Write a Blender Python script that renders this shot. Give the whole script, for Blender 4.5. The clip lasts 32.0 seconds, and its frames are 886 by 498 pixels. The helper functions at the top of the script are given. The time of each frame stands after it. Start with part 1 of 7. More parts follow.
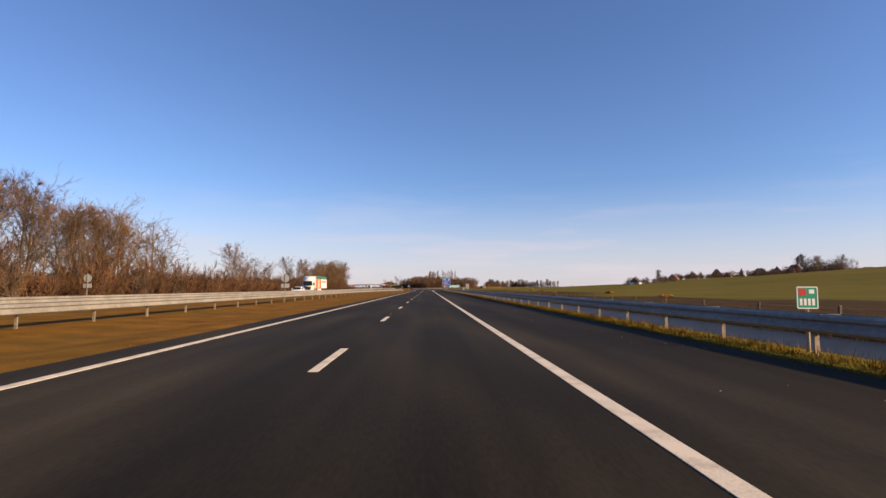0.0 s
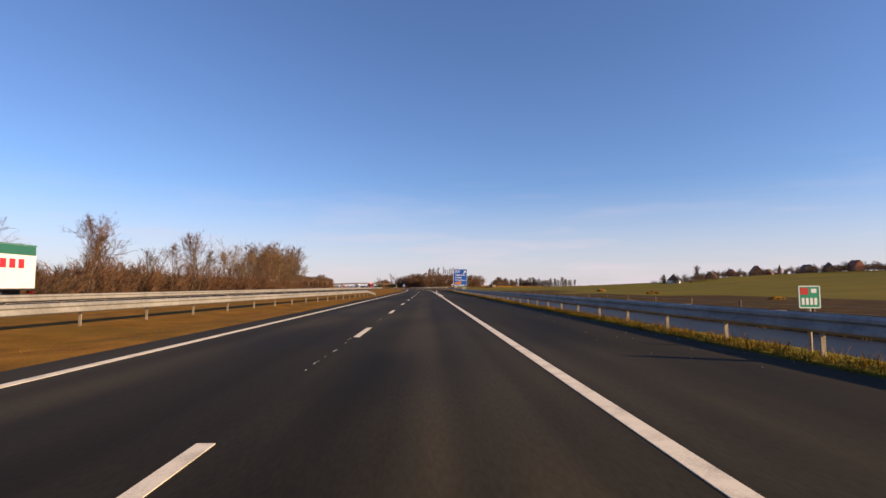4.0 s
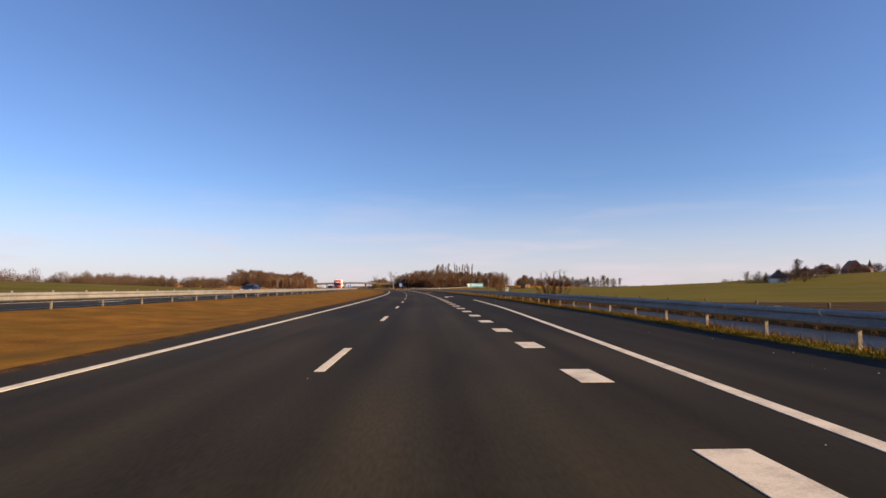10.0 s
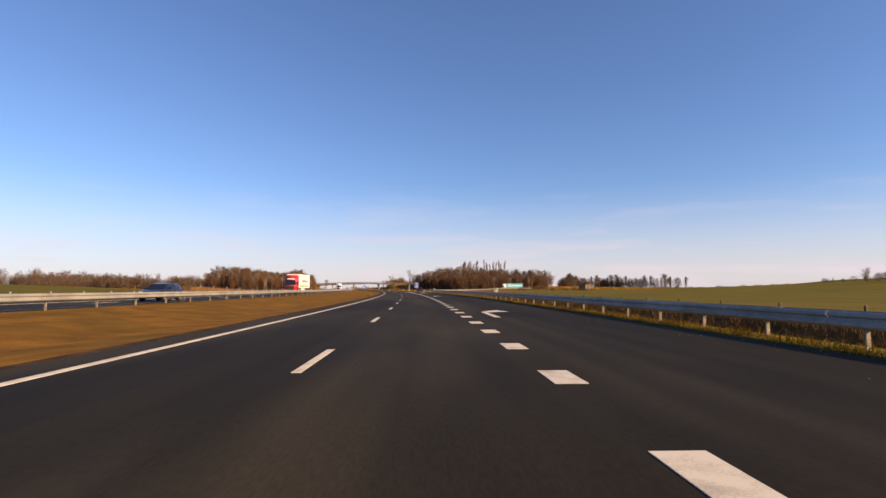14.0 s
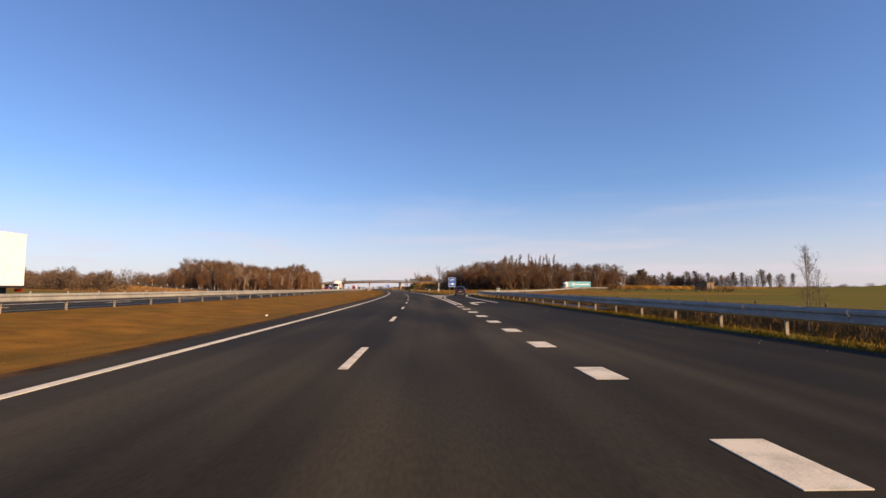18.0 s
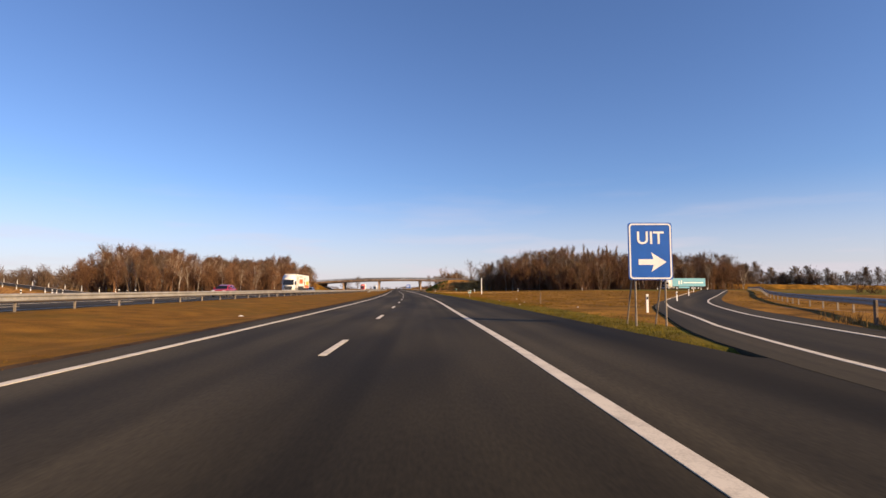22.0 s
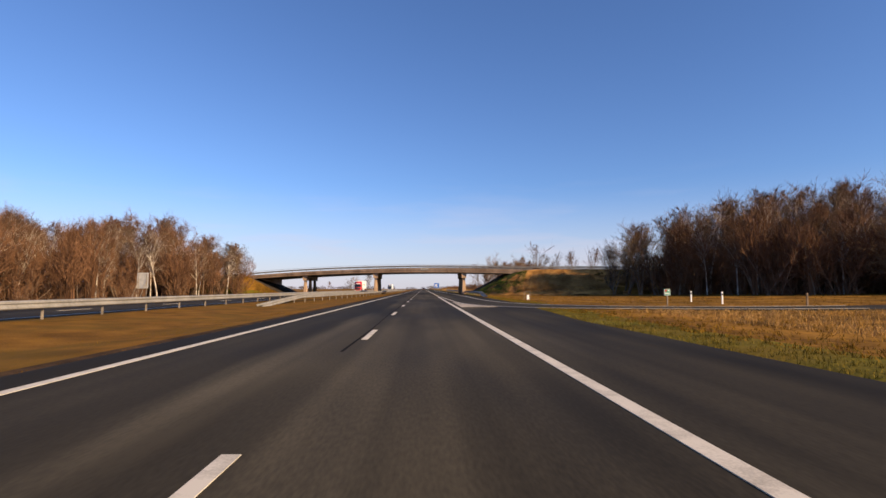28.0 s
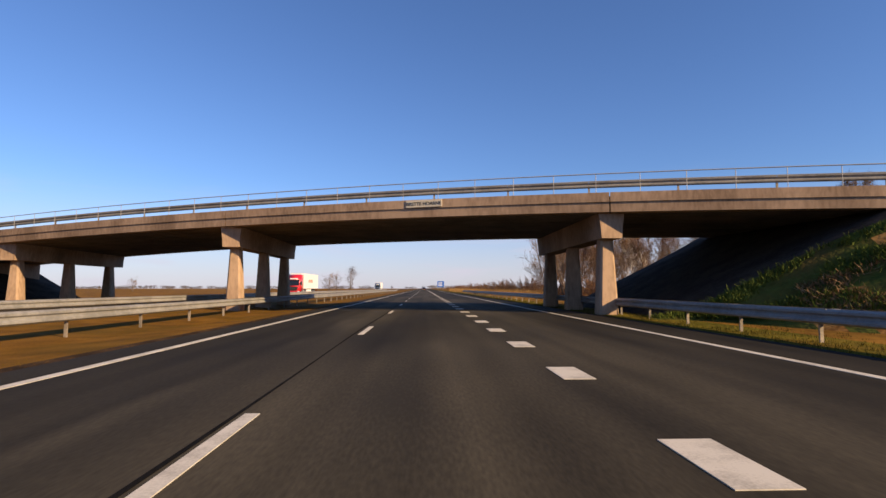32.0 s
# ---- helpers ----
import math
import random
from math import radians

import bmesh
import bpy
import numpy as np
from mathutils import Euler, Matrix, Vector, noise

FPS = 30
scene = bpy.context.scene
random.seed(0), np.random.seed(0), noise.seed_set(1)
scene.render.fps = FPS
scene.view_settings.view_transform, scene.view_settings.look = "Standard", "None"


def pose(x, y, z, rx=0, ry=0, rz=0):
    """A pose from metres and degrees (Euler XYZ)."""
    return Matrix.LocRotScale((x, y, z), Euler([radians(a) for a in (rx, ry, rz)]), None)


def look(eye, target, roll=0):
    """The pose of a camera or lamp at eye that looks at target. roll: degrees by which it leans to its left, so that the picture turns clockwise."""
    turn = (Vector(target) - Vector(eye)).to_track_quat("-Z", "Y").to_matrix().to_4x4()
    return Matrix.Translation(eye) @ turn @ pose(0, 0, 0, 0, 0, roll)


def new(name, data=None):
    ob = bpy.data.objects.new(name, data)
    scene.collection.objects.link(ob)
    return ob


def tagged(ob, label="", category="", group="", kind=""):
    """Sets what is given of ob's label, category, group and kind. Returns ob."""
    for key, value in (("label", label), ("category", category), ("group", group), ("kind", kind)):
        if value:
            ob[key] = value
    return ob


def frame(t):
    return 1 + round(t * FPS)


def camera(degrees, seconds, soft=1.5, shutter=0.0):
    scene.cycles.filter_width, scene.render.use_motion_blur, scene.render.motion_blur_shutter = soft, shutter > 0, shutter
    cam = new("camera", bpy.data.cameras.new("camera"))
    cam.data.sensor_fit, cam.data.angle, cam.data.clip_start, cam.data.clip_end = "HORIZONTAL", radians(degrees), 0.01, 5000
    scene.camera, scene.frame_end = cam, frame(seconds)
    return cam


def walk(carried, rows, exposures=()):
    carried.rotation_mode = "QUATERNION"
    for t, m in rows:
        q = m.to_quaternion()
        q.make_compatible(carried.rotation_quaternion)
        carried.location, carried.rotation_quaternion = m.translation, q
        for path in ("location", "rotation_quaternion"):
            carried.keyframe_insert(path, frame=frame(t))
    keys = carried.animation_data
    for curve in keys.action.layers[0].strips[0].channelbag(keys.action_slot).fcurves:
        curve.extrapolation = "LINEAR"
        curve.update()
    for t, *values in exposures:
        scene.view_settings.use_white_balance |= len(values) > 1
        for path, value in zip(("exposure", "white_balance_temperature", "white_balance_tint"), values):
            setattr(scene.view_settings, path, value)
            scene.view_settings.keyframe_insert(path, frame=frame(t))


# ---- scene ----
# road geometry: s runs along the lane divider, l to its right, in metres
KNOTS = [(-400, 0.0), (150, 0.0), (300, 4.6e-4), (360, 5.4e-4), (610, 5.4e-4), (690, 0.0), (3000, 0.0)]
DS = 2.0
S0 = -400.0
_n = 1500
_s = S0 + DS * np.arange(_n + 1)
_k = np.interp(_s, [a for a, b in KNOTS], [b for a, b in KNOTS])
_th = np.concatenate([[0.0], np.cumsum((_k[1:] + _k[:-1]) / 2 * DS)])
_mid = (_th[1:] + _th[:-1]) / 2
_x = np.concatenate([[0.0], np.cumsum(-np.sin(_mid) * DS)])
_y = S0 + np.concatenate([[0.0], np.cumsum(np.cos(_mid) * DS)])


def heading(s):
    """The road's turn to the left, in radians, at s."""
    return float(np.interp(s, _s, _th))


def P(s, l, z=0.0):
    """The place in the world of the road's point (s, l) at height z."""
    h = heading(s)
    return Vector((float(np.interp(s, _s, _x)) + l * math.cos(h), float(np.interp(s, _s, _y)) + l * math.sin(h), z))


def at(s, l, z=0.0, turn=0.0):
    """The pose of a thing at (s, l), whose y axis looks along the road."""
    p = P(s, l, z)
    return pose(p.x, p.y, p.z, 0, 0, math.degrees(heading(s)) + turn)


# ---- camera ----
EYE = 1.252
FOCAL = 784 / math.tan(radians(40.0))
cam = camera(80.0, 32.0, soft=1.5)
# seconds, way along the road, offset from the lane divider, vanishing point's x, horizon's y
DRIVE = [
    (0, 0.0, 1.71, 757, 509.6), (1, 25.7, 1.62, 756.5, 509), (2, 51.6, 1.70, 756, 510), (3, 77.3, 1.78, 756, 507.5), (4.5, 115.4, 1.74, 755.5, 509),
    (6, 153.8, 1.70, 755.5, 512), (7, 178.5, 1.80, 755.5, 510.8), (8, 203.4, 1.68, 755.5, 508.8), (9, 227.7, 1.74, 755, 509.3),
    (10, 252.0, 1.57, 753, 509), (11, 276.0, 1.40, 751, 509.5), (12, 300.0, 1.42, 750, 509.5), (13, 323.8, 1.60, 750, 510.5), (14, 348.0, 1.92, 754.5, 511),
    (15.5, 384.0, 1.80, 759, 510), (17, 420.0, 1.71, 764, 510), (18, 443.7, 1.30, 758, 510.5), (19, 467.0, 1.41, 752, 509.6), (20, 490.7, 1.45, 752, 510.8),
    (21, 514.8, 1.68, 753, 510.5), (22, 538.0, 1.94, 757, 510.8), (23, 561.4, 1.97, 760, 511.8), (24, 584.9, 1.47, 756, 511), (25, 608.2, 1.50, 754, 511.5),
    (26.5, 643.4, 1.50, 750, 511), (28, 678.9, 1.44, 749.5, 510.8), (29, 702.5, 1.55, 751, 511), (30, 726.4, 1.66, 753, 511), (31, 751.0, 1.58, 751, 510.5),
    (32, 773.6, 1.70, 750, 510.2)]
rows = []
for t, s, l, vx, hy in DRIVE:
    s += 0.4
    p = P(s, l, EYE)
    rows.append((t, pose(p.x, p.y, p.z, 90 + math.degrees(math.atan((hy - 441) / FOCAL)), 0,
                         math.degrees(heading(s)) - math.degrees(math.atan((784 - vx) / FOCAL)))))
walk(cam, rows, exposures=[(0, 0.74, 6750, 11), (11, 0.74, 6800, 11), (13, 0.84, 7000, 12), (14.5, 0.81, 7000, 12), (17, 0.76, 6800, 11), (22, 0.74, 6750, 11), (25, 0.72, 6500, 11),
                           (28, 0.69, 6300, 10), (31, 0.69, 6300, 10), (32, 0.65, 6300, 10)])

# ---- world and sun ----
SUN_UP, SUN_TO = 23.0, -23.0  # height above the horizon; direction to the sun, degrees from +x towards +y
world = bpy.data.worlds.new("world")
scene.world = world
world.use_nodes = True
nt = world.node_tree
sky = nt.nodes.new("ShaderNodeTexSky")
sky.sky_type = "NISHITA"
sky.sun_disc = False
sky.sun_elevation = radians(SUN_UP)
sky.sun_rotation = radians(90 - SUN_TO)
sky.air_density, sky.dust_density, sky.ozone_density = 1.0, 0.35, 5.0
nt.nodes["Background"].inputs["Strength"].default_value = 0.086
tint = nt.nodes.new("ShaderNodeMix")
tint.data_type, tint.blend_type = "RGBA", "MULTIPLY"
tint.inputs[0].default_value = 1.0
tint.inputs[7].default_value = (0.95, 0.96, 1.12, 1.0)
nt.links.new(sky.outputs["Color"], tint.inputs[6])
# thin veils of cloud low in the sky
geo = nt.nodes.new("ShaderNodeTexCoord")
flat = nt.nodes.new("ShaderNodeMapping")
flat.inputs["Scale"].default_value = (3.0, 3.0, 22.0)
nt.links.new(geo.outputs["Generated"], flat.inputs["Vector"])
veil = nt.nodes.new("ShaderNodeTexNoise")
veil.inputs["Scale"].default_value, veil.inputs["Detail"].default_value = 1.4, 6.0
nt.links.new(flat.outputs["Vector"], veil.inputs["Vector"])
thick = nt.nodes.new("ShaderNodeMapRange")
for _i, _v in ((1, 0.50), (2, 0.78), (3, 0.0), (4, 0.5)):
    thick.inputs[_i].default_value = _v
nt.links.new(veil.outputs["Fac"], thick.inputs[0])
up = nt.nodes.new("ShaderNodeSeparateXYZ")
nt.links.new(geo.outputs["Generated"], up.inputs[0])
low = nt.nodes.new("ShaderNodeMapRange")
for _i, _v in ((1, 0.02), (2, 0.22), (3, 1.0), (4, 0.0)):
    low.inputs[_i].default_value = _v
nt.links.new(up.outputs["Z"], low.inputs[0])
amount = nt.nodes.new("ShaderNodeMath")
amount.operation = "MULTIPLY"
nt.links.new(thick.outputs[0], amount.inputs[0])
nt.links.new(low.outputs[0], amount.inputs[1])
cloud = nt.nodes.new("ShaderNodeMix")
cloud.data_type = "RGBA"
cloud.inputs[7].default_value = (5.3, 4.8, 5.4, 1.0)
# an even, faint haze towards the horizon
haze = nt.nodes.new("ShaderNodeMapRange")
haze.interpolation_type = "SMOOTHSTEP"
for _i, _v in ((1, -0.02), (2, 0.20), (3, 0.66), (4, 0.0)):
    haze.inputs[_i].default_value = _v
nt.links.new(up.outputs["Z"], haze.inputs[0])
both_veils = nt.nodes.new("ShaderNodeMath")
both_veils.operation = "ADD"
both_veils.use_clamp = True
nt.links.new(amount.outputs[0], both_veils.inputs[0])
nt.links.new(haze.outputs[0], both_veils.inputs[1])
nt.links.new(both_veils.outputs[0], cloud.inputs[0])
nt.links.new(tint.outputs[2], cloud.inputs[6])
nt.links.new(cloud.outputs[2], nt.nodes["Background"].inputs["Color"])
sun_data = bpy.data.lights.new("sun", "SUN")
sun_data.energy, sun_data.angle, sun_data.color = 5.0, radians(0.5), (1.0, 0.70, 0.38)
sun = new("sun", sun_data)
_d = Vector((math.cos(radians(SUN_TO)) * math.cos(radians(SUN_UP)), math.sin(radians(SUN_TO)) * math.cos(radians(SUN_UP)), math.sin(radians(SUN_UP))))
sun.matrix_world = look(_d * 100, (0, 0, 0))

# ---- materials ----
def surface(name, dark, light, scale=1.0, rough=0.8, bump=0.0, metal=0.0, fine=12.0, spread=(0.35, 0.65), stretch=(1, 1, 1), coords="Position", random_hue=0.0, rough_var=0.0, spec=0.5):
    """Two colours mixed by a coarse and a fine noise, with relief; scales are per metre."""
    m = bpy.data.materials.new(name)
    m.use_nodes = True
    t = m.node_tree
    b = t.nodes["Principled BSDF"]
    if coords == "Position":
        src = t.nodes.new("ShaderNodeNewGeometry").outputs["Position"]
    else:
        src = t.nodes.new("ShaderNodeTexCoord").outputs[coords]
    mp = t.nodes.new("ShaderNodeMapping")
    mp.inputs["Scale"].default_value = stretch
    t.links.new(src, mp.inputs["Vector"])
    n1 = t.nodes.new("ShaderNodeTexNoise")
    n1.inputs["Scale"].default_value, n1.inputs["Detail"].default_value = scale, 5.0
    n2 = t.nodes.new("ShaderNodeTexNoise")
    n2.inputs["Scale"].default_value, n2.inputs["Detail"].default_value = scale * fine, 4.0
    for n in (n1, n2):
        t.links.new(mp.outputs["Vector"], n.inputs["Vector"])
    add = t.nodes.new("ShaderNodeMath")
    add.operation = "MULTIPLY_ADD"
    t.links.new(n2.outputs["Fac"], add.inputs[0])
    add.inputs[1].default_value = 0.5
    half = t.nodes.new("ShaderNodeMath")
    half.operation = "MULTIPLY_ADD"
    t.links.new(n1.outputs["Fac"], half.inputs[0])
    half.inputs[1].default_value, half.inputs[2].default_value = 0.9, -0.2
    t.links.new(half.outputs[0], add.inputs[2])
    ramp = t.nodes.new("ShaderNodeValToRGB")
    ramp.color_ramp.elements[0].position, ramp.color_ramp.elements[1].position = spread
    ramp.color_ramp.elements[0].color, ramp.color_ramp.elements[1].color = (*dark, 1), (*light, 1)
    t.links.new(add.outputs[0], ramp.inputs["Fac"])
    out = ramp.outputs["Color"]
    if random_hue:
        info = t.nodes.new("ShaderNodeObjectInfo")
        hsv = t.nodes.new("ShaderNodeHueSaturation")
        rng = t.nodes.new("ShaderNodeMapRange")
        rng.inputs["To Min"].default_value, rng.inputs["To Max"].default_value = 1 - random_hue, 1 + random_hue
        t.links.new(info.outputs["Random"], rng.inputs["Value"])
        t.links.new(rng.outputs["Result"], hsv.inputs["Value"])
        t.links.new(out, hsv.inputs["Color"])
        out = hsv.outputs["Color"]
    t.links.new(out, b.inputs["Base Color"])
    b.inputs["Metallic"].default_value = metal
    b.inputs["Specular IOR Level"].default_value = spec
    b.inputs["Roughness"].default_value = rough
    if rough_var:
        rr = t.nodes.new("ShaderNodeMapRange")
        rr.inputs["To Min"].default_value, rr.inputs["To Max"].default_value = rough - rough_var, rough + rough_var
        t.links.new(n1.outputs["Fac"], rr.inputs["Value"])
        t.links.new(rr.outputs["Result"], b.inputs["Roughness"])
    if bump:
        bp = t.nodes.new("ShaderNodeBump")
        bp.inputs["Strength"].default_value, bp.inputs["Distance"].default_value = min(1.0, bump * 10), bump
        t.links.new(n2.outputs["Fac"], bp.inputs["Height"])
        t.links.new(bp.outputs["Normal"], b.inputs["Normal"])
    return m


def plain(name, c, rough=0.5, metal=0.0, coat=0.0, var=0.06):
    m = surface(name, tuple(x * (1 - var) for x in c), tuple(min(1, x * (1 + var)) for x in c), 2.0, rough, 0, metal, coords="Object")
    m.node_tree.nodes["Principled BSDF"].inputs["Coat Weight"].default_value = coat
    return m


def road_material():
    """Asphalt in road coordinates: long streaks of wear along the lanes, patches, and aggregate."""
    m = surface("asphalt", (0.0152, 0.0130, 0.0088), (0.0320, 0.0272, 0.0182), 0.5, 0.85, 0.004, 0, 60, (0.33, 0.70), (1, 0.22, 1), "UV", rough_var=0.12)
    t = m.node_tree
    b = t.nodes["Principled BSDF"]
    uv = t.nodes.new("ShaderNodeTexCoord").outputs["UV"]
    n = t.nodes.new("ShaderNodeTexNoise")
    n.inputs["Scale"].default_value, n.inputs["Detail"].default_value = 1.0, 3.0
    mp = t.nodes.new("ShaderNodeMapping")
    mp.inputs["Scale"].default_value = (0.30, 0.05, 1)
    t.links.new(uv, mp.inputs["Vector"])
    t.links.new(mp.outputs["Vector"], n.inputs["Vector"])
    mr = t.nodes.new("ShaderNodeMapRange")
    mr.inputs["From Min"].default_value, mr.inputs["From Max"].default_value = 0.40, 0.60
    mr.inputs["To Min"].default_value, mr.inputs["To Max"].default_value = 0.72, 1.38
    t.links.new(n.outputs["Fac"], mr.inputs["Value"])
    w = t.nodes.new("ShaderNodeTexNoise")
    w.inputs["Scale"].default_value = 1.0
    mp2 = t.nodes.new("ShaderNodeMapping")
    mp2.inputs["Scale"].default_value = (1.3, 0.012, 1)
    t.links.new(uv, mp2.inputs["Vector"])
    t.links.new(mp2.outputs["Vector"], w.inputs["Vector"])
    mr2 = t.nodes.new("ShaderNodeMapRange")
    mr2.inputs["From Min"].default_value, mr2.inputs["From Max"].default_value = 0.35, 0.65
    mr2.inputs["To Min"].default_value, mr2.inputs["To Max"].default_value = 0.78, 1.22
    t.links.new(w.outputs["Fac"], mr2.inputs["Value"])
    mul = t.nodes.new("ShaderNodeMath")
    mul.operation = "MULTIPLY"
    t.links.new(mr.outputs["Result"], mul.inputs[0])
    # the newer surfacing beyond the exit is paler
    sep = t.nodes.new("ShaderNodeSeparateXYZ")
    t.links.new(uv, sep.inputs[0])
    mr3 = t.nodes.new("ShaderNodeMapRange")
    mr3.inputs["From Min"].default_value, mr3.inputs["From Max"].default_value = 380, 720
    mr3.inputs["To Min"].default_value, mr3.inputs["To Max"].default_value = 1.0, 1.95
    t.links.new(sep.outputs["Y"], mr3.inputs["Value"])
    mul3 = t.nodes.new("ShaderNodeMath")
    mul3.operation = "MULTIPLY"
    t.links.new(mr2.outputs["Result"], mul3.inputs[0])
    t.links.new(mr3.outputs["Result"], mul3.inputs[1])
    # the old, darker left lane, with a ragged edge
    wob = t.nodes.new("ShaderNodeMath")
    wob.operation = "MULTIPLY_ADD"
    t.links.new(n.outputs["Fac"], wob.inputs[0])
    wob.inputs[1].default_value = 3.2
    t.links.new(sep.outputs["X"], wob.inputs[2])
    left = t.nodes.new("ShaderNodeMapRange")
    for i, v in ((1, 0.2), (2, 0.45), (3, 1.0), (4, 0.0)):
        left.inputs[i].default_value = v
    t.links.new(wob.outputs[0], left.inputs[0])
    far = t.nodes.new("ShaderNodeMapRange")
    for i, v in ((1, 640.0), (2, 690.0), (3, 0.0), (4, 0.42)):
        far.inputs[i].default_value = v
    t.links.new(sep.outputs["Y"], far.inputs[0])
    both = t.nodes.new("ShaderNodeMath")
    both.operation = "MULTIPLY"
    t.links.new(left.outputs[0], both.inputs[0])
    t.links.new(far.outputs[0], both.inputs[1])
    rest = t.nodes.new("ShaderNodeMath")
    rest.operation = "SUBTRACT"
    rest.inputs[0].default_value = 1.0
    t.links.new(both.outputs[0], rest.inputs[1])
    last = t.nodes.new("ShaderNodeMath")
    last.operation = "MULTIPLY"
    t.links.new(mul3.outputs[0], last.inputs[0])
    t.links.new(rest.outputs[0], last.inputs[1])
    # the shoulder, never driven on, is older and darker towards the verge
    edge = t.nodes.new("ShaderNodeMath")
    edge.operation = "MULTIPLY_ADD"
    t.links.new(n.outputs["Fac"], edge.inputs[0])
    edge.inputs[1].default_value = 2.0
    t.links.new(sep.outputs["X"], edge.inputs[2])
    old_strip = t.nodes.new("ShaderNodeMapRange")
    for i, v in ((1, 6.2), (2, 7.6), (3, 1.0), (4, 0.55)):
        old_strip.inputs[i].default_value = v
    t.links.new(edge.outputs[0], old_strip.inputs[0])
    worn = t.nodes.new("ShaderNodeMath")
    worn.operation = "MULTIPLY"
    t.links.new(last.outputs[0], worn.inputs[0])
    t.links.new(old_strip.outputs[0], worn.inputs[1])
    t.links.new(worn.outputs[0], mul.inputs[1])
    b.inputs["Specular IOR Level"].default_value = 0.1
    mix = t.nodes.new("ShaderNodeVectorMath")
    mix.operation = "SCALE"
    old = b.inputs["Base Color"].links[0].from_socket
    t.links.new(old, mix.inputs[0])
    t.links.new(mul.outputs[0], mix.inputs["Scale"])
    t.links.new(mix.outputs["Vector"], b.inputs["Base Color"])
    return m


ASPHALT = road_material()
SEAM = surface("bitumen_seam", (0.006, 0.0055, 0.005), (0.012, 0.011, 0.0095), 3, 0.95)
SEAM.node_tree.nodes["Principled BSDF"].inputs["Specular IOR Level"].default_value = 0.05
PAINT = surface("road_paint", (0.36, 0.325, 0.26), (0.62, 0.57, 0.47), 2.5, 0.65, 0.002, fine=20, spread=(0.25, 0.55))


def growth(name, dark, light, patch, scale, fine, amount, patch_scale=0.05, spread=(0.3, 0.72), stretch=(1, 1, 1), bump=0.06):
    """Grass of two tones with patches of a third, each many strides across."""
    m = surface(name, dark, light, scale, 0.95, bump, fine=fine, spread=spread, stretch=stretch, spec=0.05)
    t = m.node_tree
    b = t.nodes["Principled BSDF"]
    mp = t.nodes.new("ShaderNodeMapping")
    mp.inputs["Scale"].default_value = stretch
    t.links.new(t.nodes.new("ShaderNodeNewGeometry").outputs["Position"], mp.inputs["Vector"])
    n = t.nodes.new("ShaderNodeTexNoise")
    n.inputs["Scale"].default_value, n.inputs["Detail"].default_value = patch_scale, 8.0
    n.inputs["Roughness"].default_value = 0.62
    t.links.new(mp.outputs["Vector"], n.inputs["Vector"])
    mr = t.nodes.new("ShaderNodeMapRange")
    for i, v in ((1, 0.44), (2, 0.62), (3, 0.0), (4, amount)):
        mr.inputs[i].default_value = v
    t.links.new(n.outputs["Fac"], mr.inputs[0])
    mix = t.nodes.new("ShaderNodeMix")
    mix.data_type = "RGBA"
    old = b.inputs["Base Color"].links[0].from_socket
    t.links.new(mr.outputs[0], mix.inputs[0])
    t.links.new(old, mix.inputs[6])
    mix.inputs[7].default_value = (*patch, 1)
    t.links.new(mix.outputs[2], b.inputs["Base Color"])
    return m


GORE_PAINT = surface("worn_gore_paint", (0.20, 0.165, 0.12), (0.46, 0.395, 0.30), 0.7, 0.7, 0.002, fine=24, spread=(0.3, 0.6))
DRY_GRASS = growth("dry_grass", (0.098, 0.047, 0.007), (0.240, 0.118, 0.017), (0.105, 0.068, 0.011), 0.7, 24, 0.6, 0.22, (0.3, 0.7), bump=0.015)
VERGE_GRASS = growth("verge_grass", (0.060, 0.056, 0.006), (0.165, 0.140, 0.018), (0.15, 0.088, 0.014), 0.5, 18, 0.6, 0.2, (0.3, 0.7))
FIELD = growth("pasture", (0.072, 0.067, 0.007), (0.125, 0.108, 0.013), (0.150, 0.108, 0.018), 0.06, 40, 0.55, 0.02, (0.25, 0.75), bump=0.04)
ROUGH_GRASS = growth("rough_grass", (0.080, 0.040, 0.007), (0.330, 0.165, 0.026), (0.105, 0.062, 0.012), 0.4, 14, 0.5, 0.09, (0.32, 0.68), (1, 0.5, 1), 0.03)
BANK = growth("reed_bank", (0.022, 0.013, 0.005), (0.078, 0.043, 0.014), (0.046, 0.042, 0.009), 0.4, 15, 0.5, 0.08)
FOREST_FLOOR = surface("leaf_litter", (0.04, 0.022, 0.010), (0.11, 0.062, 0.028), 0.4, 0.95, 0.05, fine=12, spec=0.05)
SOIL = surface("bare_soil", (0.028, 0.018, 0.010), (0.075, 0.045, 0.022), 1.2, 0.95, 0.03, fine=14, spec=0.05)
SAND_BANK = surface("bare_bank", (0.16, 0.074, 0.020), (0.52, 0.265, 0.072), 0.7, 0.95, 0.05, fine=10, spec=0.05)
GREEN_BANK = growth("green_bank", (0.028, 0.042, 0.008), (0.10, 0.125, 0.024), (0.13, 0.080, 0.026), 0.6, 9, 0.7, 0.35, bump=0.08)
# slope beneath the bridge: the deck's deep shade put into a dark brown
SHADED_SLOPE = surface("shaded_slope", (0.030, 0.024, 0.019), (0.065, 0.052, 0.040), 0.8, 0.95, 0.02, fine=8, spec=0.05)
WATER = surface("ditch_water", (0.012, 0.011, 0.010), (0.022, 0.020, 0.017), 0.5, 0.4, 0.02, fine=8)
WATER.node_tree.nodes["Principled BSDF"].inputs["IOR"].default_value = 1.1
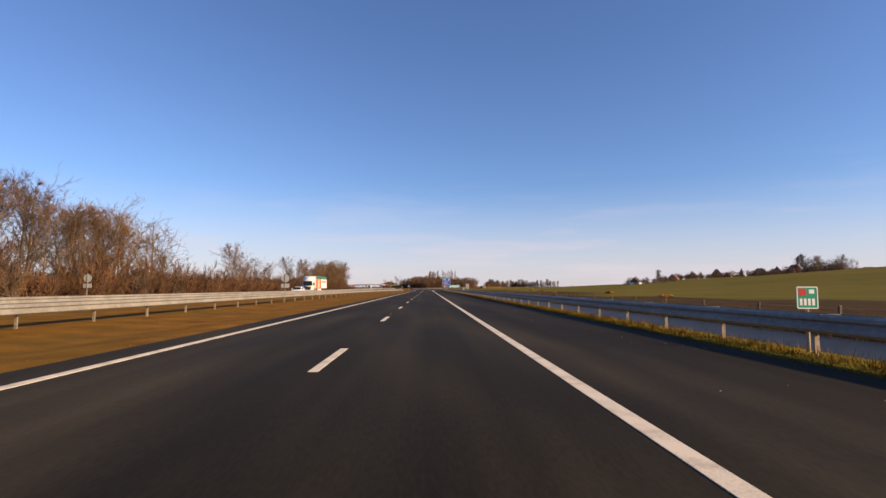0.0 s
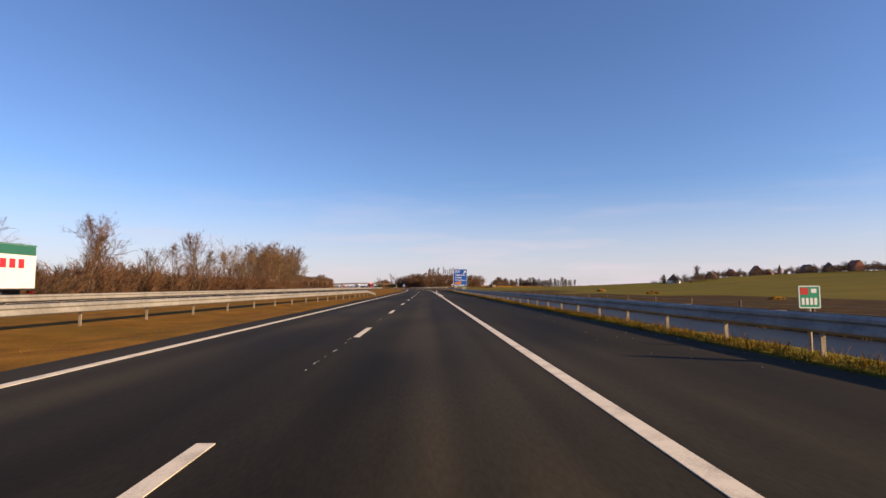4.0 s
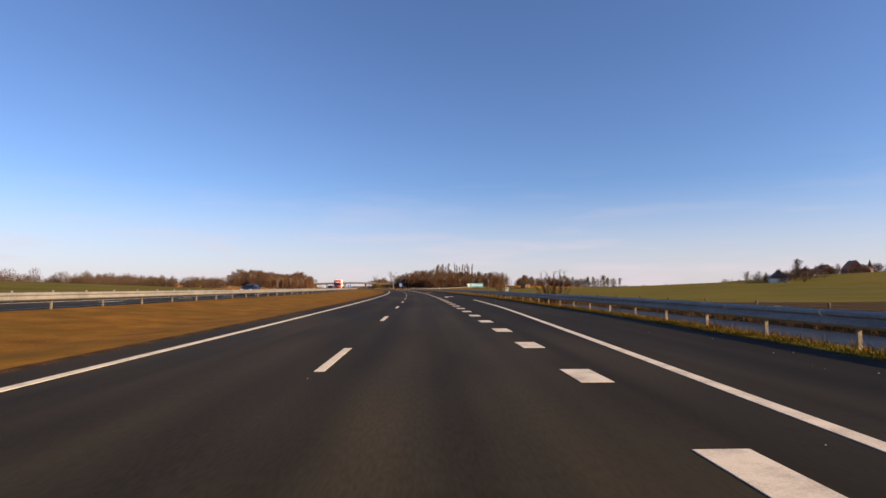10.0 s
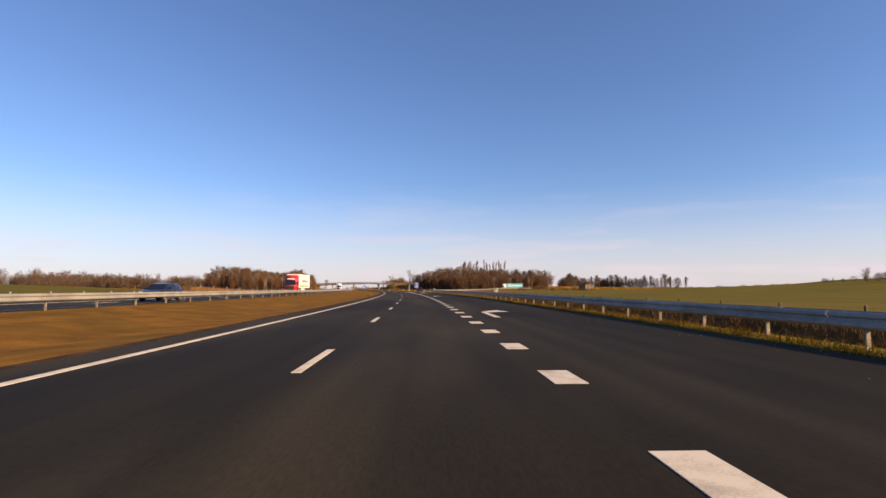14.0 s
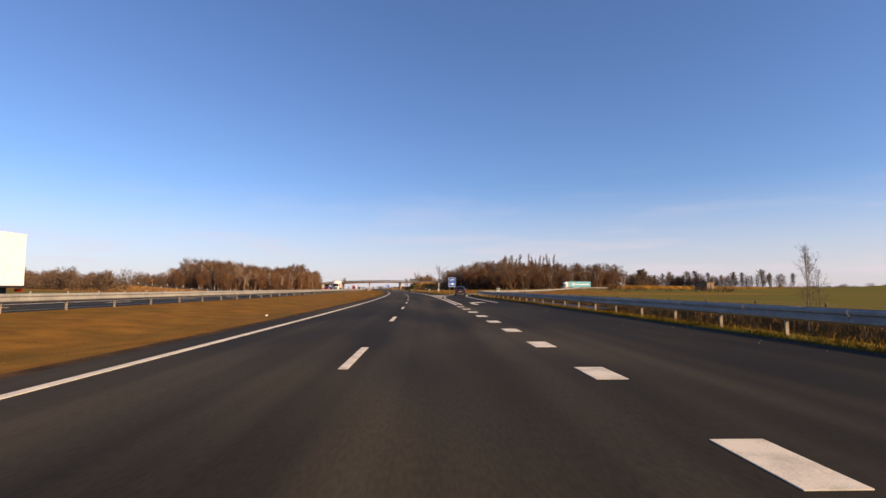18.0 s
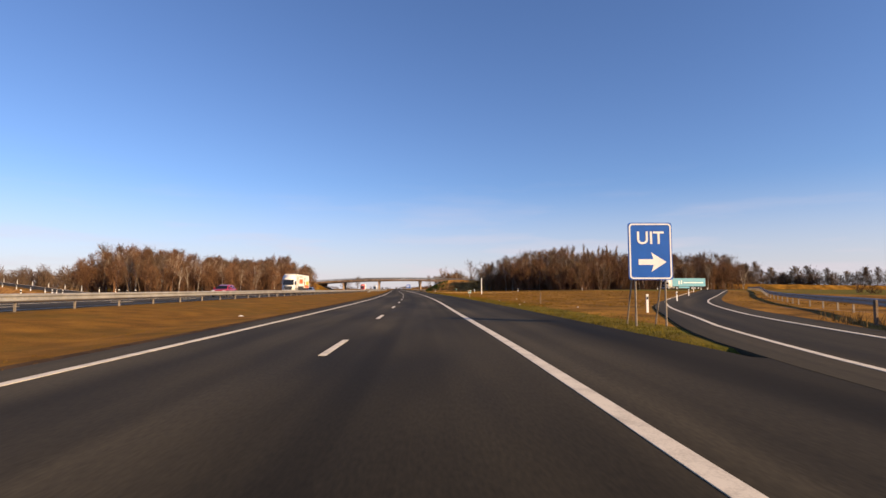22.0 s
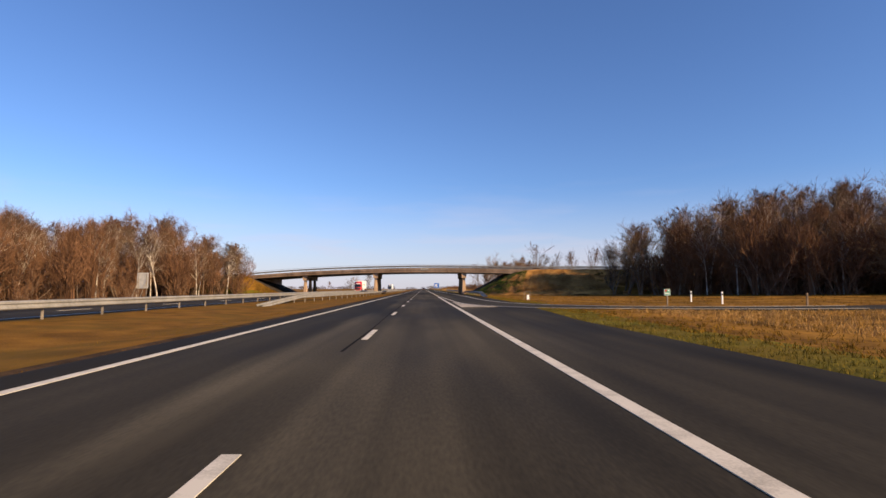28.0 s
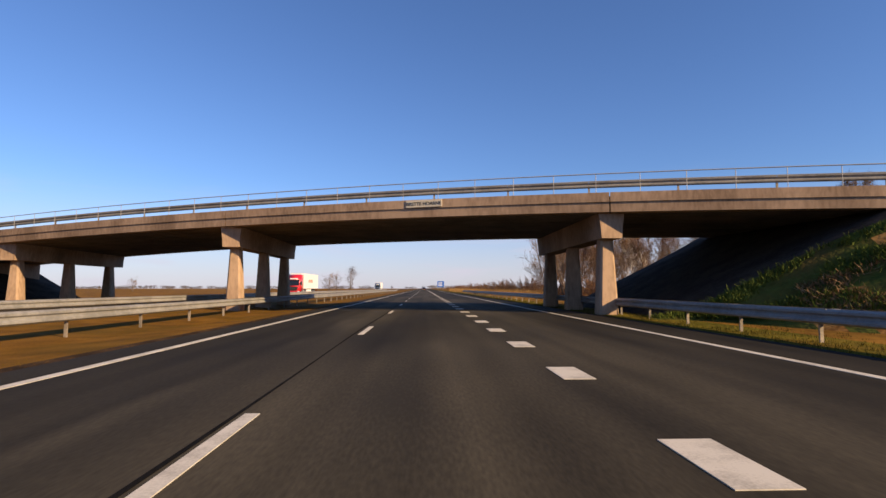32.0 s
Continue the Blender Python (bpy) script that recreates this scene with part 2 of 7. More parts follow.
STEEL = surface("galvanised_steel", (0.20, 0.195, 0.184), (0.29, 0.282, 0.265), 0.9, 0.5, 0, 0.0, 8, coords="Position", rough_var=0.1)
STEEL.node_tree.nodes["Principled BSDF"].inputs["Specular IOR Level"].default_value = 0.1
POST = surface("weathered_post", (0.17, 0.145, 0.115), (0.34, 0.285, 0.22), 3, 0.7, 0, 0.1, 8)
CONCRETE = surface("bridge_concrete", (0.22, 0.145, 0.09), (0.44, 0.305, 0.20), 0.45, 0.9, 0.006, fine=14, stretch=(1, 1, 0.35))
# bridge concrete again, with the shade beneath the deck put into its colour
CONCRETE_SHADED = surface("shaded_soffit_concrete", (0.10, 0.085, 0.07), (0.20, 0.165, 0.13), 0.4, 0.95, 0.006, fine=10)
BARK = surface("bark", (0.085, 0.058, 0.038), (0.20, 0.14, 0.09), 2.0, 0.9, 0.01, fine=8, coords="Object", random_hue=0.25)
BIRCH = surface("birch_bark", (0.20, 0.17, 0.14), (0.60, 0.53, 0.44), 1.6, 0.8, 0.0, fine=6, coords="Object", stretch=(1, 1, 0.5), spread=(0.42, 0.55), random_hue=0.15)
TWIG = surface("twigs", (0.070, 0.047, 0.033), (0.160, 0.108, 0.073), 0.4, 0.85, coords="Object", random_hue=0.22, spec=0.1)
TWIG_RED = surface("red_twigs", (0.088, 0.046, 0.026), (0.195, 0.104, 0.056), 0.35, 0.85, coords="Object", random_hue=0.25, spec=0.1)
TWIG_GOLD = surface("golden_twigs", (0.13, 0.080, 0.036), (0.26, 0.165, 0.078), 0.35, 0.85, coords="Object", random_hue=0.22, spec=0.1)
REED = surface("dry_reed", (0.24, 0.135, 0.045), (0.48, 0.30, 0.115), 0.4, 0.9, spec=0.05)
REED_BROWN = surface("brown_reed", (0.085, 0.050, 0.020), (0.20, 0.125, 0.052), 0.4, 0.9, spec=0.05)
BLADE = surface("grass_blades", (0.058, 0.046, 0.007), (0.185, 0.140, 0.024), 0.6, 0.9, fine=20, spec=0.05)
BLADE_DRY = surface("dry_blades", (0.095, 0.050, 0.006), (0.235, 0.130, 0.016), 0.5, 0.9, fine=20, spec=0.05)
SIGN_BLUE = plain("sign_blue", (0.012, 0.105, 0.46), 0.35)
SIGN_WHITE = plain("sign_white", (0.82, 0.82, 0.80), 0.4)
SIGN_BLACK = plain("sign_black", (0.02, 0.02, 0.02), 0.45)
SIGN_GREEN = plain("sign_green", (0.02, 0.30, 0.17), 0.4)
SIGN_RED = plain("sign_red", (0.55, 0.04, 0.03), 0.4)
SIGN_ORANGE = plain("sign_orange", (0.95, 0.32, 0.02), 0.4)
SIGN_BACK = surface("sign_back", (0.36, 0.36, 0.35), (0.52, 0.51, 0.48), 1.5, 0.5, 0, 0.4, coords="Object")
GLASS_DARK = plain("dark_glass", (0.012, 0.013, 0.016), 0.12, 0, 0.0)
RUBBER = plain("tyre_rubber", (0.018, 0.018, 0.018), 0.8)
RIM = plain("alloy_rim", (0.45, 0.45, 0.46), 0.35, 0.8)
BLACK = plain("black_plastic", (0.02, 0.02, 0.022), 0.6)
LAMP_RED = plain("red_lamp", (0.22, 0.010, 0.010), 0.2)
LAMP_CLEAR = plain("clear_lamp", (0.75, 0.76, 0.78), 0.15)
PLATE = plain("yellow_plate", (0.85, 0.45, 0.03), 0.5)
BRICK = surface("brickwork", (0.16, 0.06, 0.04), (0.30, 0.13, 0.085), 0.8, 0.9, coords="Object")
ROOF_RED = surface("red_roof_tiles", (0.20, 0.06, 0.035), (0.34, 0.12, 0.06), 0.8, 0.85, coords="Object")
ROOF_DARK = surface("dark_roof_tiles", (0.06, 0.045, 0.04), (0.13, 0.095, 0.08), 0.8, 0.85, coords="Object")
RENDER_WHITE = plain("white_wall", (0.70, 0.67, 0.60), 0.85)


# ---- mesh helpers ----
def mesh_of(name, verts, faces, mats, index=None, smooth=False):
    me = bpy.data.meshes.new(name)
    me.from_pydata([tuple(v) for v in verts], [], faces)
    for m in (mats if isinstance(mats, (list, tuple)) else [mats]):
        me.materials.append(m)
    if index is not None:
        me.polygons.foreach_set("material_index", index)
    if smooth:
        me.polygons.foreach_set("use_smooth", [True] * len(me.polygons))
    me.update()
    return me


def part(name, bm, material, parent=None, label="", smooth=False):
    """Links a bmesh as one mesh object, under a thing or under a part."""
    me = bpy.data.meshes.new(name)
    bm.to_mesh(me)
    bm.free()
    me.materials.append(material)
    if smooth:
        me.polygons.foreach_set("use_smooth", [True] * len(me.polygons))
    ob = new(name, me)
    if parent:
        ob.parent = parent
    if label:
        ob["label"] = label
    return ob


def share(name, me, parent, m=None, label=""):
    """One more object on a mesh that others use too."""
    ob = new(name, me)
    ob.parent = parent
    if m is not None:
        ob.matrix_local = m
    if label:
        ob["label"] = label
    return ob


def thing(name, label, category, m=None, group="", kind=""):
    ob = new(name)
    ob.empty_display_size = 0.2
    tagged(ob, label, category, group, kind)
    if m is not None:
        ob.matrix_world = m
    return ob


def box(bm, x0, x1, y0, y1, z0, z1, bevel=0.0):
    vs = [bm.verts.new((x, y, z)) for z in (z0, z1) for y in (y0, y1) for x in (x0, x1)]
    fs = [bm.faces.new([vs[i] for i in f]) for f in ((0, 2, 3, 1), (4, 5, 7, 6), (0, 1, 5, 4), (2, 6, 7, 3), (0, 4, 6, 2), (1, 3, 7, 5))]
    if bevel:
        bmesh.ops.bevel(bm, geom=list({e for f in fs for e in f.edges}), offset=bevel, segments=2, affect="EDGES", profile=0.5)
    return bm


def boxes(*args, bevel=0.0):
    bm = bmesh.new()
    for a in args:
        box(bm, *a, bevel=bevel)
    return bm


def prism(bm, outline, y0, y1, axis="y"):
    """An outline of (a, b) pairs pushed along an axis: y: (x, z); x: (y, z); z: (x, y)."""
    def v(a, b, c):
        return {"y": (a, c, b), "x": (c, a, b), "z": (a, b, c)}[axis]
    lo = [bm.verts.new(v(a, b, y0)) for a, b in outline]
    hi = [bm.verts.new(v(a, b, y1)) for a, b in outline]
    n = len(lo)
    bm.faces.new(lo)
    bm.faces.new(hi[::-1])
    for i in range(n):
        bm.faces.new((lo[i], hi[i], hi[(i + 1) % n], lo[(i + 1) % n]))
    bmesh.ops.recalc_face_normals(bm, faces=bm.faces[:])
    return bm


def tube(bm, p, q, r0, r1, n=6):
    p, q = Vector(p), Vector(q)
    a = (q - p).normalized()
    u = a.orthogonal().normalized()
    w = a.cross(u)
    ring = [[bm.verts.new(c + (u * math.cos(k * math.tau / n) + w * math.sin(k * math.tau / n)) * r) for k in range(n)] for c, r in ((p, r0), (q, r1))]
    for k in range(n):
        bm.faces.new((ring[0][k], ring[0][(k + 1) % n], ring[1][(k + 1) % n], ring[1][k]))
    bm.faces.new(ring[0][::-1])
    bm.faces.new(ring[1])
    return bm


def disc_ring(bm, x0, x1, r, n=20, cy=0.0, cz=0.0, taper=0.0):
    """A wheel-like drum along x."""
    rings = [[bm.verts.new((x, cy + rr * math.cos(k * math.tau / n), cz + rr * math.sin(k * math.tau / n))) for k in range(n)]
             for x, rr in ((x0, r - taper), (x0 + taper, r), (x1 - taper, r), (x1, r - taper))]
    for a, b in zip(rings, rings[1:]):
        for k in range(n):
            bm.faces.new((a[k], b[k], b[(k + 1) % n], a[(k + 1) % n]))
    bm.faces.new(rings[0])
    bm.faces.new(rings[-1][::-1])
    bmesh.ops.recalc_face_normals(bm, faces=bm.faces[:])
    return bm


def lettering(text, size, material, parent, x, z, y=-0.012, align="LEFT", label="", name="lettering"):
    """Raised letters in the built-in font on a board that faces -y."""
    cu = bpy.data.curves.new("text", "FONT")
    cu.body, cu.size, cu.align_x, cu.extrude = text, size, align, 0.004
    cu.offset = 0.012 * size
    tmp = bpy.data.objects.new("text", cu)
    me = bpy.data.meshes.new_from_object(tmp)
    bpy.data.objects.remove(tmp)
    me.materials.clear()
    me.materials.append(material)
    ob = share(name, me, parent, pose(x, y, z, 90, 0, 0), label)
    return ob


def ribbon(name, rows, material, thick=0.25, parent=None, kind="", label="", category=""):
    """A slab along the road. rows: s, left l, right l, z. Its UV map holds l and s in metres."""
    verts, faces, uvs = [], [], []
    for s, a, b, z in rows:
        verts += [P(s, a, z), P(s, b, z), P(s, b, z - thick), P(s, a, z - thick)]
        uvs += [(a, s), (b, s), (b, s), (a, s)]
    for i in range(len(rows) - 1):
        for k in range(4):
            faces.append((4 * i + k, 4 * i + (k + 1) % 4, 4 * i + 4 + (k + 1) % 4, 4 * i + 4 + k))
    faces += [(0, 3, 2, 1), tuple(4 * (len(rows) - 1) + k for k in range(4))]
    me = mesh_of(name, verts, faces, material)
    lay = me.uv_layers.new(name="road")
    lay.data.foreach_set("uv", [c for lp in me.loops for c in uvs[lp.vertex_index]])
    ob = new(name, me)
    if parent:
        ob.parent = parent
    if kind:
        tagged(ob, label, category, kind=kind)
    return ob


def srange(a, b, step):
    n = max(1, round((b - a) / step))
    return [a + (b - a) * i / n for i in range(n + 1)]


def curve_rows(points, width, z, step=3.0):
    """Rows of a strip that follows points (s, l), smoothed, as left and right edge places."""
    pts = [Vector((s, l)) for s, l in points]
    out = []
    for i in range(len(pts) - 1):
        p0, p1, p2, p3 = pts[max(0, i - 1)], pts[i], pts[i + 1], pts[min(len(pts) - 1, i + 2)]
        n = max(1, round((p2 - p1).length / step))
        for k in range(n + (i == len(pts) - 2)):
            u = k / n
            out.append(0.5 * (2 * p1 + (p2 - p0) * u + (2 * p0 - 5 * p1 + 4 * p2 - p3) * u * u + (3 * p1 - p0 - 3 * p2 + p3) * u ** 3))
    rows = []
    for i, p in enumerate(out):
        d = (out[min(i + 1, len(out) - 1)] - out[max(i - 1, 0)]).normalized()
        side = Vector((-d.y, d.x))
        rows.append((p - side * width / 2 if side.y > 0 else p + side * width / 2, p + side * width / 2 if side.y > 0 else p - side * width / 2, p, d))
    return rows


def strip(name, points, width, z, material, thick, parent=None, lift=0.0, kind="", label="", category="", height=None):
    """A slab that follows points (s, l) freely; height(s, l) may replace z."""
    rows = curve_rows(points, width, z)
    verts, faces, uvs = [], [], []
    run = 560.0
    for i, (a, b, p, d) in enumerate(rows):
        if i:
            run = min(635.0, run + (p - rows[i - 1][2]).length * 0.3)
        za = (height(a.x, a.y) if height else z) + lift
        zb = (height(b.x, b.y) if height else z) + lift
        verts += [P(a.x, a.y, za), P(b.x, b.y, zb), P(b.x, b.y, zb - thick), P(a.x, a.y, za - thick)]
        uvs += [(-width / 2, run), (width / 2, run), (width / 2, run), (-width / 2, run)]
    for i in range(len(rows) - 1):
        for k in range(4):
            faces.append((4 * i + k, 4 * i + (k + 1) % 4, 4 * i + 4 + (k + 1) % 4, 4 * i + 4 + k))
    faces += [(0, 3, 2, 1), tuple(4 * (len(rows) - 1) + k for k in range(4))]
    me = mesh_of(name, verts, faces, material)
    lay = me.uv_layers.new(name="road")
    lay.data.foreach_set("uv", [c for lp in me.loops for c in uvs[lp.vertex_index]])
    ob = new(name, me)
    if parent:
        ob.parent = parent
    if kind:
        tagged(ob, label, category, kind=kind)
    return ob


def smooth(a, b, x):
    u = min(1.0, max(0.0, (x - a) / (b - a)))
    return u * u * (3 - 2 * u)


# ---- ground ----
def right_edge(s):
    """The asphalt's right edge."""
    return float(np.interp(s, [0, 200, 235, 275, 520, 545, 548, 700, 712, 730, 760, 1000], [8.0, 8.0, 8.3, 10.0, 10.1, 11.0, 7.9, 7.6, 8.6, 9.8, 9.9, 9.9]))


def other_side(s):
    """The height of the other carriageway."""
    return float(np.interp(s, [100, 220, 600, 700], [0.0, 0.25, 0.25, 0.0]))


def shift(s):
    """How far the other carriageway swings out from its usual offset."""
    return -3.5 * (1 - smooth(120, 300, s)) + 1.5 * smooth(640, 720, s)


def hill(s, l):
    """The slow rise of the land to the right."""
    return 5.0 * max(0.0, 1 - ((s - 600) / 120) ** 2) * smooth(190, 275, l) + 15.0 * smooth(40, 300, l) * (1 - smooth(220, 540, s)) * (1 - 0.45 * smooth(320, 600, l)) + 15.0 * smooth(315, 520, l) * smooth(220, 540, s) * (1 - smooth(740, 880, s)) + 0.9 * smooth(18, 80, l) * smooth(560, 640, s)


def left_rise(s, l):
    """The slow rise of the fields beyond the opposite carriageway."""
    return 5.2 * smooth(52, 230, -l) * smooth(330, 450, s) * (1 - smooth(600, 720, s))


def ditch(s):
    return (1 - smooth(522, 548, s))


def ground_height(s, l):
    e = right_edge(s)
    if l < -4.6:
        zo = other_side(s)
        o = l - shift(s)
        if o > -15:
            return float(np.interp(l, [-15 + shift(s), -11, -8, -5.2, -4.6], [zo - 0.02, zo * 0.5 - 0.10, -0.22, -0.06, -0.12]))
        if o > -27.6:
            return zo - 0.12 if o < -16.2 else zo - 0.02
        return float(np.interp(o, [-60, -34, -29, -27.6], [-0.35, -0.5, zo - 0.25, zo - 0.05])) + left_rise(s, l)
    if l < e - 0.05:
        return -0.12
    d = l - e
    flat = float(np.interp(d, [0, 0.4, 2, 60], [-0.05, -0.03, -0.05, -0.1])) + hill(s, l)
    wet = float(np.interp(d, [0, 0.4, 1.7, 3.6, 5.2, 7.5, 9.5, 11, 60], [-0.05, -0.02, -0.06, -1.0, -1.5, -1.5, -0.55, -0.12, -0.1])) + hill(s, l)
    w = ditch(s)
    return wet * w + flat * (1 - w)


def zone(s, l):
    """Which growth covers the ground."""
    e = right_edge(s)
    if l < -27.4:
        if s < 320 and l > -62:
            return 4
        if 640 < s < 830 and l > -110 and l < -31:
            return 4 if s > 690 else 3
        return 2 if s < 600 or (l < -150 and s < 850) else 3
    if l < 0:
        return 6 if l > -5.15 and s > 150 else 0
    d = l - e
    if s > 548:
        return 1 if d < 3.0 else 3 if d < 60 + 12 * math.sin(s * 0.07) else 2
    if d < 2.6:
        return 1
    if d < 11:
        return 5
    if d < 34 + 9 * math.sin(s * 0.05) and s < 300:
        return 5
    return 2


_ls = [-1700, -1100, -700, -450, -300, -200, -140, -110, -85, -62, -52, -42, -36, -33, -29, -27.6, -27.3, -16.4, -16.1, -15, -12.5, -11, -9.5, -8, -6.6, -5.2, -4.65, -4.5]


def columns(s):
    return [l + (shift(s) if l <= -15 else 0) for l in _ls] + [right_edge(s) + d for d in _rs]


_rs = [-0.2, -0.06, 0.4, 1.0, 1.7, 2.6, 3.6, 5.2, 7.5, 9.5, 11, 13, 17, 22, 30, 40, 55, 75, 100, 130, 170, 220, 280, 340, 420, 560, 800, 1300, 2200, 4000]
_ss = srange(-60, 860, 5) + srange(880, 1500, 20) + [1700, 2000, 2600, 3400, 4600]
verts, faces, idx = [], [], []
for s in [-1500, -600, -250] + _ss:
    e = right_edge(s)
    for l in columns(s):
        z = ground_height(s, l)
        if abs(l) > 5 and z > -0.4:
            z += 0.05 * noise.noise(Vector((s * 0.11, l * 0.23, 0.0))) * (1 if -14 < l < -5.5 or l > e + 1.0 else 0)
        verts.append(P(s, l, z) if s >= -400 else Vector((l, s, z)))
nc = len(_ls) + len(_rs)
rows_s = [-1500, -600, -250] + _ss
for i in range(len(rows_s) - 1):
    for k in range(nc - 1):
        faces.append((i * nc + k, i * nc + k + 1, (i + 1) * nc + k + 1, (i + 1) * nc + k))
        s = (rows_s[i] + rows_s[i + 1]) / 2
        e = right_edge(s)
        cols = columns(s)
        idx.append(zone(s, (cols[k] + cols[k + 1]) / 2))
ground = new("ground", mesh_of("ground", verts, faces, [DRY_GRASS, VERGE_GRASS, FIELD, ROUGH_GRASS, FOREST_FLOOR, BANK, SOIL], idx, True))
tagged(ground, "flat winter grassland with verges, ditch and pasture", "ground", kind="structure")
for s0, s1 in ((-60, 312), (492, 528)):
    ribbon("water", [(s, right_edge(s) + 2.9, right_edge(s) + 9.2, -0.62) for s in srange(s0, s1, 6)], WATER, 0.05, kind="structure",
           label="still dark water in the roadside ditch", category="ditch water")

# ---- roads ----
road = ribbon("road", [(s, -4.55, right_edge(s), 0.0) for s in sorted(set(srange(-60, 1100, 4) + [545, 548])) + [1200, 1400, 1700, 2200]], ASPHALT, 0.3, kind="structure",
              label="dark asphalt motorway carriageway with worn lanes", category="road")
road_b = ribbon("road", [(s, -27.4 + shift(s), -16.2 + shift(s), other_side(s)) for s in srange(-60, 1100, 5) + [1200, 1400, 1700, 2200]], ASPHALT, 0.3, kind="structure",
                label="dark asphalt of the opposite carriageway", category="road")
LINE = 0.008
EXIT = [(470, 5.9), (500, 6.1), (518, 6.9), (530, 8.0), (540, 9.4), (550, 11.4), (560, 15.0), (576, 21.8), (600, 35.2), (640, 62), (690, 95), (720, 122), (740, 170), (745, 260)]
ENTRY = [(765, 6.2), (748, 6.2), (736, 6.4), (727, 7.2), (721, 8.4), (716.5, 11.2), (713.8, 15.5), (712.3, 22), (711.5, 34), (713, 50), (718, 75), (722, 110), (725, 150)]


def ramp_height(s, l):
    return max(0.0, ground_height(s, l) + 0.07) if l > 12 else 0.0


exit_ramp = strip("road", EXIT[4:], 5.4, 0, ASPHALT, 0.3, lift=0.004, kind="structure", label="asphalt exit ramp curving away from the motorway", category="road", height=ramp_height)
entry_ramp = strip("road", ENTRY[3:], 5.2, 0, ASPHALT, 0.3, lift=0.004, kind="structure", label="asphalt entry ramp joining the motorway", category="road", height=ramp_height)
ribbon("edge_line", [(s, -3.69, -3.51, LINE) for s in srange(-60, 1400, 5)], PAINT, 0.02, road)
ribbon("edge_line", [(s, 3.56, 3.76, LINE) for s in srange(-60, 172.95, 5)], PAINT, 0.02, road)


def outer_line(s):
    return float(np.interp(s, [173, 215, 234, 246, 253, 265, 285, 305, 330, 400, 470, 499], [3.93, 4.1, 4.38, 4.72, 5.0, 5.6, 6.55, 7.0, 7.25, 7.45, 7.75, 7.93]))


ribbon("edge_line", [(s, outer_line(s) - 0.1, outer_line(s) + 0.1, LINE) for s in srange(173, 306, 4)], PAINT, 0.02, road)
ribbon("edge_line", [(s, outer_line(s) - 0.1, outer_line(s) + 0.1, LINE) for s in srange(490, 499, 3)], PAINT, 0.02, road)
ribbon("edge_line", [(s, 3.48, 3.83, LINE) for s in srange(173, 236, 4)], PAINT, 0.02, road)
ribbon("edge_line", [(s, 3.76, 3.98, LINE) for s in srange(484, 545, 4)], PAINT, 0.02, road)
ribbon("edge_line", [(s, 3.54 + 0.22 * (1 - smooth(545, 570, s)), 3.75 + 0.23 * (1 - smooth(545, 570, s)), LINE) for s in srange(545, 722, 4)], PAINT, 0.02, road)
ribbon("edge_line", [(s, 3.54, 3.75, LINE) for s in srange(722, 757, 4)], PAINT, 0.02, road)
ribbon("edge_line", [(s, 8.0, 8.18, LINE) for s in srange(752, 1010, 5)], PAINT, 0.02, road)
ribbon("edge_line", [(s, 3.6, 3.8, LINE) for s in srange(1010, 1400, 6)], PAINT, 0.02, road)
ribbon("edge_line", [(s, 3.86 + 0.39 * (757 - s) / 18, 4.01 + 0.39 * (757 - s) / 18, LINE) for s in srange(739, 757, 3)], PAINT, 0.02, road)
L2 = [(484, 4.25), (497, 4.3), (510, 4.55), (520, 5.2), (529, 6.1), (537, 7.3), (545, 8.6), (553, 10.8), (560, 13.3), (577, 20.2), (601, 32.6), (642, 59)]
R2 = [(498, 7.9), (515, 8.3), (527, 9.1), (536, 10.4), (545, 11.8), (553, 13.9), (566, 18.6), (586, 28.5), (608, 42.6), (655, 75)]
M3 = [(739, 4.33), (730, 4.42), (723, 4.75), (718.7, 5.7), (716.3, 6.9), (714.5, 8.2), (713, 10), (712, 12.4), (711, 18), (710, 28)]
R3 = [(752, 8.0), (741, 7.9), (731, 8.25), (725, 8.9), (721, 10.2), (718, 12.2), (716.4, 14.6), (715, 20), (714.2, 30)]
for pts, w, par in ((L2, 0.16, exit_ramp), (R2, 0.16, exit_ramp), (M3, 0.16, entry_ramp), (R3, 0.16, entry_ramp)):
    strip("edge_line", pts, w, 0, PAINT, 0.02, par, LINE + 0.006, height=ramp_height)
gore = bmesh.new()
prism(gore, [tuple(P(s, l).to_2d()) for s, l in ((538, 4.2), (538.6, 6.95), (529, 5.75), (520, 4.85), (512, 4.35), (525, 4.2))], -0.01, LINE + 0.004, "z")
part("gore_paint", gore, GORE_PAINT, road, "worn white painted gore area")
gore = bmesh.new()
prism(gore, [tuple(P(s, l).to_2d()) for s, l in ((714.9, 4.0), (715.4, 6.55), (718.5, 5.35), (723, 4.5), (729, 4.15))], -0.01, LINE + 0.004, "z")
part("gore_paint", gore, GORE_PAINT, road, "worn white painted gore area")
for k in range(-5, 115):
    s = 11.43 + 12 * k
    if s < 760:
        ribbon("lane_dash", [(s - 3, -0.075, 0.075, LINE), (s, -0.075, 0.075, LINE)], PAINT, 0.02, road)
rest = [(11.43 + 12 * k) for k in range(63, 115)]
for s in rest[:24]:
    ribbon("lane_dash", [(s - 3, -0.075, 0.075, LINE), (s, -0.075, 0.075, LINE)], PAINT, 0.02, road)
for k in range(61):
    s = 239.4 + 4 * k
    ribbon("block_mark", [(s, 3.63, 4.08, LINE), (s + 1.1, 3.63, 4.08, LINE)], PAINT, 0.02, road)
